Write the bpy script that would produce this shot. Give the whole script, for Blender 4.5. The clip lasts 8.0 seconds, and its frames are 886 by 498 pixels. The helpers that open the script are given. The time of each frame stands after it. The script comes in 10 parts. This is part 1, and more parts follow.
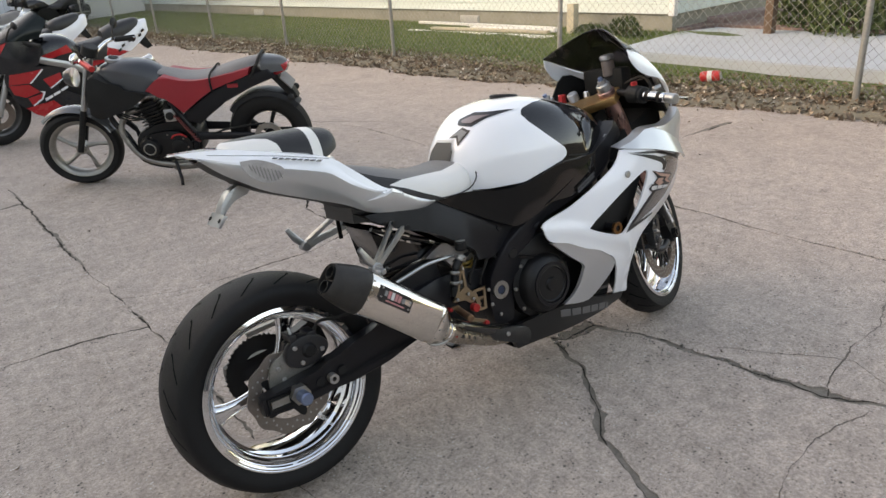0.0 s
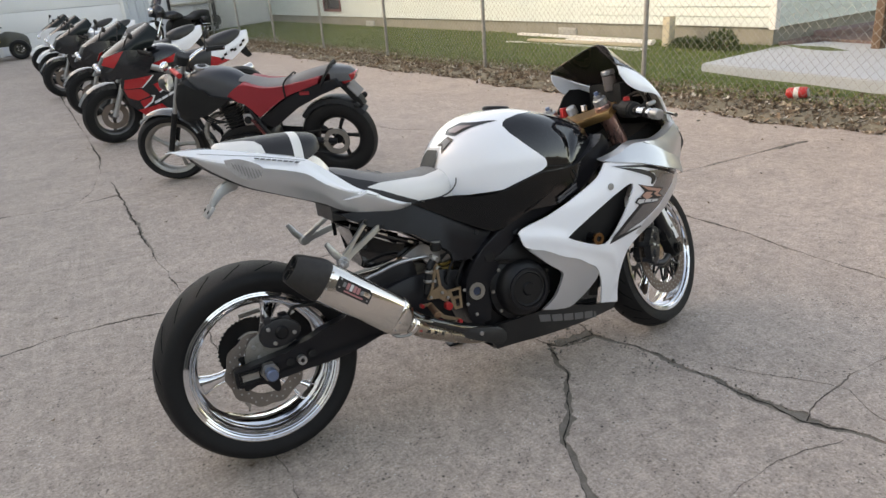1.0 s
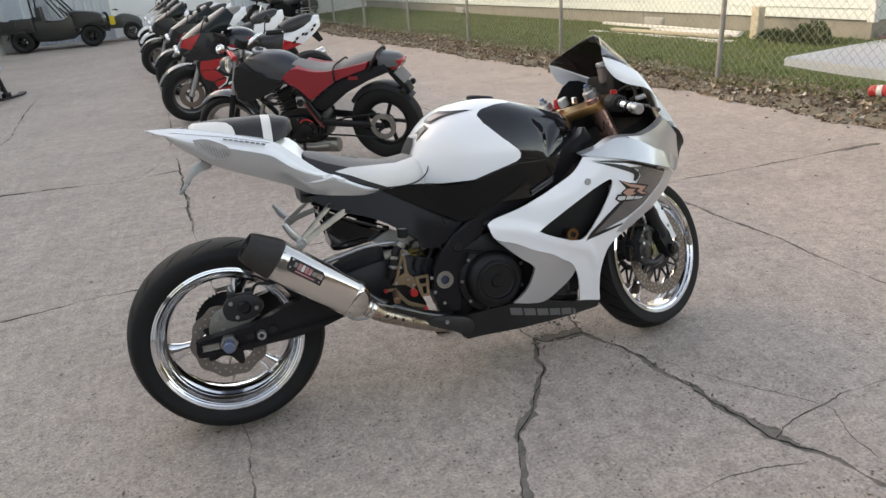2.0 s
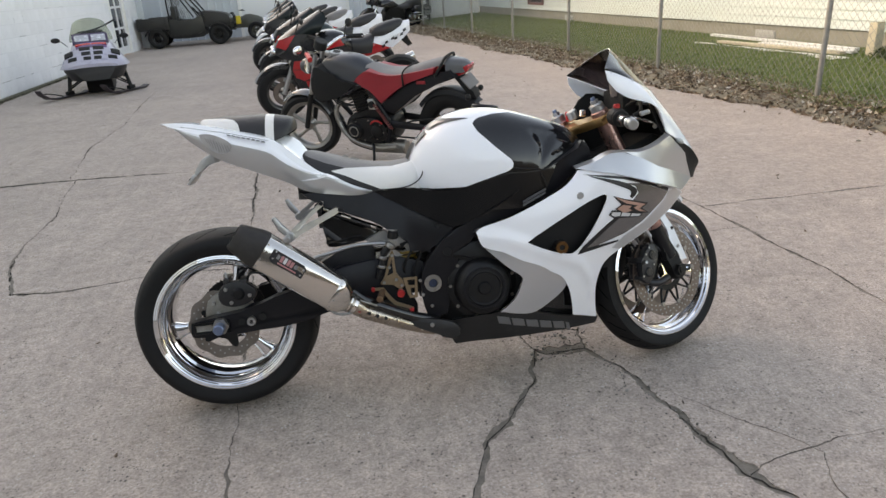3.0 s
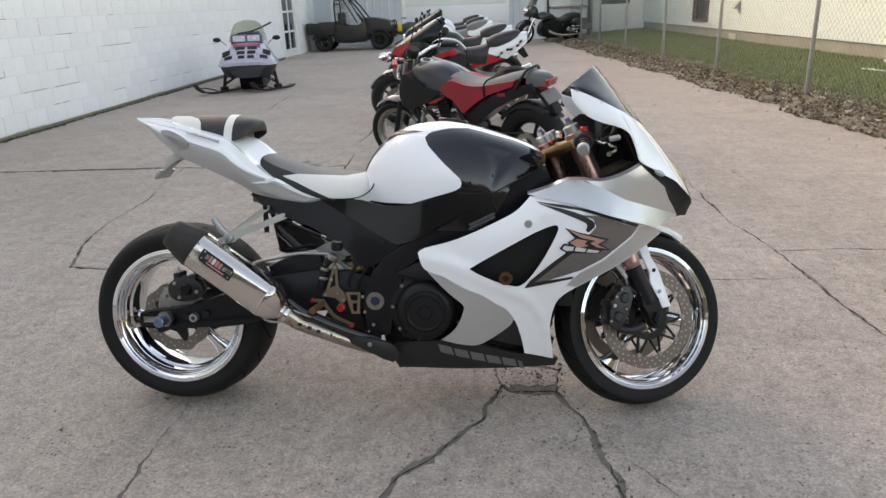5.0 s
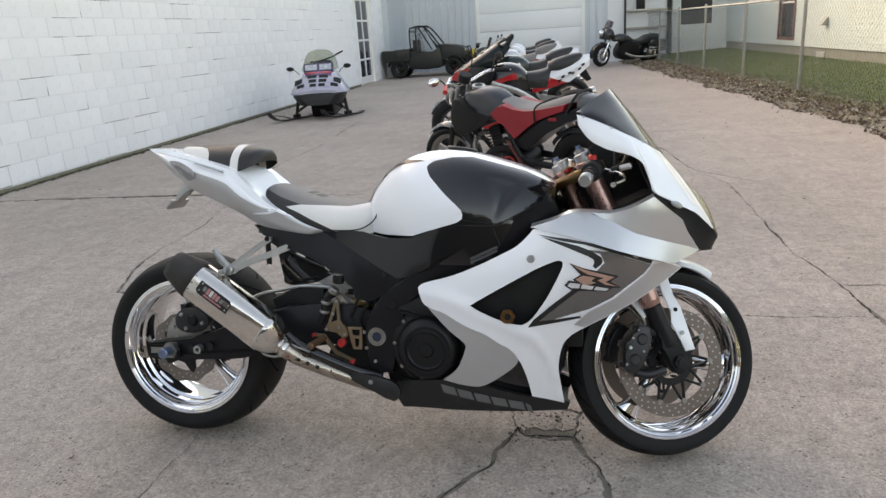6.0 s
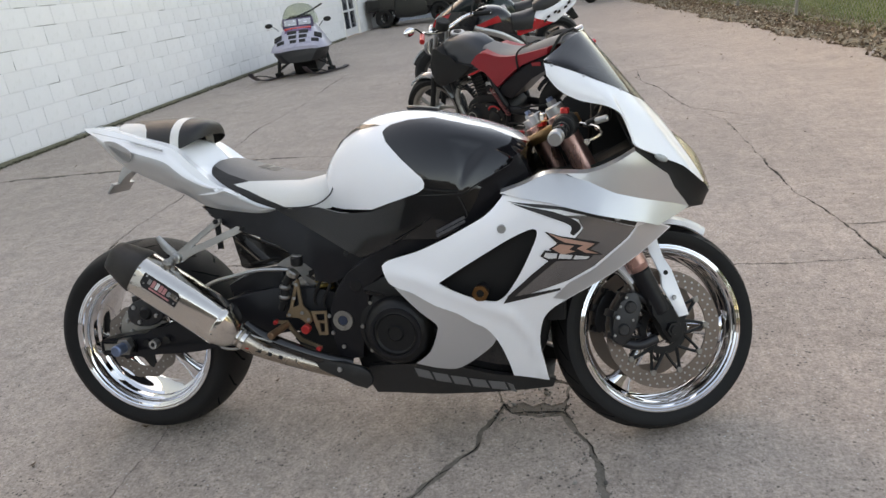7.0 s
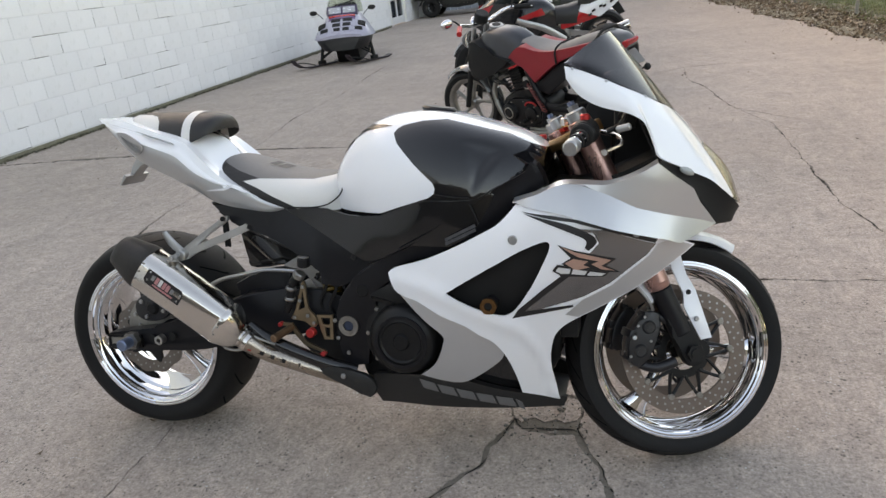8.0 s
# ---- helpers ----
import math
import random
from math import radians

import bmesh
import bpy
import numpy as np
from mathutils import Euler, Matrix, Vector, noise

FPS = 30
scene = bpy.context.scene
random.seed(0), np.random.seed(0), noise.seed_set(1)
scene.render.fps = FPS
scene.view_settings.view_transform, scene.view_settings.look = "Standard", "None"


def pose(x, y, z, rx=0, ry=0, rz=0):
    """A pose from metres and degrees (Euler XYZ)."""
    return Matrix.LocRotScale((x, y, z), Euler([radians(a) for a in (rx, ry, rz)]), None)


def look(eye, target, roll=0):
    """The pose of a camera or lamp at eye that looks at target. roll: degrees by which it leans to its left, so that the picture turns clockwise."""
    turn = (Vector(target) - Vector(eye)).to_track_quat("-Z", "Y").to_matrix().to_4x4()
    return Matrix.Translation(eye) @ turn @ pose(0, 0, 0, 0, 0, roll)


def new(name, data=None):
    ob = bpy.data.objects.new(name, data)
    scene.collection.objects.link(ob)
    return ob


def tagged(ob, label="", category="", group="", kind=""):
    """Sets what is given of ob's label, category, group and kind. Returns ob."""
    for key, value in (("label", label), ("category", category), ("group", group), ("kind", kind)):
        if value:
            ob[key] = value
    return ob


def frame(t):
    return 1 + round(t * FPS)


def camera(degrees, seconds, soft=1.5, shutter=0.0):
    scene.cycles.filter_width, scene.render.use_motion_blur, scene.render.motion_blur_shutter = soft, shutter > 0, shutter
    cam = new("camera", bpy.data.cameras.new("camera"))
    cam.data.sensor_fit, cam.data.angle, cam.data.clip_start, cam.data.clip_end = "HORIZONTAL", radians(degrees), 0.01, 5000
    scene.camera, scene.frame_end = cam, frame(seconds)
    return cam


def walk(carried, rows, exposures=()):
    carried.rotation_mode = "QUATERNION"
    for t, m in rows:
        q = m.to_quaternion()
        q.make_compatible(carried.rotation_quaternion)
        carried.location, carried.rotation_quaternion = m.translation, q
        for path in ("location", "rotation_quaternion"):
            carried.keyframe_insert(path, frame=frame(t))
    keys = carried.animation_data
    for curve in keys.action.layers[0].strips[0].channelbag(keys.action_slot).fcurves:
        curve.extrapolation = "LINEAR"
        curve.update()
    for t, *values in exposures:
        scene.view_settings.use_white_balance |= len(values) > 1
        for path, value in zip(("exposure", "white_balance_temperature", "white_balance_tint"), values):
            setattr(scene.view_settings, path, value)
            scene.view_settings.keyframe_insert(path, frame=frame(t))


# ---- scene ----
cam = camera(63.7, 8.0)
EXPOSURE, KELVIN, TINT = 2.13, 11000, 17
PATH = [
    (0, (-0.497, -1.586, 1.343), (0.525, -0.054, 0.564), -4.3),
    (0.5, (-0.368, -1.764, 1.351), (0.5, -0.125, 0.603), -4.9),
    (1, (-0.225, -1.906, 1.341), (0.538, -0.208, 0.61), -4.8),
    (1.5, (-0.048, -1.962, 1.318), (0.611, -0.225, 0.577), -3.8),
    (1.7, (0.024, -1.993, 1.317), (0.63, -0.239, 0.573), -4.1),
    (2.8, (0.401, -2.199, 1.306), (0.675, -0.351, 0.592), -4.3),
    (3, (0.476, -2.183, 1.303), (0.703, -0.326, 0.595), -3.8),
    (3.5, (0.645, -2.162, 1.296), (0.731, -0.29, 0.598), -3.6),
    (4, (0.834, -2.208, 1.287), (0.787, -0.326, 0.613), -3.1),
    (4.5, (0.981, -2.19, 1.269), (0.867, -0.307, 0.606), -3.0),
    (4.7, (1.035, -2.138, 1.26), (0.895, -0.256, 0.598), -2.8),
    (5.8, (1.308, -1.976, 1.245), (0.906, -0.112, 0.643), -3.0),
    (6, (1.326, -1.932, 1.238), (0.901, -0.067, 0.655), -3.9),
    (6.5, (1.337, -1.798, 1.228), (0.917, 0.057, 0.61), -5.9),
    (7, (1.383, -1.722, 1.227), (0.947, 0.094, 0.513), -7.7),
    (7.5, (1.446, -1.689, 1.24), (0.927, 0.099, 0.511), -6.9),
    (8, (1.438, -1.618, 1.23), (0.892, 0.164, 0.504), -6.7),
]
walk(cam, [(t, look(eye, target, roll)) for t, eye, target, roll in PATH], exposures=[(0, EXPOSURE, KELVIN, TINT), (8, EXPOSURE, KELVIN, TINT)])

# ---------------------------------------------------------------- sky and sun
SUN_EL, SUN_AZ = 24.0, Vector((-0.80, 0.60))  # height in degrees; ground direction towards the sun
world = bpy.data.worlds.new("sky")
scene.world = world
world.use_nodes = True
sky = world.node_tree.nodes.new("ShaderNodeTexSky")
sky.sky_type, sky.sun_disc = "NISHITA", False
sky.sun_elevation, sky.sun_rotation = radians(SUN_EL), math.atan2(SUN_AZ.x, SUN_AZ.y)
sky.air_density, sky.dust_density = 1.0, 1.0
background = world.node_tree.nodes["Background"]
background.inputs["Strength"].default_value = 0.15
world.node_tree.links.new(sky.outputs["Color"], background.inputs["Color"])
sun_data = bpy.data.lights.new("sun", "SUN")
sun_data.energy, sun_data.angle, sun_data.color = 0.38, radians(14), (0.86, 0.95, 1.0)
sun = new("sun", sun_data)
sun.matrix_basis = look((SUN_AZ.x * 30, SUN_AZ.y * 30, 34 * math.tan(radians(SUN_EL)) + 8), (0, 0, 8 + 4 * math.tan(radians(SUN_EL))))


# ---------------------------------------------------------------- materials
def nodes_of(name):
    m = bpy.data.materials.new(name)
    m.use_nodes = True
    nt = m.node_tree
    return m, nt, nt.nodes["Principled BSDF"]


def link(nt, a, b):
    nt.links.new(a, b)


def noise_node(nt, coord, scale, detail=4.0, rough=0.6, stretch=None):
    if stretch:
        mp = nt.nodes.new("ShaderNodeMapping")
        mp.inputs["Scale"].default_value = stretch
        link(nt, coord, mp.inputs["Vector"])
        coord = mp.outputs["Vector"]
    n = nt.nodes.new("ShaderNodeTexNoise")
    n.inputs["Scale"].default_value = scale
    n.inputs["Detail"].default_value = detail
    n.inputs["Roughness"].default_value = rough
    link(nt, coord, n.inputs["Vector"])
    return n.outputs["Fac"]


def ramp(nt, fac, stops):
    r = nt.nodes.new("ShaderNodeValToRGB")
    els = r.color_ramp.elements
    while len(els) < len(stops):
        els.new(0.5)
    for e, (p, c) in zip(els, stops):
        e.position = p
        e.color = (*c, 1) if len(c) == 3 else c
    link(nt, fac, r.inputs["Fac"])
    return r.outputs["Color"]


def mix(nt, a, b, fac, mode="MIX"):
    n = nt.nodes.new("ShaderNodeMix")
    n.data_type, n.blend_type = "RGBA", mode
    for sock, v in ((n.inputs[6], a), (n.inputs[7], b)):
        if isinstance(v, tuple):
            sock.default_value = (*v, 1)
        else:
            link(nt, v, sock)
    if isinstance(fac, (int, float)):
        n.inputs[0].default_value = fac
    else:
        link(nt, fac, n.inputs[0])
    return n.outputs[2]


def object_coord(nt):
    return nt.nodes.new("ShaderNodeTexCoord").outputs["Object"]


def bump_to(nt, bsdf, height, strength, dist=0.002):
    b = nt.nodes.new("ShaderNodeBump")
    b.inputs["Strength"].default_value = strength
    b.inputs["Distance"].default_value = dist
    link(nt, height, b.inputs["Height"])
    link(nt, b.outputs["Normal"], bsdf.inputs["Normal"])


def mat(name, color, rough=0.5, metal=0.0, var=0.12, scale=12.0, grain=180.0, bump=0.15, coat=0.0, rvar=0.1, stretch=None, spec=0.5, dirt=None):
    """A painted, cast or moulded surface: mottling at two scales, uneven gloss, fine relief."""
    m, nt, b = nodes_of(name)
    co = object_coord(nt)
    big, fine = noise_node(nt, co, scale, 5, stretch=stretch), noise_node(nt, co, grain, 3, stretch=stretch)
    lo, hi = tuple(c * (1 - var) for c in color), tuple(min(1, c * (1 + var)) for c in color)
    col = ramp(nt, big, [(0.3, lo), (0.7, hi)])
    col = mix(nt, col, ramp(nt, fine, [(0.3, lo), (0.7, hi)]), 0.4)
    if dirt:
        spots = noise_node(nt, co, scale * 2.7, 8, 0.75)
        col = mix(nt, col, dirt, ramp(nt, spots, [(0.56, (0, 0, 0)), (0.72, (0.8, 0.8, 0.8))]))
    link(nt, col, b.inputs["Base Color"])
    r = nt.nodes.new("ShaderNodeMapRange")
    r.inputs["To Min"].default_value, r.inputs["To Max"].default_value = max(0.02, rough - rvar), min(1, rough + rvar)
    link(nt, big, r.inputs["Value"])
    link(nt, r.outputs["Result"], b.inputs["Roughness"])
    b.inputs["Metallic"].default_value = metal
    b.inputs["Specular IOR Level"].default_value = spec
    b.inputs["Coat Weight"].default_value = coat
    b.inputs["Coat Roughness"].default_value = 0.06
    if bump:
        bump_to(nt, b, fine, bump)
    return m


def glass(name, color, rough=0.02, alpha=None):
    m, nt, b = nodes_of(name)
    b.inputs["Base Color"].default_value = (*color, 1)
    b.inputs["Roughness"].default_value = rough
    b.inputs["Transmission Weight"].default_value = 1.0
    b.inputs["IOR"].default_value = 1.45
    n = noise_node(nt, object_coord(nt), 60, 3)
    bump_to(nt, b, n, 0.02)
    return m


def concrete_material(name, base):
    """Old broom-finished concrete: stains, mottling, exposed sand, pits and pale stones."""
    m, nt, b = nodes_of(name)
    co = object_coord(nt)
    k = lambda f: tuple(c * f for c in base)
    col = ramp(nt, noise_node(nt, co, 0.5, 6, 0.65), [(0.30, k(0.72)), (0.70, k(1.16))])
    col = mix(nt, col, ramp(nt, noise_node(nt, co, 5, 8, 0.72), [(0.34, k(0.74)), (0.66, k(1.18))]), 0.5)
    col = mix(nt, col, ramp(nt, noise_node(nt, co, 22, 6, 0.75), [(0.34, (0.68, 0.67, 0.66)), (0.52, (1, 1, 1)), (0.68, (1.22, 1.22, 1.22))]), 0.75, "MULTIPLY")
    fine = noise_node(nt, co, 95, 6, 0.82)
    col = mix(nt, col, ramp(nt, fine, [(0.36, (0.45, 0.43, 0.41)), (0.5, (1, 1, 1)), (0.64, (1.5, 1.48, 1.45))]), 0.75, "MULTIPLY")

    def specks(scale, size, where, lo, hi):
        v = nt.nodes.new("ShaderNodeTexVoronoi")
        v.inputs["Scale"].default_value = scale
        link(nt, co, v.inputs["Vector"])
        dots = ramp(nt, v.outputs["Distance"], [(size * 0.6, (1, 1, 1)), (size, (0, 0, 0))])
        rare = ramp(nt, noise_node(nt, co, where, 4, 0.7), [(lo, (0, 0, 0)), (hi, (1, 1, 1))])
        return mix(nt, dots, rare, 1.0, "MULTIPLY")

    col = mix(nt, col, (0.075, 0.066, 0.058), specks(46, 0.26, 9, 0.50, 0.62))
    col = mix(nt, col, (0.10, 0.09, 0.08), specks(95, 0.30, 21, 0.50, 0.60))
    col = mix(nt, col, (0.62, 0.60, 0.56), specks(70, 0.24, 13, 0.50, 0.64))
    stain = ramp(nt, noise_node(nt, co, 2.1, 8, 0.72), [(0.57, (0, 0, 0)), (0.76, (0.6, 0.6, 0.6))])
    col = mix(nt, col, k(0.5), stain)
    scuff = ramp(nt, noise_node(nt, co, 30, 6, 0.72, (1.0, 0.045, 1)), [(0.55, (0, 0, 0)), (0.76, (0.45, 0.45, 0.45))])
    col = mix(nt, col, k(1.35), scuff)
    link(nt, col, b.inputs["Base Color"])
    b.inputs["Roughness"].default_value = 0.8
    b.inputs["Specular IOR Level"].default_value = 0.3
    bump_to(nt, b, fine, 0.6, 0.003)
    return m


def per_piece(m, amount=0.12):
    """Lets each piece differ a little in tone."""
    nt = m.node_tree
    b = nt.nodes["Principled BSDF"]
    old = b.inputs["Base Color"].links[0].from_socket
    info = nt.nodes.new("ShaderNodeObjectInfo")
    col = ramp(nt, info.outputs["Random"], [(0, (1 - amount,) * 3), (1, (1.0,) * 3)])
    link(nt, mix(nt, old, col, 1.0, "MULTIPLY"), b.inputs["Base Color"])
    return m


def per_island(m, stops, strength=1.0):
    nt = m.node_tree
    b = nt.nodes["Principled BSDF"]
    g = nt.nodes.new("ShaderNodeNewGeometry")
    col = ramp(nt, g.outputs["Random Per Island"], stops)
    link(nt, col, b.inputs["Base Color"])
    return m


CONCRETE = concrete_material("lot_concrete", (0.425, 0.352, 0.308))
SLAB_CONCRETE = mat("new_concrete", (0.41, 0.448, 0.482), 0.85, var=0.08, scale=3, grain=120, bump=0.3)
FOUNDATION = mat("foundation_concrete", (0.27, 0.26, 0.22), 0.9, var=0.2, scale=2.5, grain=60, bump=0.4, dirt=(0.16, 0.15, 0.12))
CRACK_DIRT = mat("crack_dirt", (0.185, 0.160, 0.135), 0.95, var=0.45, scale=16, grain=150, bump=0.8, dirt=(0.09, 0.078, 0.066))
SOIL = mat("leafy_soil", (0.17, 0.145, 0.105), 0.95, var=0.4, scale=9, grain=90, bump=0.8)
LAWN_SOIL = mat("lawn_soil", (0.075, 0.105, 0.028), 0.95, var=0.4, scale=4, grain=60, bump=0.6)
BLOCK = per_piece(mat("painted_block", (0.82, 0.825, 0.84), 0.75, var=0.04, scale=3, grain=70, bump=0.5, dirt=(0.72, 0.725, 0.73)), 0.05)
MORTAR = mat("painted_mortar", (0.74, 0.745, 0.76), 0.85, var=0.10, scale=1.6, grain=50, bump=0.5)
BASE_STAIN = mat("mossy_footing", (0.19, 0.18, 0.13), 0.9, var=0.35, scale=5, grain=60, bump=0.6, dirt=(0.075, 0.08, 0.045))
SIDING = mat("cream_siding", (0.56, 0.635, 0.61), 0.6, var=0.03, scale=1.5, grain=30, bump=0.1)
WHITE_TRIM = mat("white_trim", (0.76, 0.76, 0.74), 0.55, var=0.05, scale=3, grain=80)
METAL_WALL = mat("ribbed_metal", (0.50, 0.54, 0.58), 0.5, metal=0.25, var=0.1, scale=1.5, grain=40, bump=0.1, stretch=(1, 1, 0.15))
DOOR_WHITE = mat("door_white", (0.72, 0.73, 0.74), 0.5, var=0.04, scale=1.2, grain=50, bump=0.1)
WIRE = mat("mesh_wire", (0.30, 0.30, 0.29), 0.55, metal=0.6, var=0.2, scale=20, grain=100)
GALV = mat("galvanised", (0.34, 0.33, 0.31), 0.5, metal=0.7, var=0.2, scale=20, grain=100, dirt=(0.24, 0.20, 0.15))
WOOD = mat("weathered_wood", (0.52, 0.46, 0.34), 0.8, var=0.2, scale=5, grain=60, stretch=(1, 0.1, 1), bump=0.3)
BROWN_WOOD = mat("brown_post", (0.12, 0.075, 0.05), 0.8, var=0.25, scale=8, grain=60, stretch=(1, 1, 0.1), bump=0.3)
PATIO_BRICK = mat("patio_brick", (0.24, 0.165, 0.155), 0.85, var=0.2, scale=9, grain=60)
ROOF = mat("roof_shingle", (0.10, 0.09, 0.085), 0.9, var=0.3, scale=10, grain=60)
DARK_GLASS = mat("dark_pane", (0.03, 0.035, 0.045), 0.08, var=0.2, scale=1, bump=0)
MAROON = mat("maroon_trim", (0.16, 0.06, 0.06), 0.6, scale=5)
GRASS = per_island(mat("grass_blade", (0.1, 0.14, 0.03), 0.7, bump=0), [(0, (0.06, 0.10, 0.02)), (0.5, (0.12, 0.185, 0.035)), (0.82, (0.19, 0.235, 0.065)), (1, (0.33, 0.29, 0.15))])
LEAF = per_island(mat("dry_leaf", (0.2, 0.12, 0.06), 0.75, bump=0), [(0, (0.085, 0.06, 0.042)), (0.35, (0.18, 0.122, 0.082)), (0.7, (0.29, 0.205, 0.14)), (0.88, (0.42, 0.345, 0.26)), (1, (0.62, 0.57, 0.50))])
HEDGE = per_island(mat("hedge_leaf", (0.04, 0.07, 0.02), 0.6, bump=0), [(0, (0.025, 0.045, 0.012)), (0.6, (0.05, 0.085, 0.02)), (1, (0.10, 0.12, 0.04))])

PEARL = mat("pearl_white_paint", (0.87, 0.88, 0.90), 0.18, var=0.015, scale=4, grain=500, bump=0.0, coat=0.8, rvar=0.04)
SILVER = mat("silver_paint", (0.54, 0.545, 0.55), 0.30, metal=0.65, var=0.05, scale=5, grain=900, bump=0.0, coat=0.6, rvar=0.05)
GREY_GRAPHIC = mat("grey_graphic", (0.19, 0.185, 0.185), 0.26, metal=0.75, var=0.06, scale=5, grain=900, bump=0.02, coat=0.6, rvar=0.05)
GLOSS_BLACK = mat("gloss_black_paint", (0.008, 0.0075, 0.0078), 0.08, var=0.25, scale=6, grain=500, bump=0.0, coat=0.5, rvar=0.04, spec=0.4)
SATIN_BLACK = mat("satin_black_frame", (0.0080, 0.0080, 0.0100), 0.38, var=0.2, scale=9, grain=300, bump=0.08, spec=0.27, dirt=(0.015, 0.014, 0.014))
MATT_BLACK = mat("matt_black_plastic", (0.009, 0.009, 0.009), 0.6, spec=0.3, var=0.2, scale=14, grain=400, bump=0.2)
BELLY_BLACK = mat("belly_black", (0.012, 0.012, 0.012), 0.42, var=0.25, scale=9, grain=300, bump=0.05, dirt=(0.030, 0.027, 0.025))
ENGINE_BLACK = mat("engine_black", (0.0055, 0.0055, 0.006), 0.42, spec=0.35, metal=0.1, var=0.25, scale=18, grain=250, bump=0.15)
RUBBER = mat("tyre_rubber", (0.0075, 0.0072, 0.0074), 0.62, spec=0.28, var=0.25, scale=10, grain=220, bump=0.3, dirt=(0.013, 0.012, 0.011))
CHROME = mat("chrome", (0.74, 0.74, 0.75), 0.05, metal=1.0, var=0.04, scale=6, grain=200, bump=0.0, rvar=0.03)
POLISHED = mat("polished_steel", (0.70, 0.66, 0.61), 0.075, metal=1.0, var=0.08, scale=7, grain=260, bump=0.06, rvar=0.08, stretch=(1, 4, 4))
ALLOY = mat("cast_alloy", (0.40, 0.40, 0.395), 0.36, metal=0.9, var=0.12, scale=14, grain=200, bump=0.15)
STEEL = mat("worn_steel", (0.30, 0.29, 0.27), 0.38, metal=0.9, var=0.2, scale=20, grain=200, dirt=(0.12, 0.10, 0.08))
DISC = mat("brake_disc", (0.19, 0.148, 0.125), 0.5, metal=0.6, var=0.15, scale=12, grain=300)
CALIPER_BLACK = mat("caliper_black", (0.014, 0.014, 0.016), 0.34, metal=0.1, var=0.25, scale=30, grain=300, bump=0.1, dirt=(0.035, 0.032, 0.03))
GOLD = mat("gold_anodised", (0.46, 0.27, 0.12), 0.36, metal=0.9, var=0.12, scale=20, grain=250)
RED_ANOD = mat("red_anodised", (0.50, 0.03, 0.03), 0.35, metal=0.5, var=0.15, scale=20)
BLUE_ANOD = mat("blue_steel_bolt", (0.18, 0.24, 0.36), 0.35, metal=0.8, var=0.2, scale=30)
COPPER = mat("copper_fork_tube", (0.46, 0.27, 0.24), 0.28, metal=0.85, var=0.1, scale=10, stretch=(1, 1, 0.2))
VINYL = mat("black_vinyl", (0.012, 0.011, 0.011), 0.45, var=0.2, scale=9, grain=350, bump=0.35)
VINYL_GREY = mat("worn_grey_vinyl", (0.17, 0.16, 0.155), 0.6, var=0.15, scale=7, grain=350, bump=0.4)
VINYL_WHITE = mat("white_vinyl", (0.72, 0.70, 0.67), 0.5, var=0.04, scale=8, grain=350, bump=0.35)
SCREEN = glass("smoked_screen", (0.055, 0.05, 0.06), 0.03)
LENS = glass("yellowed_lens", (0.95, 0.92, 0.76), 0.16)
CLEAR = glass("clear_lens", (0.85, 0.86, 0.86), 0.06)
RED_PAINT = mat("red_paint", (0.42, 0.010, 0.014), 0.25, var=0.08, scale=5, grain=300, bump=0.0, coat=0.7)
DARK_RED = mat("dull_red_vinyl", (0.31, 0.016, 0.024), 0.5, var=0.12, scale=6, grain=250, bump=0.2)
PURPLE = mat("purple_paint", (0.10, 0.035, 0.14), 0.3, var=0.1, scale=6, coat=0.6)
BADGE = mat("badge_dark", (0.012, 0.011, 0.012), 0.35, var=0.2, scale=30)
BADGE_RED = mat("badge_red", (0.48, 0.20, 0.20), 0.4, var=0.1, scale=30)
LOGO_COPPER = mat("logo_copper", (0.55, 0.33, 0.26), 0.35, metal=0.5, var=0.12, scale=18, coat=0.5)
PALE_MARK = mat("pale_mark", (0.62, 0.61, 0.60), 0.4, var=0.08, scale=20)
MARK_GREY = mat("mark_grey", (0.135, 0.135, 0.135), 0.4, var=0.1, scale=20)
HEAT_STEEL = mat("heat_tinted_steel", (0.40, 0.345, 0.29), 0.28, metal=1.0, var=0.25, scale=9, grain=200, bump=0.05, dirt=(0.22, 0.15, 0.10))
CHAMPAGNE = mat("champagne_anodised", (0.30, 0.225, 0.15), 0.36, metal=0.9, var=0.2, scale=25, grain=250)
TAIL_LENS = mat("tail_lens", (0.43, 0.415, 0.41), 0.10, var=0.2, scale=30, coat=1.0)
TANK_MARK = mat("tank_mark", (0.22, 0.16, 0.15), 0.35, metal=0.3, var=0.15, scale=20, coat=0.5)
SPAR_MARK = mat("spar_mark", (0.055, 0.055, 0.06), 0.5, var=0.4, scale=180)
LOGO_GREY = mat("logo_grey", (0.20, 0.20, 0.20), 0.5, var=0.08, scale=20)
YELLOW = mat("yellow_plastic", (0.70, 0.52, 0.04), 0.5, var=0.1)
OLIVE = mat("olive_plastic", (0.05, 0.05, 0.04), 0.6, var=0.2)
CAN_RED = mat("soft_red_can", (0.60, 0.03, 0.03), 0.35, var=0.1, scale=14, coat=0.3)


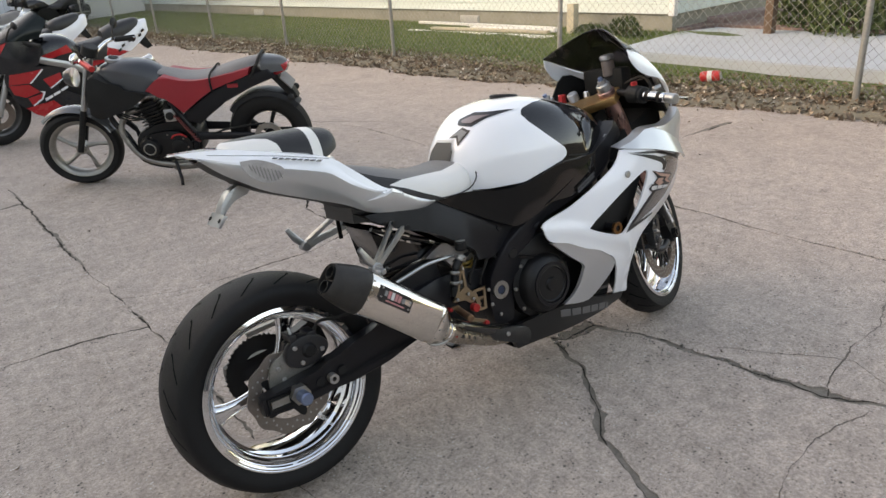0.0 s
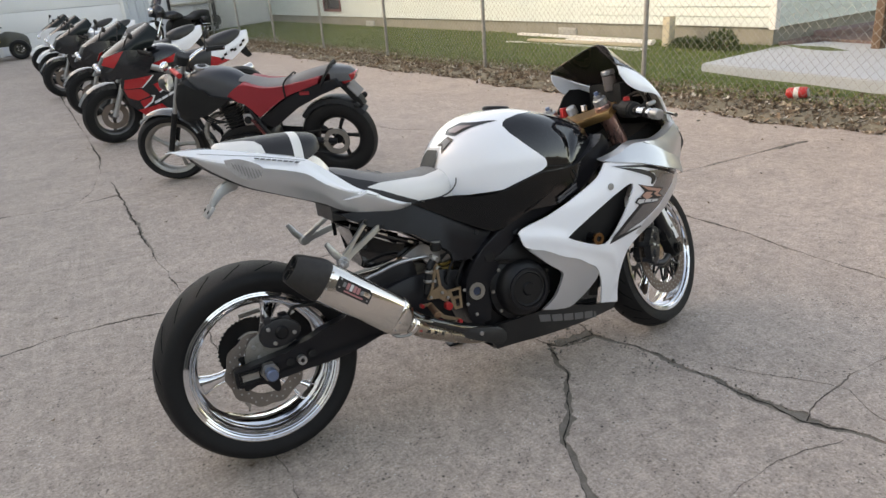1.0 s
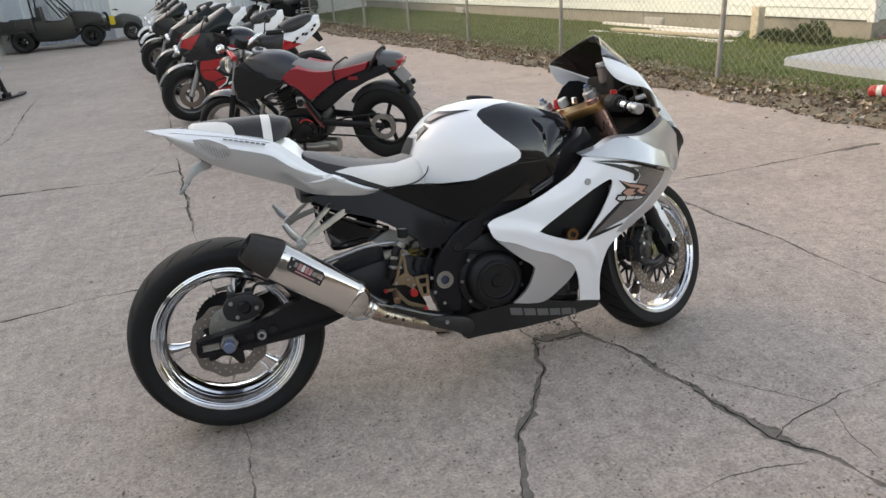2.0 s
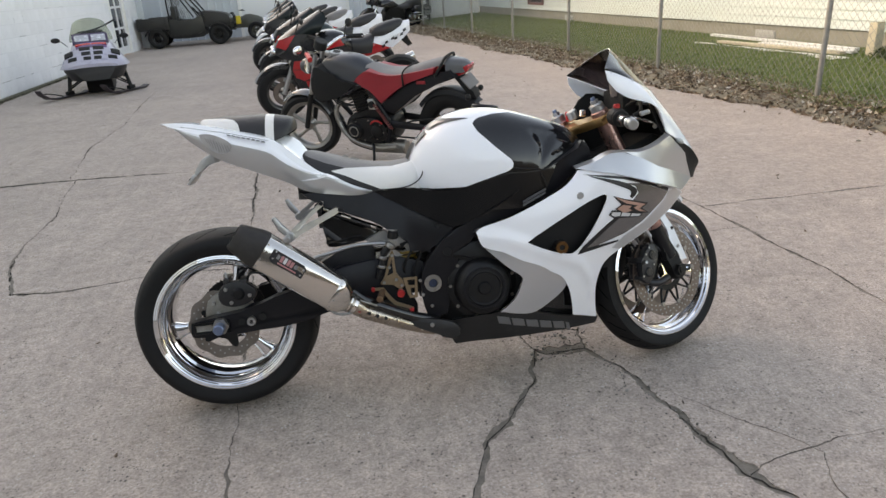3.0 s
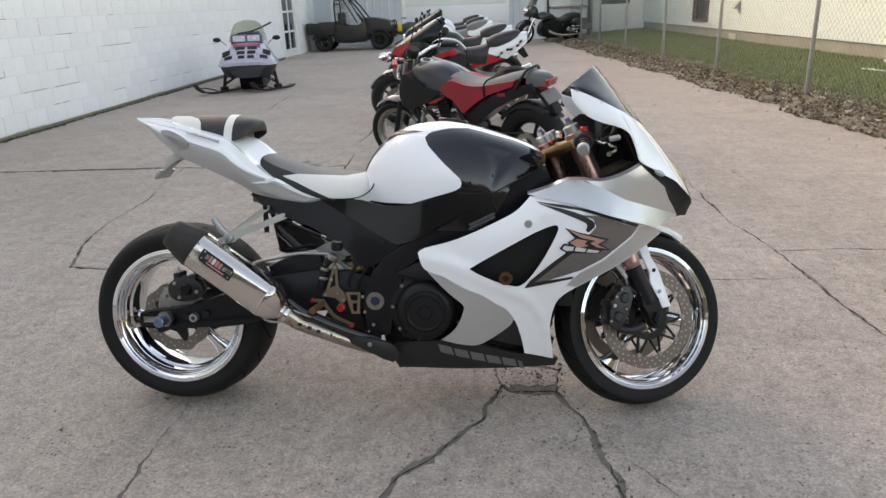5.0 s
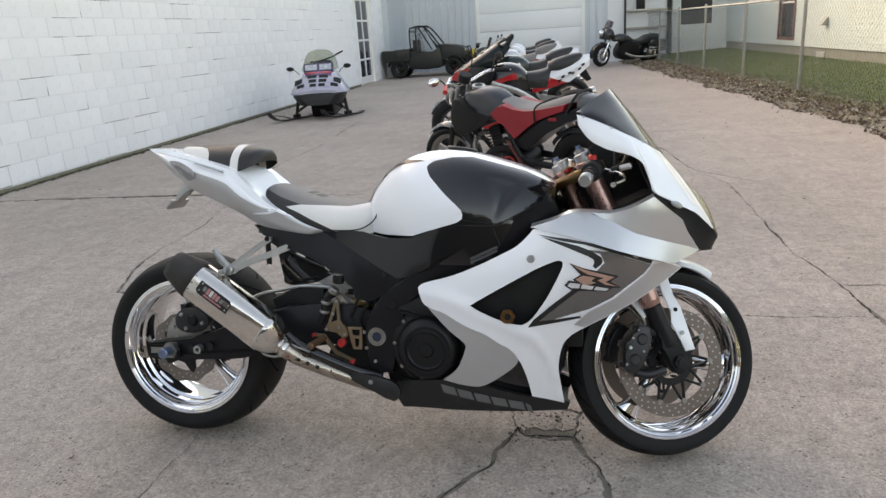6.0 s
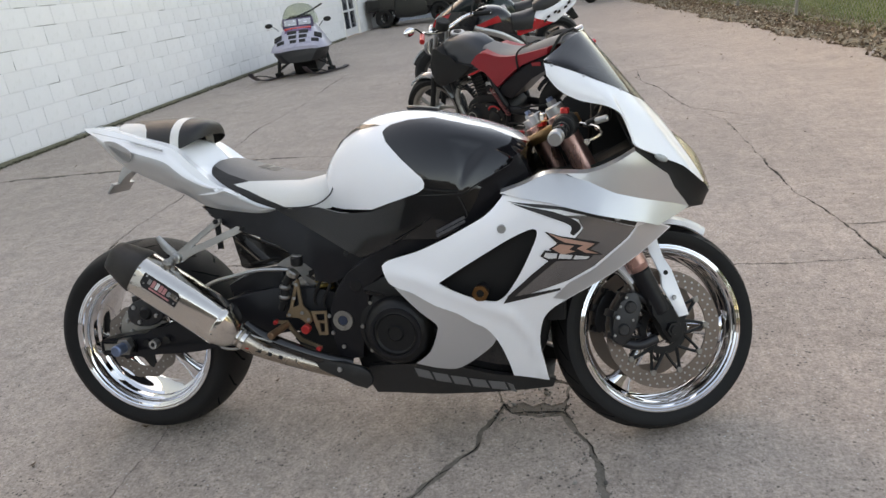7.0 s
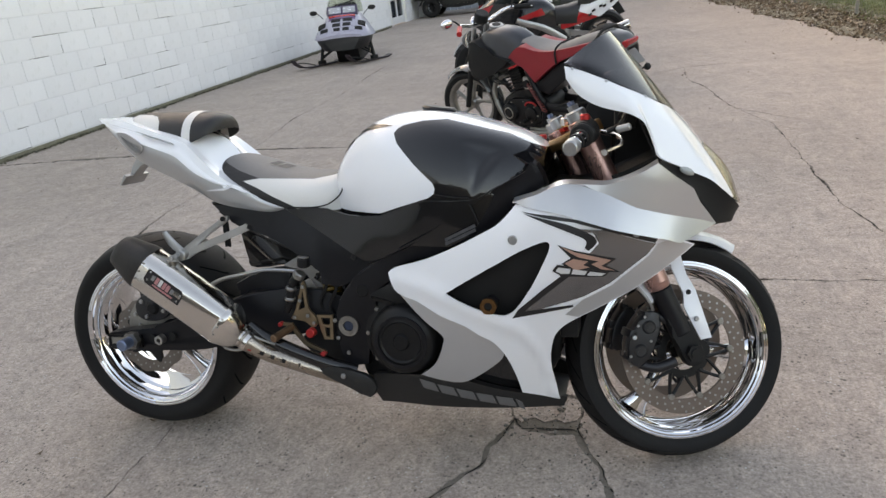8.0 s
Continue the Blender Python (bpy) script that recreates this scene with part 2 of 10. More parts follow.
# ---------------------------------------------------------------- mesh tools
def finish(name, bm, material, smooth=40.0):
    bmesh.ops.remove_doubles(bm, verts=bm.verts, dist=1e-5)
    bmesh.ops.recalc_face_normals(bm, faces=bm.faces)
    me = bpy.data.meshes.new(name)
    bm.to_mesh(me)
    bm.free()
    me.materials.append(material)
    if smooth:
        me.polygons.foreach_set("use_smooth", [True] * len(me.polygons))
        me.set_sharp_from_angle(angle=radians(smooth))
    return me


def part(name, bm, material, parent=None, label="", smooth=40.0):
    """Links a bmesh as one mesh object under a thing or a part."""
    ob = new(name, finish(name, bm, material, smooth))
    ob.parent = parent
    return tagged(ob, label)


def structure(name, bm, material, label, category, smooth=40.0):
    return tagged(part(name, bm, material, None, "", smooth), label, category, kind="structure")


def thing(name, m, label, category, group="", kind=""):
    ob = new(name)
    ob.empty_display_size = 0.1
    ob.matrix_basis = m
    return tagged(ob, label, category, group, kind)


def B():
    return bmesh.new()


def quad(bm, a, b, c, d):
    return bm.faces.new([bm.verts.new(p) for p in (a, b, c, d)])


def box(bm, x0, x1, y0, y1, z0, z1, bevel=0.0, m=None):
    r = bmesh.ops.create_cube(bm, size=1.0)["verts"]
    for v in r:
        v.co = Vector(((x0 + x1) / 2 + v.co.x * (x1 - x0), (y0 + y1) / 2 + v.co.y * (y1 - y0), (z0 + z1) / 2 + v.co.z * (z1 - z0)))
        if m:
            v.co = m @ v.co
    if bevel:
        es = list({e for v in r for e in v.link_edges})
        bmesh.ops.bevel(bm, geom=es, offset=bevel, segments=2, affect="EDGES", profile=0.6)
    return bm


def frame_at(d, up=Vector((0, 0, 1))):
    d = Vector(d).normalized()
    if abs(d.dot(up)) > 0.95:
        up = Vector((0, 1, 0))
    s = d.cross(up).normalized()
    return s, s.cross(d).normalized()


def smooth_path(pts, n=6, closed=False):
    """Catmull-Rom through the points."""
    P = [Vector(p) for p in pts]
    k = len(P)
    out = []
    for i in range(k if closed else k - 1):
        a, b, c, d = ((P[(i + j) % k] if closed else P[min(max(i + j, 0), k - 1)]) for j in (-1, 0, 1, 2))
        for s in range(n):
            t = s / n
            out.append(0.5 * (2 * b + (c - a) * t + (2 * a - 5 * b + 4 * c - d) * t * t + (3 * b - a - 3 * c + d) * t ** 3))
    if not closed:
        out.append(P[-1])
    return out


def tube(bm, pts, r, seg=10, n=6, caps=True, flat=1.0):
    """A round bar along a smooth path; r is one radius or one for each point."""
    path = smooth_path(pts, n) if n > 1 else [Vector(p) for p in pts]
    rs = [r] * len(path) if not isinstance(r, (list, tuple)) else [np.interp(i / (len(path) - 1), np.linspace(0, 1, len(r)), r) for i in range(len(path))]
    rings = []
    for i, p in enumerate(path):
        d = path[min(i + 1, len(path) - 1)] - path[max(i - 1, 0)]
        s, u = frame_at(d)
        rings.append([bm.verts.new(p + (s * math.cos(a) * flat + u * math.sin(a)) * rs[i]) for a in (2 * math.pi * k / seg for k in range(seg))])
    stitch(bm, rings, True, caps)
    return bm


def stitch(bm, rings, closed=True, caps=False):
    n = len(rings[0])
    for a, b in zip(rings, rings[1:]):
        for k in range(n if closed else n - 1):
            bm.faces.new((a[k], a[(k + 1) % n], b[(k + 1) % n], b[k]))
    if caps:
        bm.faces.new(rings[0][::-1])
        bm.faces.new(rings[-1])


def cyl(bm, a, b, r0, r1=None, seg=20, bevel=0.0):
    r1 = r0 if r1 is None else r1
    a, b = Vector(a), Vector(b)
    d = (b - a).normalized()
    if bevel:
        pts, rs = [a, a + d * bevel, b - d * bevel, b], [r0 - bevel, r0, r1, r1 - bevel]
    else:
        pts, rs = [a, b], [r0, r1]
    s, u = frame_at(d)
    rings = [[bm.verts.new(p + (s * math.cos(t) + u * math.sin(t)) * r) for t in (2 * math.pi * k / seg for k in range(seg))] for p, r in zip(pts, rs)]
    stitch(bm, rings, True, True)
    return bm


def lathe(bm, profile, centre, seg=64, m=None, closed=False):
    """Turns a profile of (radius, offset along y) round the y axis through the centre."""
    rings = []
    for k in range(seg):
        a = 2 * math.pi * k / seg
        ring = []
        for r, y in profile:
            p = Vector((centre[0] + r * math.cos(a), centre[1] + y, centre[2] + r * math.sin(a)))
            ring.append(bm.verts.new(m @ p if m else p))
        rings.append(ring)
    n = len(profile)
    for k in range(seg):
        a, b = rings[k], rings[(k + 1) % seg]
        for j in range(n if closed else n - 1):
            bm.faces.new((a[j], a[(j + 1) % n], b[(j + 1) % n], b[j]))
    return bm


def prism(bm, outline, y0, y1, bevel=0.0, m=None):
    """An outline in x and z, with thickness in y."""
    bot, top = [[bm.verts.new((x, y, z)) for x, z in outline] for y in (y0, y1)]
    fs = [bm.faces.new(bot[::-1]), bm.faces.new(top)]
    n = len(outline)
    for k in range(n):
        fs.append(bm.faces.new((bot[k], bot[(k + 1) % n], top[(k + 1) % n], top[k])))
    if bevel:
        es = [e for f in fs[:2] for e in f.edges]
        bmesh.ops.bevel(bm, geom=es, offset=bevel, segments=2, affect="EDGES", profile=0.6)
    if m:
        bmesh.ops.transform(bm, matrix=m, verts=bm.verts)
    return bm


def rounded(outline, sharp=(), n=5):
    """A smooth closed outline; the corners named in sharp stay sharp."""
    P = [Vector((*p, 0)) for p in outline]
    k, out = len(P), []
    for i in range(k):
        b, c = P[i], P[(i + 1) % k]
        a = b if i in sharp else P[i - 1]
        d = c if (i + 1) % k in sharp else P[(i + 2) % k]
        for s in range(n):
            t = s / n
            q = 0.5 * (2 * b + (c - a) * t + (2 * a - 5 * b + 4 * c - d) * t * t + (3 * b - a - 3 * c + d) * t ** 3)
            out.append((q.x, q.y))
    return out


def inside(p, poly):
    x, y = p
    hit = False
    for (x0, y0), (x1, y1) in zip(poly, poly[1:] + poly[:1]):
        if (y0 > y) != (y1 > y) and x < x0 + (y - y0) / (y1 - y0) * (x1 - x0):
            hit = not hit
    return hit


def surface(points):
    """A smooth sheet y(x, z) through a few points (thin-plate spline)."""
    P = np.array(points, float)
    n = len(P)

    def phi(r):
        return np.where(r > 0, r * r * np.log(r + 1e-9), 0)

    d = np.hypot(P[:, None, 0] - P[None, :, 0], P[:, None, 2] - P[None, :, 2])
    A = np.zeros((n + 3, n + 3))
    A[:n, :n] = phi(d) + 1e-3 * np.eye(n)
    A[:n, n], A[:n, n + 1], A[:n, n + 2] = 1, P[:, 0], P[:, 2]
    A[n:, :n] = A[:n, n:].T
    w = np.linalg.solve(A, np.r_[P[:, 1], 0, 0, 0])

    def at(x, z):
        r = np.hypot(P[:, 0] - x, P[:, 2] - z)
        return float(phi(r) @ w[:n] + w[n] + w[n + 1] * x + w[n + 2] * z)

    return at


def sheet(bm, outline, at, step=0.018, thick=0.004, holes=(), lift=0.0, side=-1):
    """A shaped panel: the outline in x and z laid on a sheet y(x, z), with thickness. side -1: the right-hand side."""
    from mathutils.geometry import delaunay_2d_cdt
    pts, edges = [], []
    for loop in (outline, *holes):
        first = len(pts)
        dense = []
        for a, b in zip(loop, loop[1:] + loop[:1]):
            k = max(1, int(math.hypot(b[0] - a[0], b[1] - a[1]) / step))
            dense += [(a[0] + (b[0] - a[0]) * i / k, a[1] + (b[1] - a[1]) * i / k) for i in range(k)]
        pts += dense
        edges += [(first + i, first + (i + 1) % len(dense)) for i in range(len(dense))]
    xs, zs = [p[0] for p in outline], [p[1] for p in outline]
    edge = np.array(pts)
    for i, x in enumerate(np.arange(min(xs), max(xs), step)):
        for z in np.arange(min(zs) + (i % 2) * step / 2, max(zs), step):
            if inside((x, z), outline) and not any(inside((x, z), h) for h in holes) and np.hypot(edge[:, 0] - x, edge[:, 1] - z).min() > step * 0.55:
                pts.append((x, z))
    vs, _, fs, *_ = delaunay_2d_cdt([Vector(p) for p in pts], edges, [], 0, 1e-6)
    keep = []
    for f in fs:
        c = sum((vs[i] for i in f), Vector((0, 0))) / len(f)
        if inside((c.x, c.y), outline) and not any(inside((c.x, c.y), h) for h in holes):
            keep.append(f)
    used = sorted({i for f in keep for i in f})
    outer = {i: bm.verts.new((vs[i].x, -side * (at(vs[i].x, vs[i].y) - lift), vs[i].y)) for i in used}
    inner = {i: bm.verts.new((vs[i].x, -side * (at(vs[i].x, vs[i].y) - lift + thick), vs[i].y)) for i in used}
    count = {}
    for f in keep:
        bm.faces.new([outer[i] for i in f])
        bm.faces.new([inner[i] for i in f][::-1])
        for a, b in zip(f, f[1:] + f[:1]):
            count[frozenset((a, b))] = count.get(frozenset((a, b)), []) + [(a, b)]
    for es in count.values():
        if len(es) == 1:
            a, b = es[0]
            bm.faces.new((outer[a], inner[a], inner[b], outer[b]))
    return bm


def cut_along(bm, outline):
    """Cuts a mesh along the sides of an outline in x and z, straight through in y."""
    for (x0, z0), (x1, z1) in zip(outline, outline[1:] + outline[:1]):
        geom = list(bm.verts) + list(bm.edges) + list(bm.faces)
        bmesh.ops.bisect_plane(bm, geom=geom, dist=1e-6, plane_co=(x0, 0, z0), plane_no=(z1 - z0, 0, x0 - x1))


def split_off(bm, test):
    """Moves the faces for which test(centre) holds into a bmesh of their own."""
    other = bm.copy()
    bmesh.ops.delete(bm, geom=[f for f in bm.faces if test(f.calc_center_median())], context="FACES")
    bmesh.ops.delete(other, geom=[f for f in other.faces if not test(f.calc_center_median())], context="FACES")
    return other


# ---------------------------------------------------------------- the lot
def fence_x(y):
    return 5.10 - 0.113 * (y - 1.06)


def house_x(y):
    return 6.95 - 0.103 * (y - 4.2)


def wall_x(y):
    return -4.36 - 0.034 * (y - 3.8)


CRACKS = [
    (0.018, [(1.07, 0.10), (1.04, -0.01), (1.01, -0.12), (0.92, -0.24), (0.87, -0.34), (0.79, -0.41), (0.75, -0.53), (0.70, -0.66), (0.62, -0.95), (0.60, -1.4)]),
    (0.043, [(1.07, 0.10), (1.10, 0.05), (1.18, 0.04), (1.25, 0.05), (1.30, -0.06), (1.35, -0.20), (1.38, -0.36), (1.41, -0.54), (1.45, -0.73), (1.53, -0.86), (1.60, -1.10), (1.75, -1.6)]),
    (0.012, [(1.07, 0.10), (1.05, 0.21), (1.13, 0.24), (1.27, 0.20), (1.25, 0.05)]),
    (0.006, [(1.40, -0.24), (1.49, -0.40), (1.59, -0.52), (1.69, -0.68), (1.64, -0.78), (1.62, -0.90)]),
    (0.010, [(1.45, -0.72), (1.55, -0.67), (1.63, -0.65), (1.81, -0.61), (1.98, -0.61), (2.5, -0.42)]),
    (0.010, [(0.62, -0.90), (0.85, -0.88), (1.06, -0.83), (1.23, -0.81), (1.46, -0.84)]),
    (0.009, [(-0.31, 4.08), (-0.25, 3.42), (-0.19, 2.45), (-0.12, 1.70), (-0.05, 1.04), (-0.01, 0.3), (0.01, -0.12), (0.025, -0.36), (0.04, -0.54), (0.06, -0.95), (0.03, -1.8)]),
    (0.007, [(0.04, -0.54), (0.17, -0.59), (0.32, -0.58), (0.60, -0.72)]),
    (0.032, [(-4.3, 3.50), (-3.70, 3.57), (-2.89, 3.60), (-1.92, 3.65), (-1.16, 3.60), (-0.65, 3.52), (-0.28, 3.62)]),
    (0.008, [(-0.55, 3.60), (-0.43, 3.97), (-0.38, 4.55), (-0.36, 5.13), (-0.45, 6.27), (-0.60, 8.2), (-0.80, 10.8), (-1.2, 16.2)]),
    (0.008, [(-1.68, 3.62), (-1.60, 3.1), (-1.48, 2.60), (-1.46, 2.07), (-1.40, 1.70), (-1.24, 1.25), (-0.95, 1.22), (-0.61, 1.30), (-0.31, 1.30), (-0.07, 1.25)]),
    (0.008, [(-0.11, 1.62), (0.20, 1.50), (0.74, 1.49), (1.05, 1.60), (1.04, 2.11), (1.30, 2.6)]),
    (0.008, [(-1.75, 3.70), (-1.83, 4.17), (-1.97, 4.92), (-1.98, 6.14), (-2.19, 7.90), (-2.3, 9.5)]),
    (0.013, [(1.84, 6.43), (1.83, 5.72), (1.97, 5.20), (2.08, 4.35), (2.30, 3.64), (2.31, 2.64), (2.33, 1.95), (2.42, 1.55), (2.44, 1.10), (2.46, 0.81), (2.50, 0.45), (2.50, 0.05), (2.55, -0.37), (2.7, -0.9)]),
    (0.007, [(1.26, 6.51), (1.60, 6.20), (1.84, 6.43), (2.3, 6.5)]),
    (0.020, [(2.43, 1.46), (2.75, 1.47), (3.20, 1.47), (4.2, 1.50)]),
    (0.016, [(1.60, 1.08), (2.06, 1.07), (2.44, 1.08)]),
    (0.006, [(2.10, 4.24), (2.35, 3.9), (2.60, 3.61)]),
    (0.006, [(-0.36, 4.50), (-0.1, 4.35), (0.12, 4.24), (0.5, 4.3)]),
]


CRACKS = [(w * (2.3 if min(q[1] for q in path) > 0.6 or max(q[1] for q in path) > 2.2 else 1.15), path) for w, path in CRACKS]


def crack_outline(width, path, seed):
    """A ragged outline: a narrow break with uneven lips and a pocket here and there."""
    rng = random.Random(seed)
    P = []
    for a, b in zip(path, path[1:]):
        k = max(2, int(math.hypot(b[0] - a[0], b[1] - a[1]) / 0.018))
        P += [(a[0] + (b[0] - a[0]) * i / k, a[1] + (b[1] - a[1]) * i / k) for i in range(k)]
    P.append(path[-1])
    left, right = [], []
    wander, swell, pocket = 0.0, 0.3, 0
    for i, (x, y) in enumerate(P):
        ax, ay = P[max(0, i - 1)]
        bx, by = P[min(len(P) - 1, i + 1)]
        n = math.hypot(bx - ax, by - ay) or 1
        nx, ny = -(by - ay) / n, (bx - ax) / n
        wander = 0.86 * wander + rng.uniform(-1, 1) * 0.0055
        swell = max(0.08, min(0.85, swell + rng.uniform(-0.13, 0.13)))
        if pocket == 0 and rng.random() < 0.025:
            pocket = rng.randrange(2, 6)
        fat = 1.9 if pocket else 1.0
        pocket = max(0, pocket - 1)
        end = 0.25 if i in (0, len(P) - 1) else 1.0
        a, b = [width * swell * fat * end * rng.uniform(0.45, 0.75) for _ in range(2)]
        left.append((x + nx * (wander + a), y + ny * (wander + a)))
        right.append((x + nx * (wander - b), y + ny * (wander - b)))
    return left + right[::-1]


def build_ground():
    from mathutils.geometry import delaunay_2d_cdt
    pts, edges, quads = [], [], []
    for i, (w, path) in enumerate(CRACKS):
        loop = crack_outline(w, path, i)
        n, first = len(loop) // 2, len(pts)
        pts += loop
        edges += [(first + k, first + (k + 1) % len(loop)) for k in range(len(loop))]
        quads += [(loop[k], loop[k + 1], loop[2 * n - 2 - k], loop[2 * n - 1 - k]) for k in range(n - 1)]
    spall = [(1.090, 0.075), (1.108, 0.047), (1.137, 0.052), (1.160, 0.036), (1.196, 0.050), (1.222, 0.032), (1.250, 0.046), (1.268, 0.085), (1.246, 0.102), (1.214, 0.088), (1.190, 0.103), (1.158, 0.084), (1.128, 0.104), (1.104, 0.094)]
    first = len(pts)
    pts += spall
    edges += [(first + k, first + (k + 1) % len(spall)) for k in range(len(spall))]
    quads.append(spall)
    R = 600.0
    first = len(pts)
    pts += [(-R, -R), (R, -R), (R, R), (-R, R)]
    edges += [(first + i, first + (i + 1) % 4) for i in range(4)]
    vs, _, fs, *_ = delaunay_2d_cdt([Vector(p) for p in pts], edges, [], 0, 1e-5)
    mid = np.array([[sum(vs[i][k] for i in f) / 3 for k in (0, 1)] for f in fs])
    gone = np.zeros(len(fs), bool)
    for q in quads:
        lo, hi = np.min(q, axis=0), np.max(q, axis=0)
        for i in np.nonzero(((mid >= lo) & (mid <= hi)).all(1))[0]:
            gone[i] |= inside(mid[i], list(q))
    bm = B()
    bv = [bm.verts.new((v.x, v.y, 0)) for v in vs]
    for f, skip in zip(fs, gone):
        if not skip:
            bm.faces.new([bv[i] for i in f])
    rim = [e for e in bm.edges if len(e.link_faces) == 1 and max(abs(e.verts[0].co.x), abs(e.verts[0].co.y)) < 500]
    down = bmesh.ops.extrude_edge_only(bm, edges=rim)
    bmesh.ops.translate(bm, verts=[g for g in down["geom"] if isinstance(g, bmesh.types.BMVert)], vec=(0, 0, -0.02))
    bmesh.ops.delete(bm, geom=[v for v in bm.verts if not v.link_faces], context="VERTS")
    structure("ground", bm, CONCRETE, "weathered grey concrete lot with wandering cracks", "ground", smooth=0)
    bm = B()
    quad(bm, (-8, -4, -0.0035), (8, -4, -0.0035), (8, 20, -0.0035), (-8, 20, -0.0035))
    structure("crack_dirt", bm, CRACK_DIRT, "brown dirt lying in the concrete's cracks", "dirt", smooth=0)
    # flat dark strips paint the shaded gap wandering along each dirt-filled crack
    bm = B()
    for i, (w, path) in enumerate(CRACKS):
        rng = random.Random(300 + i)
        P = []
        for a, b in zip(path, path[1:]):
            k = max(2, int(math.hypot(b[0] - a[0], b[1] - a[1]) / 0.022))
            P += [(a[0] + (b[0] - a[0]) * q / k, a[1] + (b[1] - a[1]) * q / k) for q in range(k)]
        P.append(path[-1])
        drift, prev = 0.0, None
        for q, (x, y) in enumerate(P):
            ax, ay = P[max(0, q - 1)]
            bx, by = P[min(len(P) - 1, q + 1)]
            n = math.hypot(bx - ax, by - ay) or 1
            nx, ny = -(by - ay) / n, (bx - ax) / n
            gap = 0.0022 + 0.055 * w + 0.0022 * max(0.0, min(5.0, y)) + (0.009 * abs(bx - ax) / n if y > 0.9 else 0.0)
            drift = max(-0.30, min(0.30, drift + rng.uniform(-0.16, 0.16)))
            c, h = drift * w + rng.uniform(-0.0022, 0.0022), gap * rng.uniform(0.2, 0.9) * (1.7 if rng.random() < 0.07 else 1.0)
            ring = [bm.verts.new((x + nx * (c + h * e), y + ny * (c + h * e), -0.0018)) for e in (-1, 1)]
            if prev and rng.random() > 0.05:
                bm.faces.new((prev[0], prev[1], ring[1], ring[0]))
            prev = ring
    bmesh.ops.delete(bm, geom=[v for v in bm.verts if not v.link_faces], context="VERTS")
    structure("gap_strip", bm, mat("gap_strip", (0.035, 0.031, 0.027), 0.95, var=0.4, scale=30, spec=0.1), "thin dark strips painting the shade deep in the concrete's cracks", "crack", smooth=0)


build_ground()


def crumbs():
    """Broken concrete and grit along the widest crack."""
    rng = random.Random(5)
    bm = B()
    for _ in range(420):
        if rng.random() < 0.55:
            x, y = rng.uniform(1.04, 1.29), rng.uniform(0.0, 0.24)
        else:
            a = rng.random()
            x, y = 1.28 + 0.14 * a + rng.gauss(0, 0.03), -0.02 - 0.55 * a + rng.gauss(0, 0.03)
        r = rng.uniform(0.0012, 0.004) if rng.random() < 0.93 else rng.uniform(0.005, 0.009)
        m = Matrix.LocRotScale((x, y, r * 0.4), Euler((rng.random() * 6, rng.random() * 6, 0)), (r, r * 0.8, r * 0.6))
        bmesh.ops.create_icosphere(bm, subdivisions=1, radius=1.0, matrix=m)
    tagged(part("grit", bm, per_island(mat("grit", (0.2, 0.18, 0.15), 0.9, bump=0), [(0, (0.10, 0.09, 0.08)), (0.5, (0.20, 0.18, 0.155)), (1, (0.36, 0.34, 0.31))]), smooth=0),
           "loose grit and crumbs beside the widest crack", "grit", kind="stuff")


crumbs()


def debris():
    """Leaf scraps, twigs and pebbles lying about the lot."""
    rng = random.Random(21)
    bm = B()
    for _ in range(170):
        x, y = rng.uniform(-3.6, 4.3), rng.uniform(-1.6, 9.5)
        s = rng.uniform(0.004, 0.016)
        m = Matrix.LocRotScale((x, y, s * 0.35), Euler((rng.gauss(0, 0.3), rng.gauss(0, 0.3), rng.random() * 6.3)), (s, s * rng.uniform(0.25, 0.7), s))
        v = [bm.verts.new(m @ Vector(q)) for q in ((-1, 0, 0.3), (-0.2, -0.7, 0), (1, -0.1, 0.35), (0.2, 0.7, 0.1), (0, 0, -0.3))]
        for i in range(4):
            bm.faces.new((v[i], v[(i + 1) % 4], v[4]))
    tagged(part("debris", bm, LEAF, smooth=0), "scattered leaf scraps and twigs on the concrete", "debris", kind="stuff")


debris()


# ---------------------------------------------------------------- verge, lawn and patio
def strip(name, left, right, material, label, category, y0, y1, n=40, bumpy=0.0, across=8, seed=1):
    rng = random.Random(seed)
    bm = B()
    rows = []
    for i in range(n + 1):
        y = y0 + (y1 - y0) * i / n
        (xa, za), (xb, zb) = left(y), right(y)
        rows.append([bm.verts.new((xa + (xb - xa) * k / across, y, za + (zb - za) * k / across + (rng.uniform(0, bumpy) if 0 < k < across else 0))) for k in range(across + 1)])
    for a, b in zip(rows, rows[1:]):
        for k in range(across):
            bm.faces.new((a[k], a[k + 1], b[k + 1], b[k]))
    return structure(name, bm, material, label, category)


def lot_edge(y):
    return fence_x(y) - 0.36 - 0.02 * y + 0.06 * math.sin(y * 2.1) + 0.04 * math.sin(y * 5.3) + 0.02 * math.sin(y * 17.0)


def lawn_edge(y):
    return fence_x(y) + 0.30 + 0.10 * math.sin(y * 1.3)


strip("verge", lambda y: (lot_edge(y), 0.002), lambda y: (lawn_edge(y), 0.075), SOIL, "bare brown soil verge under the chain-link fence", "verge", -6, 24, 260, 0.03, 14)
strip("lawn", lambda y: (lawn_edge(y) - 0.02, 0.07), lambda y: (house_x(y) + 0.1, 0.2), LAWN_SOIL, "green lawn beside the cream house", "lawn", -6, 26, 60, 0.02, 10)
bm = B()
quad(bm, (6.3, -40, 0.1), (60, -40, 0.1), (60, 4.4, 0.1), (6.9, 4.4, 0.1))
structure("yard", bm, LAWN_SOIL, "rough green back yard beyond the patio", "yard", smooth=0)


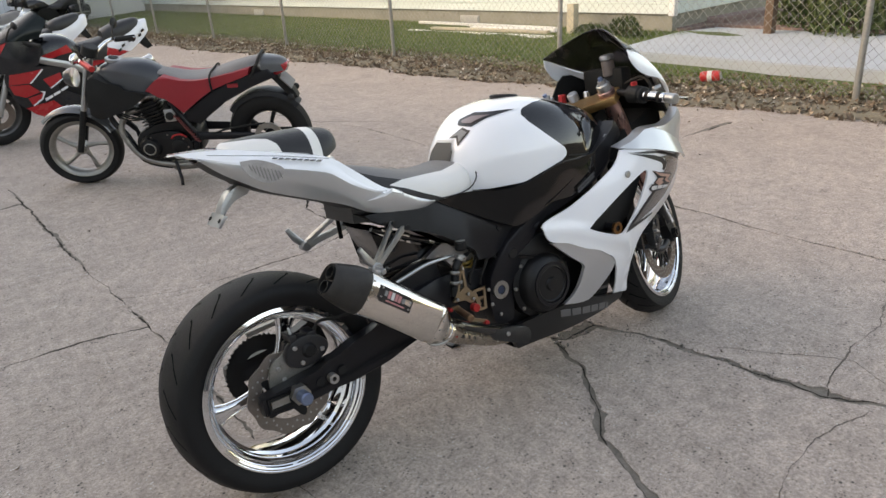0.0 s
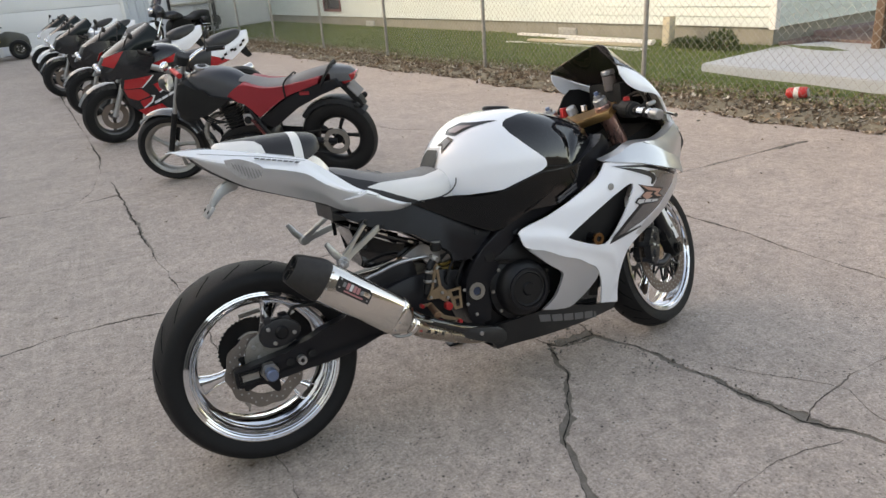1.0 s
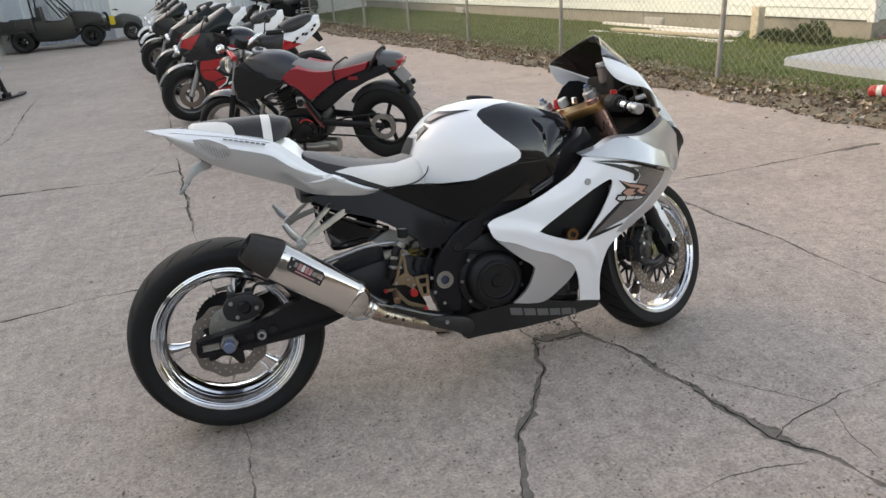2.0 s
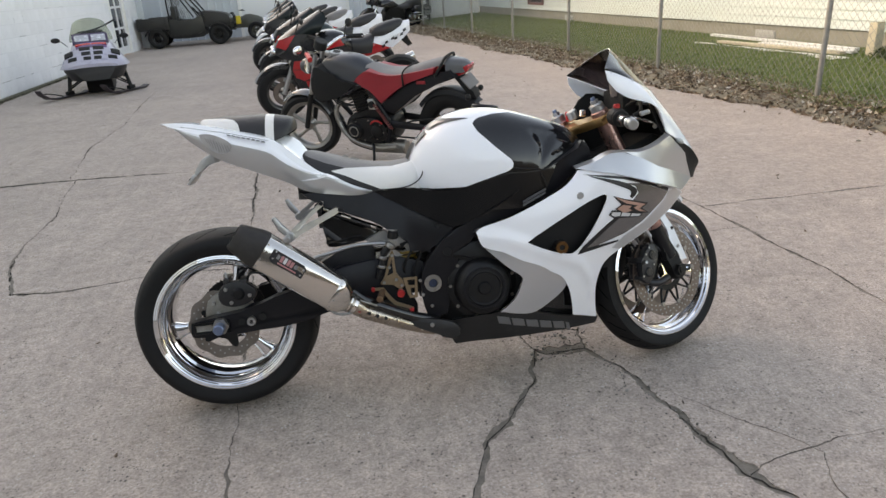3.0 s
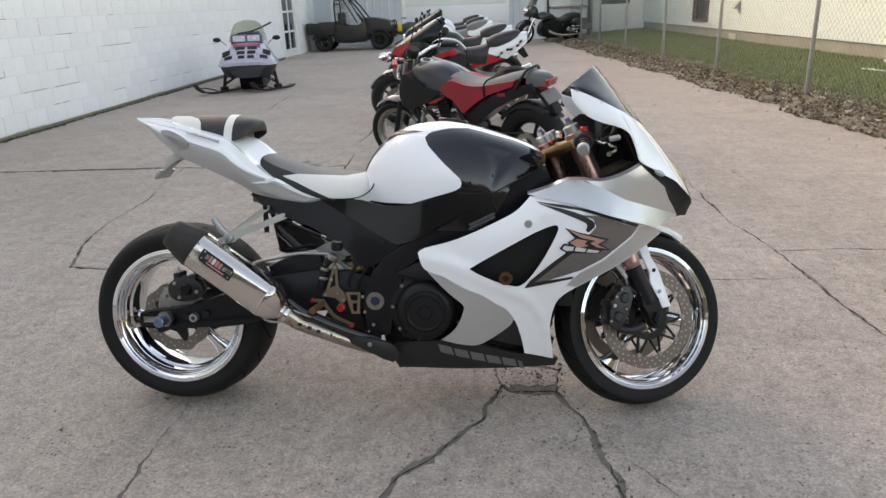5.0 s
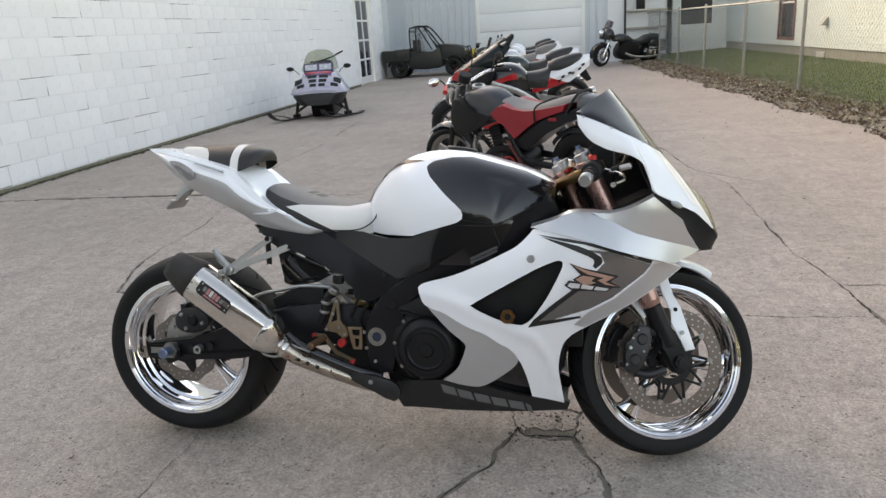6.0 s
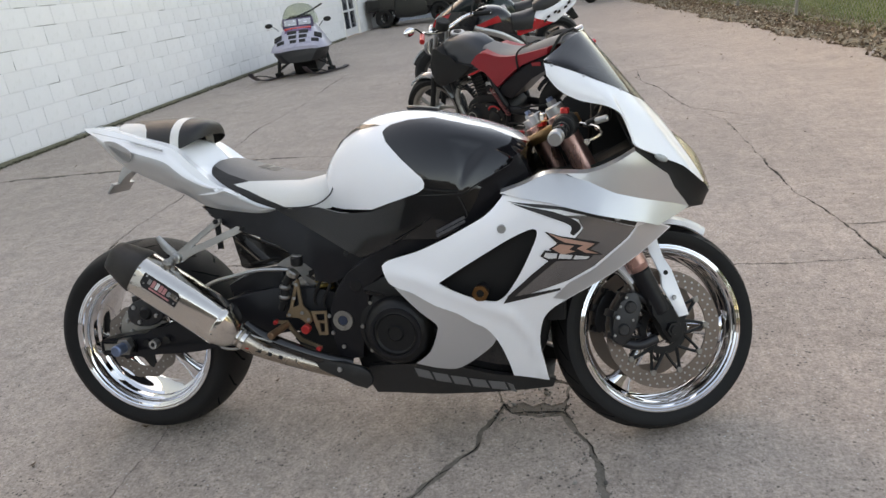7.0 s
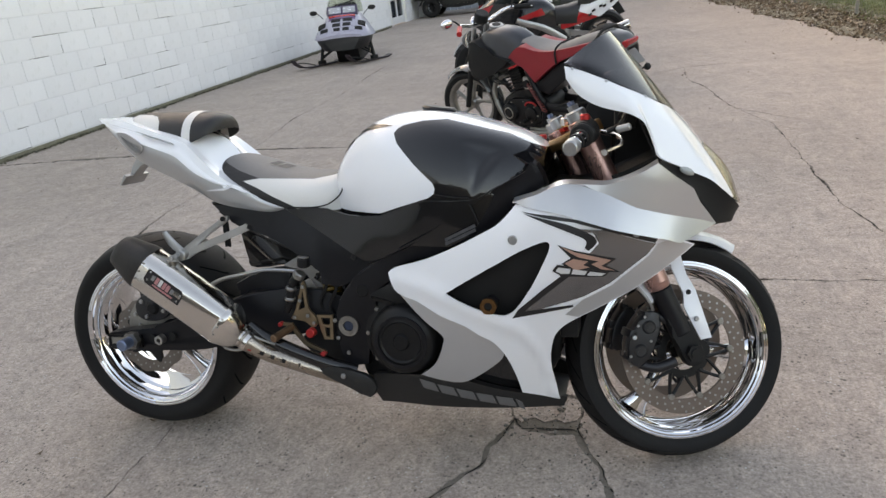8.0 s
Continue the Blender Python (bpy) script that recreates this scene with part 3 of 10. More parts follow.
def leaf_litter():
    rng = random.Random(11)
    bm = B()
    for _ in range(46000):
        y = -2.5 + 24 * rng.random() ** 1.25
        a, b = lot_edge(y), lawn_edge(y) + 0.1
        u = min(1.05, max(-0.06, rng.gauss(0.44, 0.30)))
        x = a + (b - a) * u
        if rng.random() < 0.012:
            x -= rng.uniform(0, 0.6)
        z = 0.012 + 0.07 * (x - a) / (b - a) + rng.uniform(0, 0.035) * (1 - abs(2 * u - 1)) if x > a else 0.006
        s = rng.uniform(0.007, 0.020) if rng.random() < 0.78 else rng.uniform(0.020, 0.040)
        m = Matrix.LocRotScale((x, y, z), Euler((rng.gauss(0, 0.55), rng.gauss(0, 0.55), rng.random() * 6.3)), (s, s * rng.uniform(0.5, 0.8), s))
        c = rng.uniform(0.1, 0.5)
        v = [bm.verts.new(m @ Vector(p)) for p in ((-1, 0, c), (-0.3, -0.7, 0.1), (0.5, -0.6, 0.2), (1.1, 0, c), (0.4, 0.6, 0.25), (-0.4, 0.7, 0.1), (0, 0, -0.05))]
        for i in range(6):
            bm.faces.new((v[i], v[(i + 1) % 6], v[6]))
    tagged(part("leaf_litter", bm, LEAF, smooth=0), "dry brown leaves drifted along the foot of the fence", "leaves", kind="stuff")


leaf_litter()


def grass_blades():
    rng = random.Random(3)
    bm = B()
    for _ in range(95000):
        y = -1.0 + 24 * rng.random() ** 1.5
        a, b = lawn_edge(y) - 0.38, house_x(y)
        u = rng.random()
        x = a + (b - a) * u
        if 5.4 < x and y < 3.9:
            continue
        z = 0.07 + 0.13 * u
        h, w, t = rng.uniform(0.015, 0.042) * (0.5 + 0.5 * min(1, u * 6)), rng.uniform(0.002, 0.005), rng.random() * 6.28
        dx, dy, lean = math.cos(t), math.sin(t), rng.uniform(0, 0.04)
        k = rng.random() * 6.28
        bm.faces.new([bm.verts.new(p) for p in ((x - dx * w, y - dy * w, z), (x + dx * w, y + dy * w, z), (x + lean * math.cos(k), y + lean * math.sin(k), z + h))])
    tagged(part("grass", bm, GRASS, smooth=0), "short green lawn grass with yellowed blades", "grass", kind="stuff")


grass_blades()

bm = B()
prism_pts = [(5.52, 3.86), (6.98, 4.12), (7.50, 3.95), (7.60, -3.0), (5.95, -3.0), (5.55, 2.0)]
lo = [bm.verts.new((x, y, 0.07)) for x, y in prism_pts]
hi = [bm.verts.new((x, y, 0.2)) for x, y in prism_pts]
bm.faces.new(hi)
bm.faces.new(lo[::-1])
for i in range(6):
    bm.faces.new((lo[i], lo[(i + 1) % 6], hi[(i + 1) % 6], hi[i]))
bmesh.ops.bevel(bm, geom=[e for e in bm.edges if e.verts[0].co.z > 0.15 and e.verts[1].co.z > 0.15], offset=0.012, segments=2, affect="EDGES")
structure("patio", bm, SLAB_CONCRETE, "clean pale concrete patio slab beside the house", "patio", smooth=30)
bm = B()
bed = [(6.985, 4.13), (7.505, 3.955), (7.605, -3.0), (11.0, -3.0), (11.0, 5.75), (7.16, 4.34)]
prism(bm, bed, 0.05, 0.228, 0.0, Matrix(((1, 0, 0, 0), (0, 0, 1, 0), (0, 1, 0, 0), (0, 0, 0, 1))))
bmesh.ops.recalc_face_normals(bm, faces=bm.faces)
structure("mulch_bed", bm, mat("red_brown_mulch", (0.20, 0.135, 0.120), 0.95, var=0.5, scale=14, grain=70, bump=0.8, dirt=(0.10, 0.07, 0.06)), "red-brown mulch bed between the patio and the house", "bed", smooth=0)


# ---------------------------------------------------------------- house
def lap_board(length):
    bm = B()
    bm2 = [(0.0, 0.0), (-0.016, 0.0), (-0.018, 0.004), (-0.004, 0.118), (0.0, 0.118)]
    a, b = [[bm.verts.new((x, y, z)) for x, z in bm2] for y in (0, length)]
    n = len(bm2)
    bm.faces.new(a)
    bm.faces.new(b[::-1])
    for k in range(n):
        bm.faces.new((a[k], b[k], b[(k + 1) % n], a[(k + 1) % n]))
    return finish("siding_board", bm, SIDING, 20)


def build_house():
    house = thing("house", pose(6.95, 4.2, 0.1, 0, 0, math.degrees(math.atan(0.103))), "single-storey house with cream lapped siding", "house")
    L, W, H = 20.0, 7.0, 2.75
    bm = B()
    box(bm, 0.02, 0.2, 0.02, L, -0.1, 0.30)
    box(bm, 0.2, W, 0.02, 0.2, -0.1, 0.30)
    part("foundation", bm, FOUNDATION, house, "stained tan concrete foundation")
    bm = B()
    wy0, wy1, wz0, wz1 = 12.2, 13.15, 0.48, 1.8
    box(bm, 0.0, 0.18, 0.0, wy0, 0.30, H)
    box(bm, 0.0, 0.18, wy1, L, 0.30, H)
    box(bm, 0.0, 0.18, wy0, wy1, 0.30, wz0)
    box(bm, 0.0, 0.18, wy0, wy1, wz1, H)
    box(bm, 0.18, W, 0.0, 0.18, 0.30, H)
    box(bm, 0.18, W, L - 0.18, L, 0.30, H)
    box(bm, W, W + 0.18, 0.0, L, -0.1, H)
    part("wall", bm, SIDING, house, "cream painted wall")
    full, lower, upper = lap_board(L), lap_board(wy0), lap_board(L - wy1)
    for k in range(21):
        z = 0.30 + 0.116 * k
        spans = [(full, 0)] if z + 0.118 < wz0 or z > wz1 else [(lower, 0), (upper, wy1)]
        for me, y in spans:
            ob = new("siding_board", me)
            ob.parent = house
            ob.location = (0, y, z)
    side = lap_board(W)
    for k in range(21):
        ob = new("siding_board", side)
        ob.parent = house
        ob.matrix_basis = pose(W, 0, 0.30 + 0.116 * k, 0, 0, 90)
    bm = B()
    box(bm, -0.03, 0.05, -0.03, 0.05, 0.28, H, 0.004)
    part("corner_trim", bm, WHITE_TRIM, house, "white corner board")
    # window
    bm = B()
    for args in ((wy0 - 0.07, wy0, wz0 - 0.06, wz1 + 0.06), (wy1, wy1 + 0.07, wz0 - 0.06, wz1 + 0.06), (wy0, wy1, wz1, wz1 + 0.06), (wy0, wy1, wz0 - 0.06, wz0)):
        box(bm, -0.035, 0.06, *args)
    win = part("window", bm, MAROON, house, "window with a dull maroon frame")
    bm = B()
    box(bm, 0.05, 0.06, wy0, wy1, wz0, wz1)
    part("pane", bm, DARK_GLASS, win)
    bm = B()
    box(bm, 0.02, 0.05, wy0, wy1, 1.24, 1.28)
    part("sash_bar", bm, WHITE_TRIM, win)
    for y, z in ((10.4, 0.02), (3.4, 0.02)):
        bm = B()
        box(bm, 0.0, 0.05, y, y + 0.42, z + 0.02, z + 0.2, 0.004)
        for k in range(5):
            box(bm, -0.012, 0.0, y + 0.02, y + 0.4, z + 0.04 + 0.03 * k, z + 0.055 + 0.03 * k)
        part("vent", bm, mat("pale_vent", (0.42, 0.42, 0.40), 0.6, var=0.2, scale=30), house, "pale slatted foundation vent")
    bm = B()
    prism(bm, [(-0.16, 0.75), (-0.02, 0.75), (-0.02, 0.92)], 10.3, 10.48)
    part("dryer_hood", bm, GALV, house, "small grey metal dryer hood")
    # roof
    bm = B()
    a = [(-0.45, H - 0.05), (W / 2, H + 1.5), (W + 0.6, H - 0.05), (W + 0.6, H - 0.13), (W / 2, H + 1.4), (-0.45, H - 0.13)]
    prism(bm, a, -0.4, L + 0.4)
    part("roof", bm, ROOF, house, "dark shingled gable roof")
    bm = B()
    prism(bm, [(0.0, H - 0.05), (W, H - 0.05), (W / 2, H + 1.38)], 0.02, 0.16)
    part("gable", bm, SIDING, house)
    bm = B()
    prism(bm, [(0.0, H - 0.05), (W, H - 0.05), (W / 2, H + 1.38)], L - 0.16, L - 0.02)
    part("gable", bm, SIDING, house)
    bm = B()
    box(bm, -0.47, -0.43, -0.4, L + 0.4, H - 0.16, H - 0.03)
    part("fascia", bm, WHITE_TRIM, house)


build_house()


# ---------------------------------------------------------------- painted block wall
def build_block_wall():
    turn = math.degrees(math.atan(0.034))
    root = Matrix.Translation((wall_x(0), 0, 0)) @ pose(0, 0, 0, 0, 0, turn)
    d0, d1 = 16.55, 18.05
    bm = B()
    # the run south of the blocks is unseen, added to shade the lot
    for y0, y1, z0, z1 in ((-24, d0, 0, 4.9), (d1, 19.4, 0, 4.9), (d0, d1, 2.35, 4.9)):
        box(bm, -7.0 if z0 == 0 and y0 < 0 else -0.4, 0.0, y0, y1, z0, z1)
    wall = structure("wall_west", bm, MORTAR, "white-painted concrete block wall of the workshop", "wall", smooth=0)
    wall.matrix_basis = root
    bm = B()
    box(bm, 0.0, 0.014, -24, d0, 0.0, 0.042, 0.005)
    ob = structure("footing", bm, BASE_STAIN, "mossy stained footing along the block wall", "footing")
    ob.matrix_basis = root

    mo = random.Random(31)
    bm = B()
    for _ in range(2600):
        y, r = mo.uniform(-1.5, 16.3), abs(mo.gauss(0, 0.035))
        q = mo.uniform(0.008, 0.030)
        m = Matrix.LocRotScale((0.012 + r, y, 0.004 + 0.25 * q * mo.random()), Euler((mo.gauss(0, 0.4), mo.gauss(0, 0.4), mo.random() * 6.3)), (q, q * mo.uniform(0.4, 0.9), q * 0.35))
        v = [bm.verts.new(m @ Vector(p)) for p in ((-1, 0, 0), (-0.3, -0.8, 0), (0.7, -0.5, 0), (1, 0.3, 0), (0.1, 0.8, 0), (0, 0, 0.8))]
        for k in range(5):
            bm.faces.new((v[k], v[(k + 1) % 5], v[5]))
    moss = tagged(part("moss", bm, per_island(mat("moss_clump", (0.08, 0.08, 0.04), 0.95, bump=0), [(0, (0.045, 0.042, 0.03)), (0.6, (0.095, 0.09, 0.055)), (1, (0.17, 0.15, 0.10))]), smooth=0), "dark moss and dirt along the foot of the block wall", "moss", kind="stuff")
    moss.matrix_basis = root

    def block(length):
        b = B()
        box(b, 0.0005, 0.006, 0.005, length - 0.005, 0.0045, 0.1955)
        bmesh.ops.bevel(b, geom=[e for e in b.edges if all(v.co.x > 0.003 for v in e.verts)], offset=0.003, segments=1, affect="EDGES")
        return b

    full = finish("block", block(0.4), BLOCK, 30)
    rest = B()
    count = 0
    rng = random.Random(2)
    for row in range(24):
        z = 0.05 + 0.2 * row
        y = -8.8 + (0.2 if row % 2 else 0.0)
        while y + 0.4 <= 19.3:
            blocked = z < 2.35 and y + 0.4 > d0 - 0.02 and y < d1 + 0.02
            if not blocked:
                if 2.6 < y < 13.2 and row < 11 and count < 300:
                    ob = new("block", full)
                    ob.parent = wall
                    ob.location = (rng.uniform(-0.0012, 0.0012), y, z)
                    count += 1
                else:
                    m = Matrix.Translation((rng.uniform(-0.0012, 0.0012), y, z))
                    tmp = block(0.4)
                    tmp.transform(m)
                    me = bpy.data.meshes.new("tmp")
                    tmp.to_mesh(me)
                    tmp.free()
                    rest.from_mesh(me)
                    bpy.data.meshes.remove(me)
            y += 0.4
    tagged(part("far_blocks", rest, BLOCK, wall, smooth=30), "painted blocks further along the wall", kind="stuff")
    cr = random.Random(77)
    gaps = B()
    for _ in range(170):
        row = cr.randrange(0, 13)
        z = 0.05 + 0.2 * row
        y = cr.uniform(-2.0, 15.5)
        if cr.random() < 0.75:
            x0, n = y, cr.randrange(2, 9)
            for q in range(n):
                a, h = x0 + 0.07 * q, cr.uniform(0.0012, 0.0036)
                box(gaps, 0.0004, 0.0022, a, a + 0.071, z - h + cr.uniform(-0.0006, 0.0006), z + h)
        else:
            y = round(y / 0.4) * 0.4 + (0.2 if row % 2 else 0.0)
            box(gaps, 0.0004, 0.0022, y - 0.002, y + 0.002, z + 0.006, z + cr.uniform(0.06, 0.19))
    tagged(part("open_joint", gaps, mat("open_joint", (0.16, 0.155, 0.15), 0.95, var=0.3, scale=8), wall, smooth=0), "dark cracked joints between the painted blocks", kind="stuff")
    # glazed door
    door = thing("door_1", root @ pose(0, 0, 0), "white glazed workshop door with small panes", "door", kind="structure")
    bm = B()
    box(bm, -0.10, 0.02, d0, d0 + 0.07, 0, 2.35)
    box(bm, -0.10, 0.02, d1 - 0.07, d1, 0, 2.35)
    box(bm, -0.10, 0.02, d0 + 0.07, d1 - 0.07, 2.28, 2.35)
    part("door_frame", bm, WHITE_TRIM, door)
    bm = B()
    ys = [d0 + 0.09, d0 + 0.17, d0 + 0.75, d0 + 0.80, d1 - 0.17, d1 - 0.09]
    zs = [0.02, 0.2, 0.62, 0.67, 1.12, 1.17, 1.62, 1.67, 2.15, 2.26]
    for a, b in ((0, 1), (2, 3), (4, 5)):
        box(bm, -0.08, -0.03, ys[a], ys[b], 0.02, 2.26)
    for a in range(0, 10, 2):
        for b in ((1, 2), (3, 4)):
            box(bm, -0.08, -0.03, ys[b[0]], ys[b[1]], zs[a], zs[a + 1])
    leaf = part("door_leaf", bm, DOOR_WHITE, door)
    for a in (1, 3, 5, 7):
        for b in ((1, 2), (3, 4)):
            bm = B()
            box(bm, -0.06, -0.055, ys[b[0]], ys[b[1]], zs[a], zs[a + 1])
            part("pane", bm, DARK_GLASS, leaf)


build_block_wall()


# ---------------------------------------------------------------- back building
def ribbed(bm, x0, x1, y, z0, z1, pitch=0.23):
    n = int((x1 - x0) / pitch)
    xs = []
    for k in range(n):
        x = x0 + k * pitch
        xs += [(x, 0), (x + pitch * 0.7, 0), (x + pitch * 0.77, -0.03), (x + pitch * 0.92, -0.03)]
    xs.append((x1, 0))
    a, b = [[bm.verts.new((x, y + d, z)) for x, d in xs] for z in (z0, z1)]
    for k in range(len(xs) - 1):
        bm.faces.new((a[k], a[k + 1], b[k + 1], b[k]))


def build_back():
    Y = 21.5
    bm = B()
    box(bm, -12, -2.36, Y + 0.02, Y + 0.3, 0, 4.6)
    box(bm, 0.86, 3.4, Y + 0.02, Y + 0.3, 0, 4.6)
    box(bm, -2.36, 0.86, Y + 0.02, Y + 0.3, 3.3, 4.6)
    box(bm, -12, 3.4, Y + 0.3, Y + 9, 0, 4.6)
    structure("wall_north", bm, METAL_WALL, "grey metal-clad rear building", "wall", smooth=0)
    bm = B()
    ribbed(bm, -5.6, -2.36, Y - 0.001, 0, 4.6)
    structure("cladding", bm, METAL_WALL, "blue-grey ribbed metal cladding", "cladding", smooth=0)
    bm = B()
    ribbed(bm, 0.86, 1.62, Y - 0.001, 0, 4.6)
    structure("cladding", bm, METAL_WALL, "blue-grey ribbed metal cladding beside the roller door", "cladding", smooth=0)
    bm = B()
    box(bm, 1.62, 3.4, Y - 0.03, Y + 0.015, 0, 4.6)
    structure("plain_wall", bm, DOOR_WHITE, "plain off-white wall panel", "wall")
    bm = B()
    box(bm, -5.60, -4.72, 19.40, 21.49, 0, 4.6)
    structure("wall_corner", bm, METAL_WALL, "pale metal return wall at the corner", "wall")
    door = thing("door_2", pose(0, Y, 0), "closed white sectional overhead door", "garage door", kind="structure")
    for k in range(6):
        bm = B()
        box(bm, -2.34, 0.84, 0.0, 0.06, 0.02 + 0.55 * k, 0.56 + 0.55 * k, 0.006)
        part("door_panel", bm, DOOR_WHITE, door)
    bm = B()
    for x in (-2.44, 0.84):
        box(bm, x, x + 0.10, -0.04, 0.015, 0, 3.4, 0.004)
    part("jamb", bm, WHITE_TRIM, door)
    # low outbuilding beyond the fence
    shed = thing("outbuilding", pose(3.55, 21.9, 0), "pale outbuilding with dark window behind the fence", "outbuilding")
    bm = B()
    box(bm, 0.0, 3.2, 0.0, 3.0, 0, 0.95)
    box(bm, 0.0, 0.25, 0.0, 3.0, 0.95, 2.6)
    box(bm, 1.15, 3.2, 0.0, 3.0, 0.95, 2.6)
    box(bm, 0.25, 1.15, 0.06, 3.0, 2.1, 2.6)
    part("wall", bm, WHITE_TRIM, shed)
    bm = B()
    box(bm, 0.25, 1.15, 0.05, 0.07, 0.95, 2.1)
    part("window", bm, DARK_GLASS, shed)
    bm = B()
    box(bm, -0.2, 3.4, -0.3, 3.3, 2.6, 2.75)
    part("roof", bm, ROOF, shed)


build_back()


# ---------------------------------------------------------------- chain-link fence
def build_fence():
    fence = thing("chain_link_fence", pose(0, 0, 0), "galvanised chain-link fence with leaning round posts", "fence")
    ys = [-4.3, -1.6, 1.06, 3.91, 6.67, 9.40, 12.0, 14.7, 17.2, 19.6, 21.7]
    rng = random.Random(8)
    H = 1.38
    for y in ys:
        bm = B()
        dx, dy = rng.uniform(-0.01, 0.035), rng.uniform(-0.02, 0.02)
        cyl(bm, (fence_x(y), y, -0.05), (fence_x(y) + dx, y + dy, H), 0.0245, seg=12)
        post = part("post", bm, GALV, fence)
        bm = B()
        lathe(bm, [(0.0, 0.045), (0.02, 0.04), (0.029, 0.02), (0.029, 0.0)], (0, 0, 0), 12, pose(fence_x(y) + dx, y + dy, H, 90, 0, 0))
        part("cap", bm, GALV, post)
    bm = B()
    tube(bm, [(fence_x(y) - 0.0, y, H - 0.02) for y in ys], 0.019, 8, 1)
    part("top_rail", bm, GALV, fence, "yellowed galvanised top rail")
    # woven wires: each a zigzag, standing beside the next
    bm = B()
    cell, w = 0.080, 0.0021
    z1 = H - 0.03
    rows = int((z1 - 0.08) / (cell / 2))
    y, turn = -3.0, 0
    while y < 21.5:
        prev = None
        turn = 1 - turn
        for k in range(rows + 1):
            yy = y + (cell / 2 if (k + turn) % 2 else 0)
            z = 0.08 + k * cell / 2
            x = fence_x(yy) + 0.031 + (0.003 if (k + turn) % 2 else -0.003)
            ring = [bm.verts.new((x + w * a, yy + w * b, z)) for a, b in ((1, 0), (-0.5, 0.87), (-0.5, -0.87))]
            if prev:
                for j in range(3):
                    bm.faces.new((prev[j], prev[(j + 1) % 3], ring[(j + 1) % 3], ring[j]))
            prev = ring
        y += cell / 2
    tagged(part("wire_mesh", bm, WIRE, fence, smooth=0), "diamond wire mesh", kind="stuff")


build_fence()


# added unseen wall: keeps sunlit ground out of the bike's reflections
bm = B()
box(bm, -11.4, 18, -8.4, -8.0, 0, 2.7)
structure("unseen_wall_south", bm, mat("plain_render", (0.10, 0.10, 0.10), 0.85, var=0.2, scale=0.6, grain=20, bump=0.3), "added unseen dark grey wall that dims the reflections", "wall", smooth=0)


# ---------------------------------------------------------------- the white sport bike
LEAN_DEG = 9.5
STEER = 22.5
AXIS_AT, AXIS_DIR = Vector((1.475, 0, 0.283)), Vector((-0.407, 0, 0.914))
STEERED = Matrix.Translation(AXIS_AT) @ Matrix.Rotation(radians(STEER), 4, AXIS_DIR) @ Matrix.Translation(-AXIS_AT)
bike = thing("sport_motorcycle", pose(0, 0, 0, -LEAN_DEG, 0, 0), "white and silver sport motorcycle with chrome wheels on its side stand", "motorcycle")


def resample(curve, n):
    """A smooth curve through the points as n + 1 evenly spaced places."""
    P = smooth_path(curve, 8)
    d = np.r_[0, np.cumsum([(b - a).length for a, b in zip(P, P[1:])])]
    return [Vector([np.interp(s, d, [p[k] for p in P]) for k in range(3)]) for s in np.linspace(0, d[-1], n + 1)]


def band(bm, c0, c1, n=24, across=4, bulge=0.0):
    """A skin between two curves, bulging outwards a little."""
    a, b = resample(c0, n), resample(c1, n)
    rows = []
    for k in range(across + 1):
        t = k / across
        row = []
        for p, q in zip(a, b):
            v = p.lerp(q, t)
            if bulge:
                v = v + Vector((0, -1 if (p.y + q.y) <= 0 else 1, 0.35)).normalized() * bulge * 4 * t * (1 - t)
            row.append(bm.verts.new(v))
        rows.append(row)
    for r, s in zip(rows, rows[1:]):
        for i in range(n):
            bm.faces.new((r[i], r[i + 1], s[i + 1], s[i]))
    return bm


def pair_band(bm, pairs, across=6, bulge=0.0, n=4):
    """A skin between two curves whose points belong together two by two."""
    a, b = smooth_path([p for p, q in pairs], n), smooth_path([q for p, q in pairs], n)
    rows = []
    for k in range(across + 1):
        t = k / across
        row = []
        for p, q in zip(a, b):
            out = Vector((0.35, -1 if p.y + q.y <= 0 else 1, 0.2)).normalized()
            row.append(bm.verts.new(p.lerp(q, t) + out * bulge * min(1.0, (p - q).length / 0.12) * 4 * t * (1 - t)))
        rows.append(row)
    for r, s in zip(rows, rows[1:]):
        for i in range(len(a) - 1):
            bm.faces.new((r[i], r[i + 1], s[i + 1], s[i]))
    return bm


def ridged(at, line, depth, reach):
    """The sheet y(x, z) with a crease standing proud along a line."""
    xs, zs = zip(*line)
    def shaped(x, z):
        d = abs(z - np.interp(x, xs, zs))
        return at(x, z) - depth * max(0.0, 1 - d / reach)
    return shaped


def thicken(bm, t=0.004):
    bmesh.ops.remove_doubles(bm, verts=bm.verts, dist=1e-5)
    bmesh.ops.recalc_face_normals(bm, faces=bm.faces)
    bmesh.ops.solidify(bm, geom=list(bm.faces), thickness=t)
    return bm


def bolt(bm, p, axis=(0, -1, 0), r=0.006, h=0.005):
    p, axis = Vector(p), Vector(axis).normalized()
    cyl(bm, p, p + axis * h, r, r * 0.9, 10, 0.001)
    return bm


def turned(bm, m):
    bmesh.ops.transform(bm, matrix=m, verts=bm.verts)
    return bm


# ---- wheels
def tyre_profile(R, w, bead, rim_w):
    half = [(bead, rim_w), (bead + 0.018, rim_w + 0.004), (bead + (R - bead) * 0.42, w), (bead + (R - bead) * 0.66, w * 0.97), (R - 0.017, w * 0.80), (R - 0.006, w * 0.5), (R, 0.0)]
    return [(r, -y) for r, y in half] + [(r, y) for r, y in half[-2::-1]]


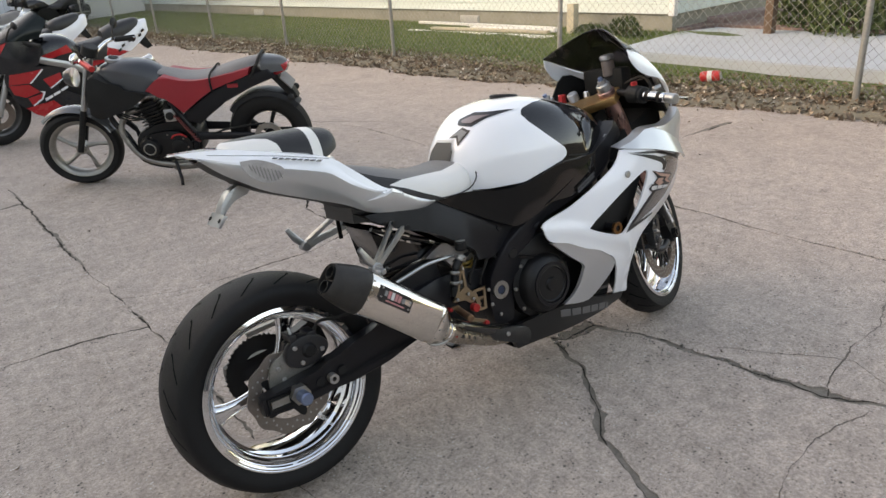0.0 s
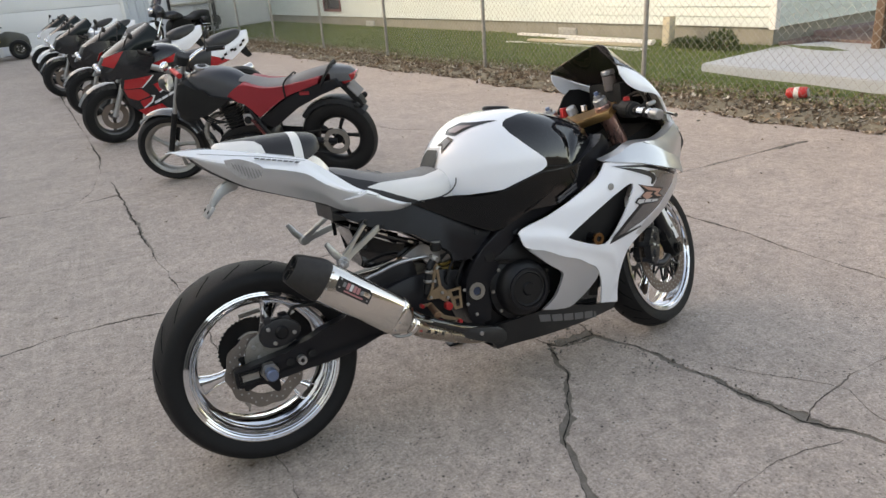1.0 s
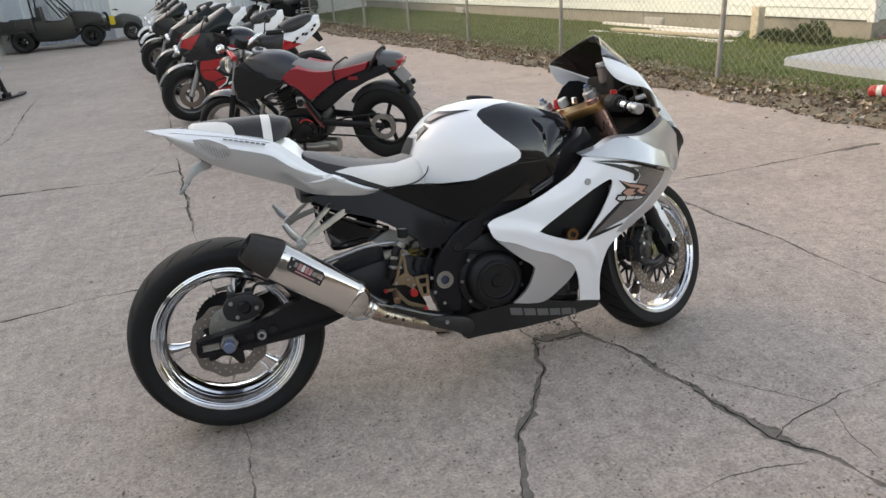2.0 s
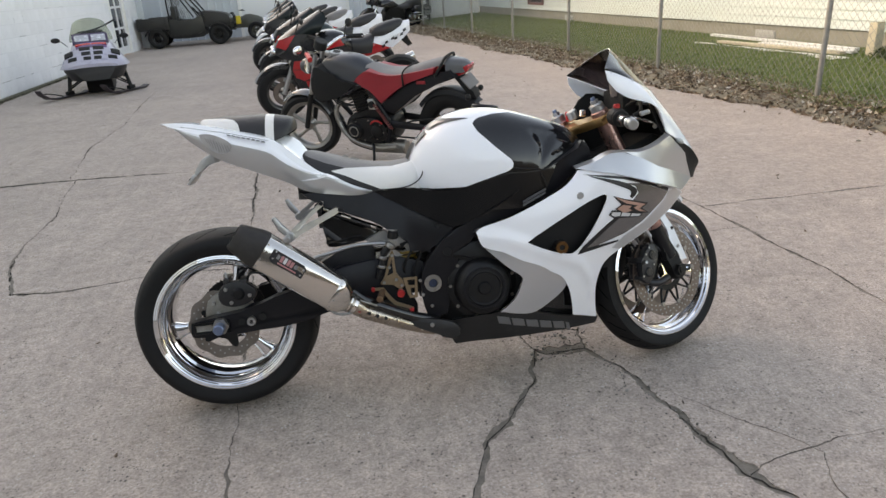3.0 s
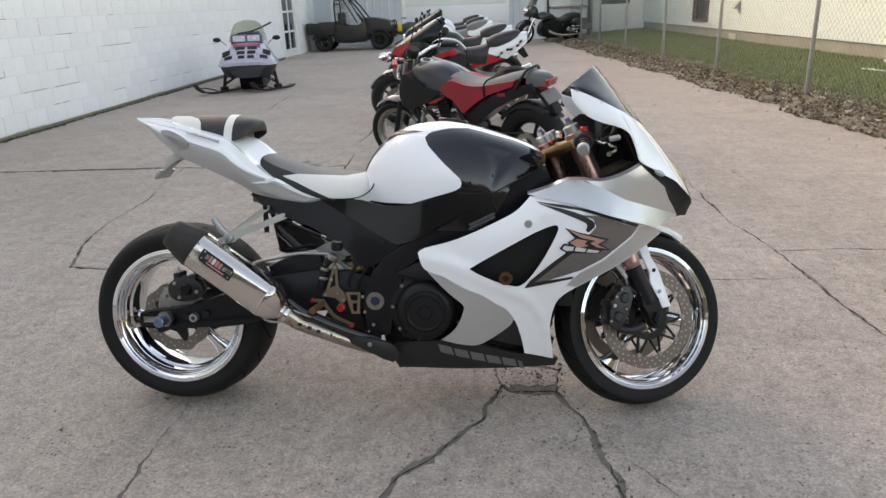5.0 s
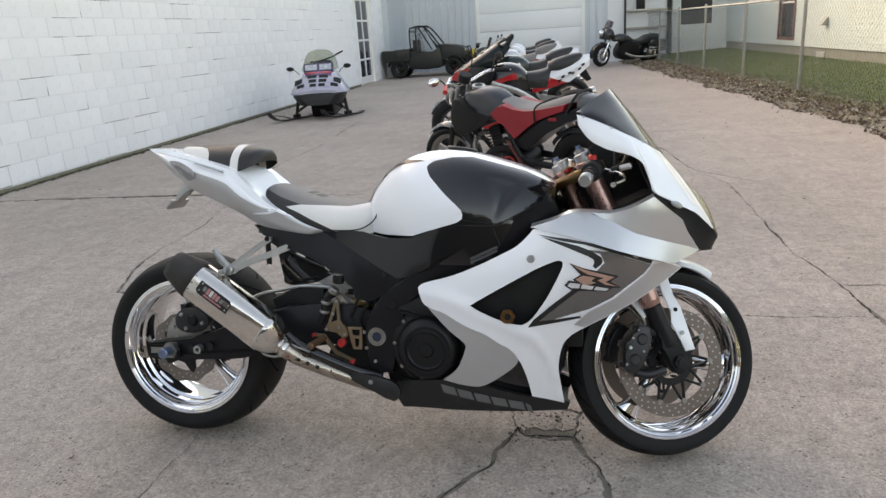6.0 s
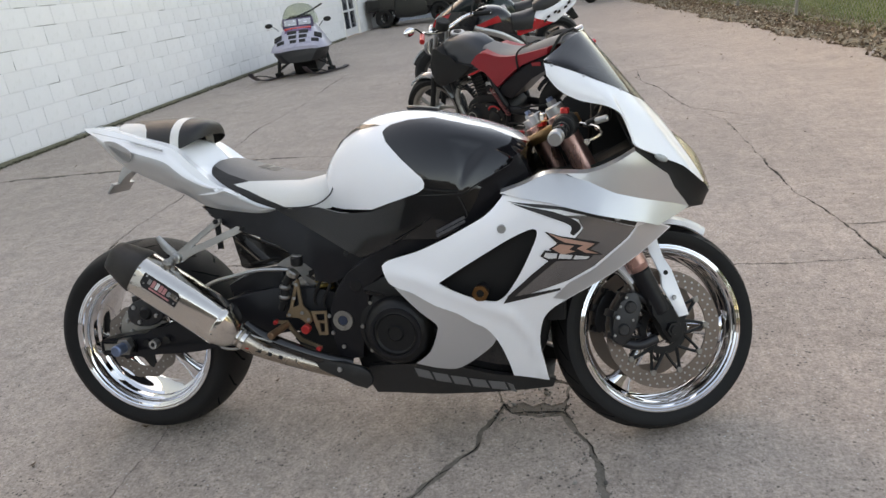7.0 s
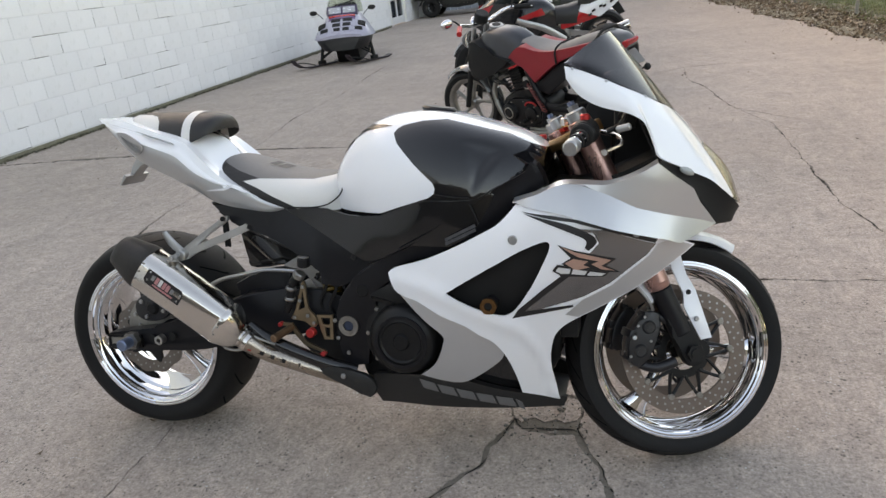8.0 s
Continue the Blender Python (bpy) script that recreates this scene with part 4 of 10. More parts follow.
def tread(R, w, centre, m, n=22, seed=1):
    """Curved strips round the tread, coloured near-black for the shade in its grooves."""
    bm = B()
    rng = random.Random(seed)
    prof = tyre_profile(R, w, 0.2, w * 0.9)
    ys, rs = zip(*sorted((y, r) for r, y in prof[2:-2]))
    for k in range(n):
        for side in (-1, 1):
            a0 = 2 * math.pi * (k + (0.5 if side > 0 else 0)) / n
            path = []
            for i in range(7):
                t = i / 6
                y = side * w * (0.16 + 0.70 * t)
                a = a0 + 0.25 * t ** 1.5
                r = np.interp(y, ys, rs) + 0.0006
                path.append((r, y, a))
            pair = []
            for r, y, a in path:
                d = 0.0032 / R
                pair.append([bm.verts.new(m @ Vector((centre[0] + r * math.cos(b), centre[1] + y, centre[2] + r * math.sin(b)))) for b in (a - d, a + d)])
            for p, q in zip(pair, pair[1:]):
                bm.faces.new((p[0], p[1], q[1], q[0]))
    return bm


def ring_disc(bm, r0, r1, y, t, centre, holes=0, m=None, wave=0):
    """A flat brake disc; its drilled holes are added apart, as raised pale dots."""
    seg = 96
    rr = lambda a: r1 * (1 + (0.03 * math.cos(wave * a) if wave else 0))
    rings = []
    for k in range(seg):
        a = 2 * math.pi * k / seg
        c, s = math.cos(a), math.sin(a)
        ring = []
        for r, yy in ((r0, y - t), (rr(a), y - t), (rr(a), y + t), (r0, y + t)):
            p = Vector((centre[0] + r * c, centre[1] + yy, centre[2] + r * s))
            ring.append(bm.verts.new(m @ p if m else p))
        rings.append(ring)
    for k in range(seg):
        a, b = rings[k], rings[(k + 1) % seg]
        for j in range(4):
            bm.faces.new((a[j], a[(j + 1) % 4], b[(j + 1) % 4], b[j]))
    return bm


def star(bm, r0, valley, tip, arms, y, t, centre, m, sharp=2.6):
    """A flat carrier with arms, in one piece."""
    seg = arms * 16
    rings = []
    for k in range(seg):
        a = 2 * math.pi * k / seg
        r1 = valley + (tip - valley) * (0.5 + 0.5 * math.cos(arms * a)) ** sharp
        c, s = math.cos(a), math.sin(a)
        rings.append([bm.verts.new(m @ Vector((centre[0] + r * c, centre[1] + yy, centre[2] + r * s))) for r, yy in ((r0, y - t), (r1, y - t), (r1, y + t), (r0, y + t))])
    for k in range(seg):
        a, b = rings[k], rings[(k + 1) % seg]
        for j in range(4):
            bm.faces.new((a[j], a[(j + 1) % 4], b[(j + 1) % 4], b[j]))
    return bm


# solid dots, coloured pale for the light seen through the drilled holes
def drilled(bm, r0, r1, y, centre, n, m):
    for k in range(n):
        a = 2 * math.pi * k / n
        r = r0 + (r1 - r0) * ((k * 7) % 5 + 0.5) / 5
        p = Vector((centre[0] + r * math.cos(a), centre[1] + y, centre[2] + r * math.sin(a)))
        cyl(bm, m @ p, m @ (p + Vector((0, -0.0012, 0))), 0.0028, seg=8)
    return bm


GROOVE = mat("groove_shade", (0.0025, 0.0025, 0.0025), 0.9, spec=0.08, var=0.2, scale=20)


def build_wheel(name, centre, R, w, rim_w, angle0, m, hub_w, parent):
    I = Matrix.Identity(4)
    bead = 0.2055
    # rim: deep polished barrel with rolled lips
    bm = B()
    half = [(bead + 0.011, rim_w + 0.001), (bead + 0.0105, rim_w + 0.0055), (bead + 0.006, rim_w + 0.0065), (bead + 0.002, rim_w + 0.004), (bead + 0.0005, rim_w - 0.002), (bead - 0.004, rim_w - 0.005), (bead - 0.006, rim_w - 0.010),
            (bead - 0.0075, rim_w * 0.70), (bead - 0.012, rim_w * 0.45), (bead - 0.020, rim_w * 0.22), (bead - 0.021, 0.0)]
    if rim_w > 0.07:
        half = half[:7] + [(bead - 0.009, rim_w * 0.80), (bead - 0.016, rim_w * 0.74), (bead - 0.0175, rim_w * 0.56), (bead - 0.025, rim_w * 0.50), (bead - 0.030, rim_w * 0.25), (bead - 0.031, 0.0)]
    prof = [(r, -y) for r, y in half] + [(r, y) for r, y in half[-2::-1]]
    outer = [(r + 0.006 if i not in (0, len(prof) - 1) else r, y) for i, (r, y) in enumerate(prof)]
    lathe(bm, prof + outer[::-1], centre, 96, m, closed=True)
    wheel = part(name, bm, CHROME, parent, "deep chrome wheel rim", 35)
    # three broad spokes that flare into the barrel
    for k in range(3):
        a = radians(angle0 + 120 * k)
        rad, tan = Vector((math.cos(a), 0, math.sin(a))), Vector((-math.sin(a), 0, math.cos(a)))
        rings = []
        bm = B()
        for r, half, thick, dish in ((0.030, 0.030, 0.030, 0.0), (0.055, 0.022, 0.022, 0.004), (0.085, 0.0165, 0.015, 0.010), (0.115, 0.0165, 0.013, 0.012), (0.145, 0.020, 0.014, 0.010), (0.170, 0.029, 0.018, 0.006), (0.1865, 0.044, 0.024, 0.0)):
            ring = []
            for i in range(14):
                u = 2 * math.pi * i / 14
                cu, su = math.cos(u), math.sin(u)
                p = Vector(centre) + rad * r + tan * (math.copysign(abs(cu) ** 0.7, cu) * half) + Vector((0, math.copysign(abs(su) ** 0.7, su) * thick - dish, 0))
                ring.append(bm.verts.new(m @ p))
            rings.append(ring)
        stitch(bm, rings, True, True)
        part("spoke", bm, CHROME, wheel, "", 50)
    bm = B()
    lathe(bm, [(0.0, -hub_w), (0.03, -hub_w), (0.036, -hub_w + 0.012), (0.05, -0.02), (0.05, 0.02), (0.036, hub_w - 0.012), (0.03, hub_w), (0.0, hub_w)], centre, 32, m)
    part("hub", bm, CHROME, wheel)
    bm = B()
    prof = tyre_profile(R, w, bead + 0.010, rim_w)
    lathe(bm, prof + [(bead + 0.012, rim_w - 0.012), (bead + 0.012, -rim_w + 0.012)], centre, 96, m, closed=True)
    tyre = part("tyre", bm, RUBBER, wheel, "black road tyre with curved grooves", 50)
    bm = tread(R, w, centre, m, 20 if w > 0.08 else 24)
    tagged(part("groove_strip", bm, GROOVE, wheel, smooth=0), kind="stuff")
    return wheel


I4 = Matrix.Identity(4)
REAR = (0.022, 0.0, 0.304)
rear = build_wheel("rear_wheel", REAR, 0.2965, 0.102, 0.090, 190, I4, 0.075, bike)
bm = B()
ring_disc(bm, 0.075, 0.112, -0.098, 0.0025, REAR, wave=10)
part("brake_disc", bm, mat("rear_disc", (0.20, 0.17, 0.15), 0.45, metal=0.6, var=0.25, scale=14, grain=300), rear, "small drilled steel brake disc")
bm = drilled(B(), 0.083, 0.104, -0.1005, REAR, 40, I4)
tagged(part("hole_dot", bm, ALLOY, rear), kind="stuff")
part("disc_carrier", star(B(), 0.022, 0.048, 0.084, 5, -0.0975, 0.004, REAR, I4), ENGINE_BLACK, rear)
bm = B()
ring_disc(bm, 0.06, 0.105, 0.098, 0.003, REAR, wave=43)
part("sprocket", bm, ENGINE_BLACK, rear, "black chain sprocket with fine teeth")

FRONT = (1.506, 0.0, 0.282)
front = build_wheel("front_wheel", FRONT, 0.2790, 0.058, 0.050, -8, STEERED, 0.055, bike)
for side in (-1, 1):
    bm = B()
    ring_disc(bm, 0.118, 0.155, side * 0.066, 0.0025, FRONT, m=STEERED)
    part("brake_disc", bm, DISC, front, "large drilled brake disc with brownish steel")
    bm = drilled(B(), 0.121, 0.153, side * 0.0686 + (0.0012 if side > 0 else 0.0), FRONT, 96, STEERED)
    tagged(part("hole_dot", bm, ALLOY, front), kind="stuff")
    bm = ring_disc(B(), 0.046, 0.066, side * 0.064, 0.003, FRONT, m=STEERED)
    carrier = part("disc_carrier", bm, ENGINE_BLACK, front, "black brake disc carrier with forked arms")
    for k in range(10):
        a = 2 * math.pi * k / 10
        bm = B()
        tube(bm, [STEERED @ Vector((FRONT[0] + r * math.cos(a + e), side * 0.064, FRONT[2] + r * math.sin(a + e))) for r, e in ((0.061, -0.27), (0.088, -0.12), (0.116, 0.0), (0.088, 0.12), (0.061, 0.27))], [0.0055, 0.0042, 0.0050, 0.0042, 0.0055], 6, 3)
        part("carrier_arm", bm, ENGINE_BLACK, front)
    ax = STEERED.to_3x3() @ Vector((0, side, 0))
    for k in range(10):
        a = 2 * math.pi * k / 10
        q = STEERED @ Vector((FRONT[0] + 0.117 * math.cos(a), side * 0.066, FRONT[2] + 0.117 * math.sin(a)))
        bm = B()
        cyl(bm, q - ax * 0.004, q + ax * 0.005, 0.0080, seg=14, bevel=0.0015)
        part("disc_button", bm, STEEL, carrier)

# ---- front fork, brakes and fender (turned with the bars)
LEG = Vector((1.514, 0, 0.290))
UP = AXIS_DIR


def leg_at(side, s):
    """A place s metres up the fork leg from the axle."""
    return STEERED @ (LEG + Vector((0, side * 0.105, 0)) + UP * s + Vector((-0.008, 0, 0)))


for side in (-1, 1):
    bm = B()
    cyl(bm, leg_at(side, 0.05), leg_at(side, 0.172), 0.0265, 0.0262, 24, 0.003)
    leg = part("fork_leg", bm, SATIN_BLACK, bike, "black lower fork leg")
    bm = B()
    cyl(bm, leg_at(side, 0.172), leg_at(side, 0.190), 0.027, 0.0285, 28, 0.003)
    cyl(bm, leg_at(side, 0.186), leg_at(side, 0.615), 0.0285, seg=28, bevel=0.003)
    part("fork_tube", bm, COPPER, leg, "copper-brown upper fork tube")
    bm = B()
    ax = STEERED.to_3x3() @ Vector((0, side, 0))
    cyl(bm, leg_at(side, 0.612), leg_at(side, 0.640), 0.0235, seg=24, bevel=0.004)
    cyl(bm, leg_at(side, 0.64), leg_at(side, 0.652), 0.014, seg=6)
    part("fork_cap", bm, ALLOY, leg, "bright fork cap with a blue adjuster")
    bm = B()
    cyl(bm, leg_at(side, 0.65), leg_at(side, 0.662), 0.008, seg=8)
    part("adjuster", bm, BLUE_ANOD, leg)
    bm = B()
    prism(bm, rounded([(-0.022, -0.026), (-0.026, 0.0), (-0.022, 0.06), (-0.022, 0.100), (0.022, 0.100), (0.022, 0.05), (0.026, 0.01), (0.020, -0.026), (0.0, -0.034)], (), 2), -0.019, 0.019, 0.006)
    turned(bm, Matrix.Translation(leg_at(side, 0.0)) @ STEERED.to_3x3().to_4x4() @ pose(0, 0, 0, 0, -24, 0))
    part("axle_clamp", bm, MATT_BLACK, leg)
    bm = B()
    c = leg_at(side, 0.0)
    cyl(bm, c - ax * 0.02, c + ax * 0.034, 0.021, seg=6)
    cyl(bm, c + ax * 0.034, c + ax * 0.038, 0.012, seg=16)
    part("axle_nut", bm, ENGINE_BLACK, leg)
    # radial caliper behind the leg: two bridged halves on a forked mount
    m = STEERED @ Matrix.Translation((FRONT[0], side * 0.076, FRONT[2])) @ pose(0, 0, 0, 0, -158, 0)
    bm = B()
    prism(bm, rounded([(0.100, -0.060), (0.094, -0.022), (0.094, 0.022), (0.100, 0.060), (0.116, 0.070), (0.138, 0.062), (0.150, 0.034), (0.155, 0.0), (0.150, -0.034), (0.138, -0.062), (0.116, -0.070)], (), 2), side * 0.006, side * 0.034, 0.008)
    turned(bm, m)
    cal = part("brake_caliper", bm, CALIPER_BLACK, bike, "black radial brake caliper")
    bm = B()
    prism(bm, rounded([(0.106, -0.052), (0.102, 0.0), (0.106, 0.052), (0.136, 0.056), (0.150, 0.0), (0.136, -0.056)], (), 2), side * -0.040, side * -0.012, 0.006)
    part("caliper_half", turned(bm, m), CALIPER_BLACK, cal)
    for z0, z1 in ((-0.062, -0.046), (-0.010, 0.010), (0.046, 0.062)):
        bm = B()
        box(bm, 0.142 - abs(z0 + z1) * 0.12, 0.160 - abs(z0 + z1) * 0.16, -0.034, 0.030, z0, z1, 0.003)
        part("caliper_bridge", turned(bm, m), CALIPER_BLACK, cal)
    for z in (-0.030, 0.030):
        bm = B()
        cyl(bm, m @ Vector((0.122, side * 0.033, z)), m @ Vector((0.122, side * 0.040, z)), 0.0165, 0.0145, 24, 0.002)
        cyl(bm, m @ Vector((0.122, side * 0.040, z)), m @ Vector((0.122, side * 0.0415, z)), 0.0085, seg=6)
        part("piston_cover", bm, CALIPER_BLACK, cal)
        bm = B()
        p0, p1, p2 = m @ Vector((0.108, side * 0.018, z * 2.05)), m @ Vector((0.070, side * 0.030, z * 1.9)), m @ Vector((0.030, side * 0.030, z * 0.9))
        tube(bm, [p0, p1, p2], [0.0115, 0.0125, 0.013], 12, 4)
        part("caliper_mount", bm, CALIPER_BLACK, cal)
        bm = B()
        cyl(bm, m @ Vector((0.132, side * 0.014, z * 2.18)), m @ Vector((0.086, side * 0.016, z * 2.12)), 0.0062, seg=10, bevel=0.001)
        part("caliper_bolt", bm, STEEL, cal)
    bm = B()
    cyl(bm, m @ Vector((0.146, side * 0.028, 0.004)), m @ Vector((0.152, side * 0.050, 0.004)), 0.0058, seg=10, bevel=0.0015)
    part("bleed_bolt", bm, ALLOY, cal)
    for x, z in ((0.140, -0.050), (0.140, 0.050), (0.106, 0.0), (0.148, -0.024)):
        part("caliper_bolt", bolt(B(), m @ Vector((x, side * 0.034, z)), STEERED.to_3x3() @ Vector((0, side, 0)), 0.0040, 0.0035), ALLOY, cal)
    bm = B()
    tube(bm, [m @ Vector((0.120, side * 0.020, -0.066)), m @ Vector((0.150, side * 0.030, -0.095)), leg_at(side, 0.30) + Vector((-0.085, 0, 0.0)), leg_at(side, 0.40) + Vector((-0.030, 0, 0))], 0.0036, 8, 5)
    part("brake_line", bm, mat("braided_steel", (0.42, 0.41, 0.40), 0.45, metal=0.7, var=0.2, scale=200), cal, "braided steel brake line")

# fender: an arched shell over the tyre with legs to the fork
bm = B()
rows = []
for i in range(19):
    a = radians(57 + 97 * i / 18)
    row = []
    flare = 0.9 + 0.1 * math.sin(math.pi * i / 18)
    for y, dr in ((-0.070, -0.030), (-0.066, -0.012), (-0.045, 0.004), (0.0, 0.010), (0.045, 0.004), (0.066, -0.012), (0.070, -0.030)):
        taper = min(1.0, (i + 2.5) / 6)
        r = 0.296 + dr * 0.7
        row.append(bm.verts.new(STEERED @ Vector((FRONT[0] + r * math.cos(a), y * flare * taper, FRONT[2] + r * math.sin(a)))))
    rows.append(row)
for r, s in zip(rows, rows[1:]):
    for k in range(6):
        bm.faces.new((r[k], r[k + 1], s[k + 1], s[k]))
thicken(bm, 0.004)
fender = part("front_fender", bm, PEARL, bike, "glossy white front fender")
leg_shape = [(1.478, 0.535), (1.512, 0.538), (1.520, 0.475), (1.538, 0.440), (1.568, 0.322), (1.540, 0.318), (1.502, 0.400), (1.508, 0.430), (1.488, 0.490)]
small_leg = [(1.372, 0.500), (1.392, 0.505), (1.436, 0.425), (1.428, 0.412), (1.415, 0.420), (1.390, 0.465)]
for side in (-1, 1):
    for outline in (leg_shape, small_leg):
        bm = B()
        prism(bm, rounded([(x - 0.012, z) for x, z in outline], range(len(outline)), 1), side * 0.066, side * 0.072, 0.0015)
        for v in bm.verts:
            v.co.y += side * 0.045 * max(0.0, min(1.0, (0.53 - v.co.z) / 0.15))
        turned(bm, STEERED)
        part("fender_bracket", bm, PEARL, fender)
for z, x, m_ in ((0.435, 1.512, MATT_BLACK), (0.370, 1.530, ALLOY)):
    p = STEERED @ Vector((x - 0.012, -0.118, z))
    part("fender_bolt", bolt(B(), p, STEERED.to_3x3() @ Vector((0, -1, 0)), 0.0065, 0.004), m_, fender)

# upper and lower fork clamps
for s, mat_, h in ((0.585, GOLD, 0.014), (0.385, SATIN_BLACK, 0.022)):
    bm = B()
    o = [(0.035, -0.14), (0.045, -0.10), (0.020, -0.05), (0.012, 0.0), (0.020, 0.05), (0.045, 0.10), (0.035, 0.14), (-0.035, 0.14), (-0.050, 0.06), (-0.062, 0.0), (-0.050, -0.06), (-0.035, -0.14)]
    lo, hi = [[bm.verts.new((x, y, z)) for x, y in o] for z in (-h, h)]
    bm.faces.new(lo[::-1])
    bm.faces.new(hi)
    for k in range(12):
        bm.faces.new((lo[k], lo[(k + 1) % 12], hi[(k + 1) % 12], hi[k]))
    bmesh.ops.bevel(bm, geom=[e for e in bm.edges], offset=0.003, segments=1, affect="EDGES")
    base = LEG + UP * s + Vector((-0.008, 0, 0))
    turned(bm, STEERED @ Matrix.Translation(base) @ pose(0, 0, 0, 0, -24, 0))
    clamp = part("fork_clamp", bm, mat_, bike, "gold anodised top fork clamp" if mat_ is GOLD else "")
    if mat_ is GOLD:
        bm = B()
        o = STEERED @ (base - Vector((0.030, 0, -0.02)))
        cyl(bm, o, o + STEERED.to_3x3() @ UP * 0.03, 0.018, seg=20, bevel=0.003)
        part("stem_nut", bm, ALLOY, clamp)
        bm = B()
        o = STEERED @ (base + Vector((-0.005, 0.06, 0.02)))
        cyl(bm, o, o + Vector((0, 0, 0.035)), 0.014, seg=8, bevel=0.003)
        part("clamp_bolt", bm, RED_ANOD, clamp, "red anodised bolt")
        bm = B()
        o = STEERED @ (base + Vector((-0.03, -0.045, 0.02)))
        cyl(bm, o, o + Vector((0, 0, 0.022)), 0.011, seg=8, bevel=0.003)
        part("clamp_bolt", bm, POLISHED, clamp)


# ---- handlebars
def both_bars(p):
    """A place on the right bar and its twin on the left bar."""
    p = Vector(p)
    q = STEERED.inverted() @ p
    return p, STEERED @ Vector((q.x, -q.y, q.z))


BAR_IN, BAR_OUT = Vector((1.318, -0.135, 0.852)), Vector((1.296, -0.352, 0.826))
for k in (0, 1):
    a, b = both_bars(BAR_IN)[k], both_bars(BAR_OUT)[k]
    d = (b - a).normalized()
    bm = B()
    cyl(bm, a - d * 0.02, b, 0.011, seg=16)
    bar = part("handlebar", bm, SATIN_BLACK, bike, "clip-on handlebar")
    bm = B()
    cyl(bm, a + d * 0.10, b - d * 0.030, 0.0165, 0.0155, 24, 0.002)
    part("grip", bm, CHROME, bar, "polished chrome grip")
    for s in (0.112, 0.160):
        bm = B()
        cyl(bm, a + d * s, a + d * (s + 0.014), 0.0172, seg=24)
        part("grip_band", bm, RUBBER, bar)
    bm = B()
    cyl(bm, b - d * 0.026, b + d * 0.010, 0.0168, 0.016, 24, 0.003)
    part("bar_end", bm, ALLOY, bar, "bright bar-end weight")
    bm = B()
    cyl(bm, a + d * 0.088, a + d * 0.10, 0.026, seg=24, bevel=0.003)
    cyl(bm, a + d * 0.035, a + d * 0.088, 0.030, 0.027, 20, 0.006)
    part("switch_housing", bm, MATT_BLACK, bar)
    bm = B()
    up = Vector((0, 0, 1))
    cyl(bm, a + d * 0.055 + up * 0.024, a + d * 0.055 + up * 0.040, 0.011, seg=12, bevel=0.003)
    part("switch", bm, RED_ANOD, bar, "red switch")
    bm = B()
    f = Vector((0.06, 0, -0.01)) if k == 0 else Vector((0.052, 0.018, -0.01))
    tube(bm, [a + d * 0.03 + f * 0.5, a + d * 0.06 + f * 1.2, a + d * 0.13 + f * 1.45, a + d * 0.20 + f * 1.2, a + d * 0.225 + f * 1.1], [0.005, 0.0052, 0.0042, 0.0040, 0.0068], 8, 5)
    part("lever", bm, POLISHED, bar, "bare metal lever")
bm = B()
cyl(bm, (1.378, -0.030, 0.905), (1.372, -0.030, 0.960), 0.022, seg=20, bevel=0.004)
res = part("brake_reservoir", bm, mat("smoky_plastic", (0.16, 0.13, 0.12), 0.3), bike, "smoky brake fluid reservoir with a pale lid")
bm = B()
cyl(bm, (1.372, -0.030, 0.960), (1.370, -0.030, 0.976), 0.024, seg=20, bevel=0.003)
part("lid", bm, ALLOY, res)
bm = B()
tube(bm, [(1.36, -0.20, 0.845), (1.39, -0.19, 0.86), (1.40, -0.14, 0.89), (1.37, -0.05, 0.84), (1.36, 0.0, 0.70)], 0.006, 8)
part("brake_hose", bm, MATT_BLACK, bike)
bm = B()
cyl(bm, (1.380, -0.205, 0.848), (1.410, -0.213, 0.855), 0.0080, seg=14, bevel=0.003)
part("master_cylinder", bm, ALLOY, bike, "polished brake master cylinder")
# instruments and black inner fairing
bm = B()
box(bm, 1.37, 1.42, -0.09, 0.09, 0.84, 0.93, 0.012)
part("dashboard", bm, MATT_BLACK, bike)
bm = B()
prism(bm, [(1.15, 0.66), (1.22, 0.72), (1.34, 0.72), (1.46, 0.78), (1.52, 0.76), (1.53, 0.66), (1.40, 0.58), (1.2, 0.55)], -0.11, 0.11, 0.01)
part("inner_fairing", bm, MATT_BLACK, bike)

for y0 in (0.145,):
    bm = B()
    prism(bm, rounded([(1.20, 0.70), (1.27, 0.86), (1.33, 0.925), (1.41, 0.905), (1.48, 0.86), (1.54, 0.78), (1.52, 0.68), (1.36, 0.66)], (), 2), y0, y0 + 0.006, 0.002)
    part("inner_panel", bm, MATT_BLACK, bike)
bm = B()
band(bm, [(1.47, -0.185, 0.765), (1.52, -0.10, 0.76), (1.545, 0, 0.76), (1.52, 0.10, 0.76), (1.47, 0.185, 0.765)], [(1.42, -0.17, 0.885), (1.47, -0.10, 0.875), (1.49, 0, 0.870), (1.47, 0.10, 0.875), (1.42, 0.17, 0.885)], 20, 3)
thicken(bm, 0.004)
part("inner_panel", bm, MATT_BLACK, bike)

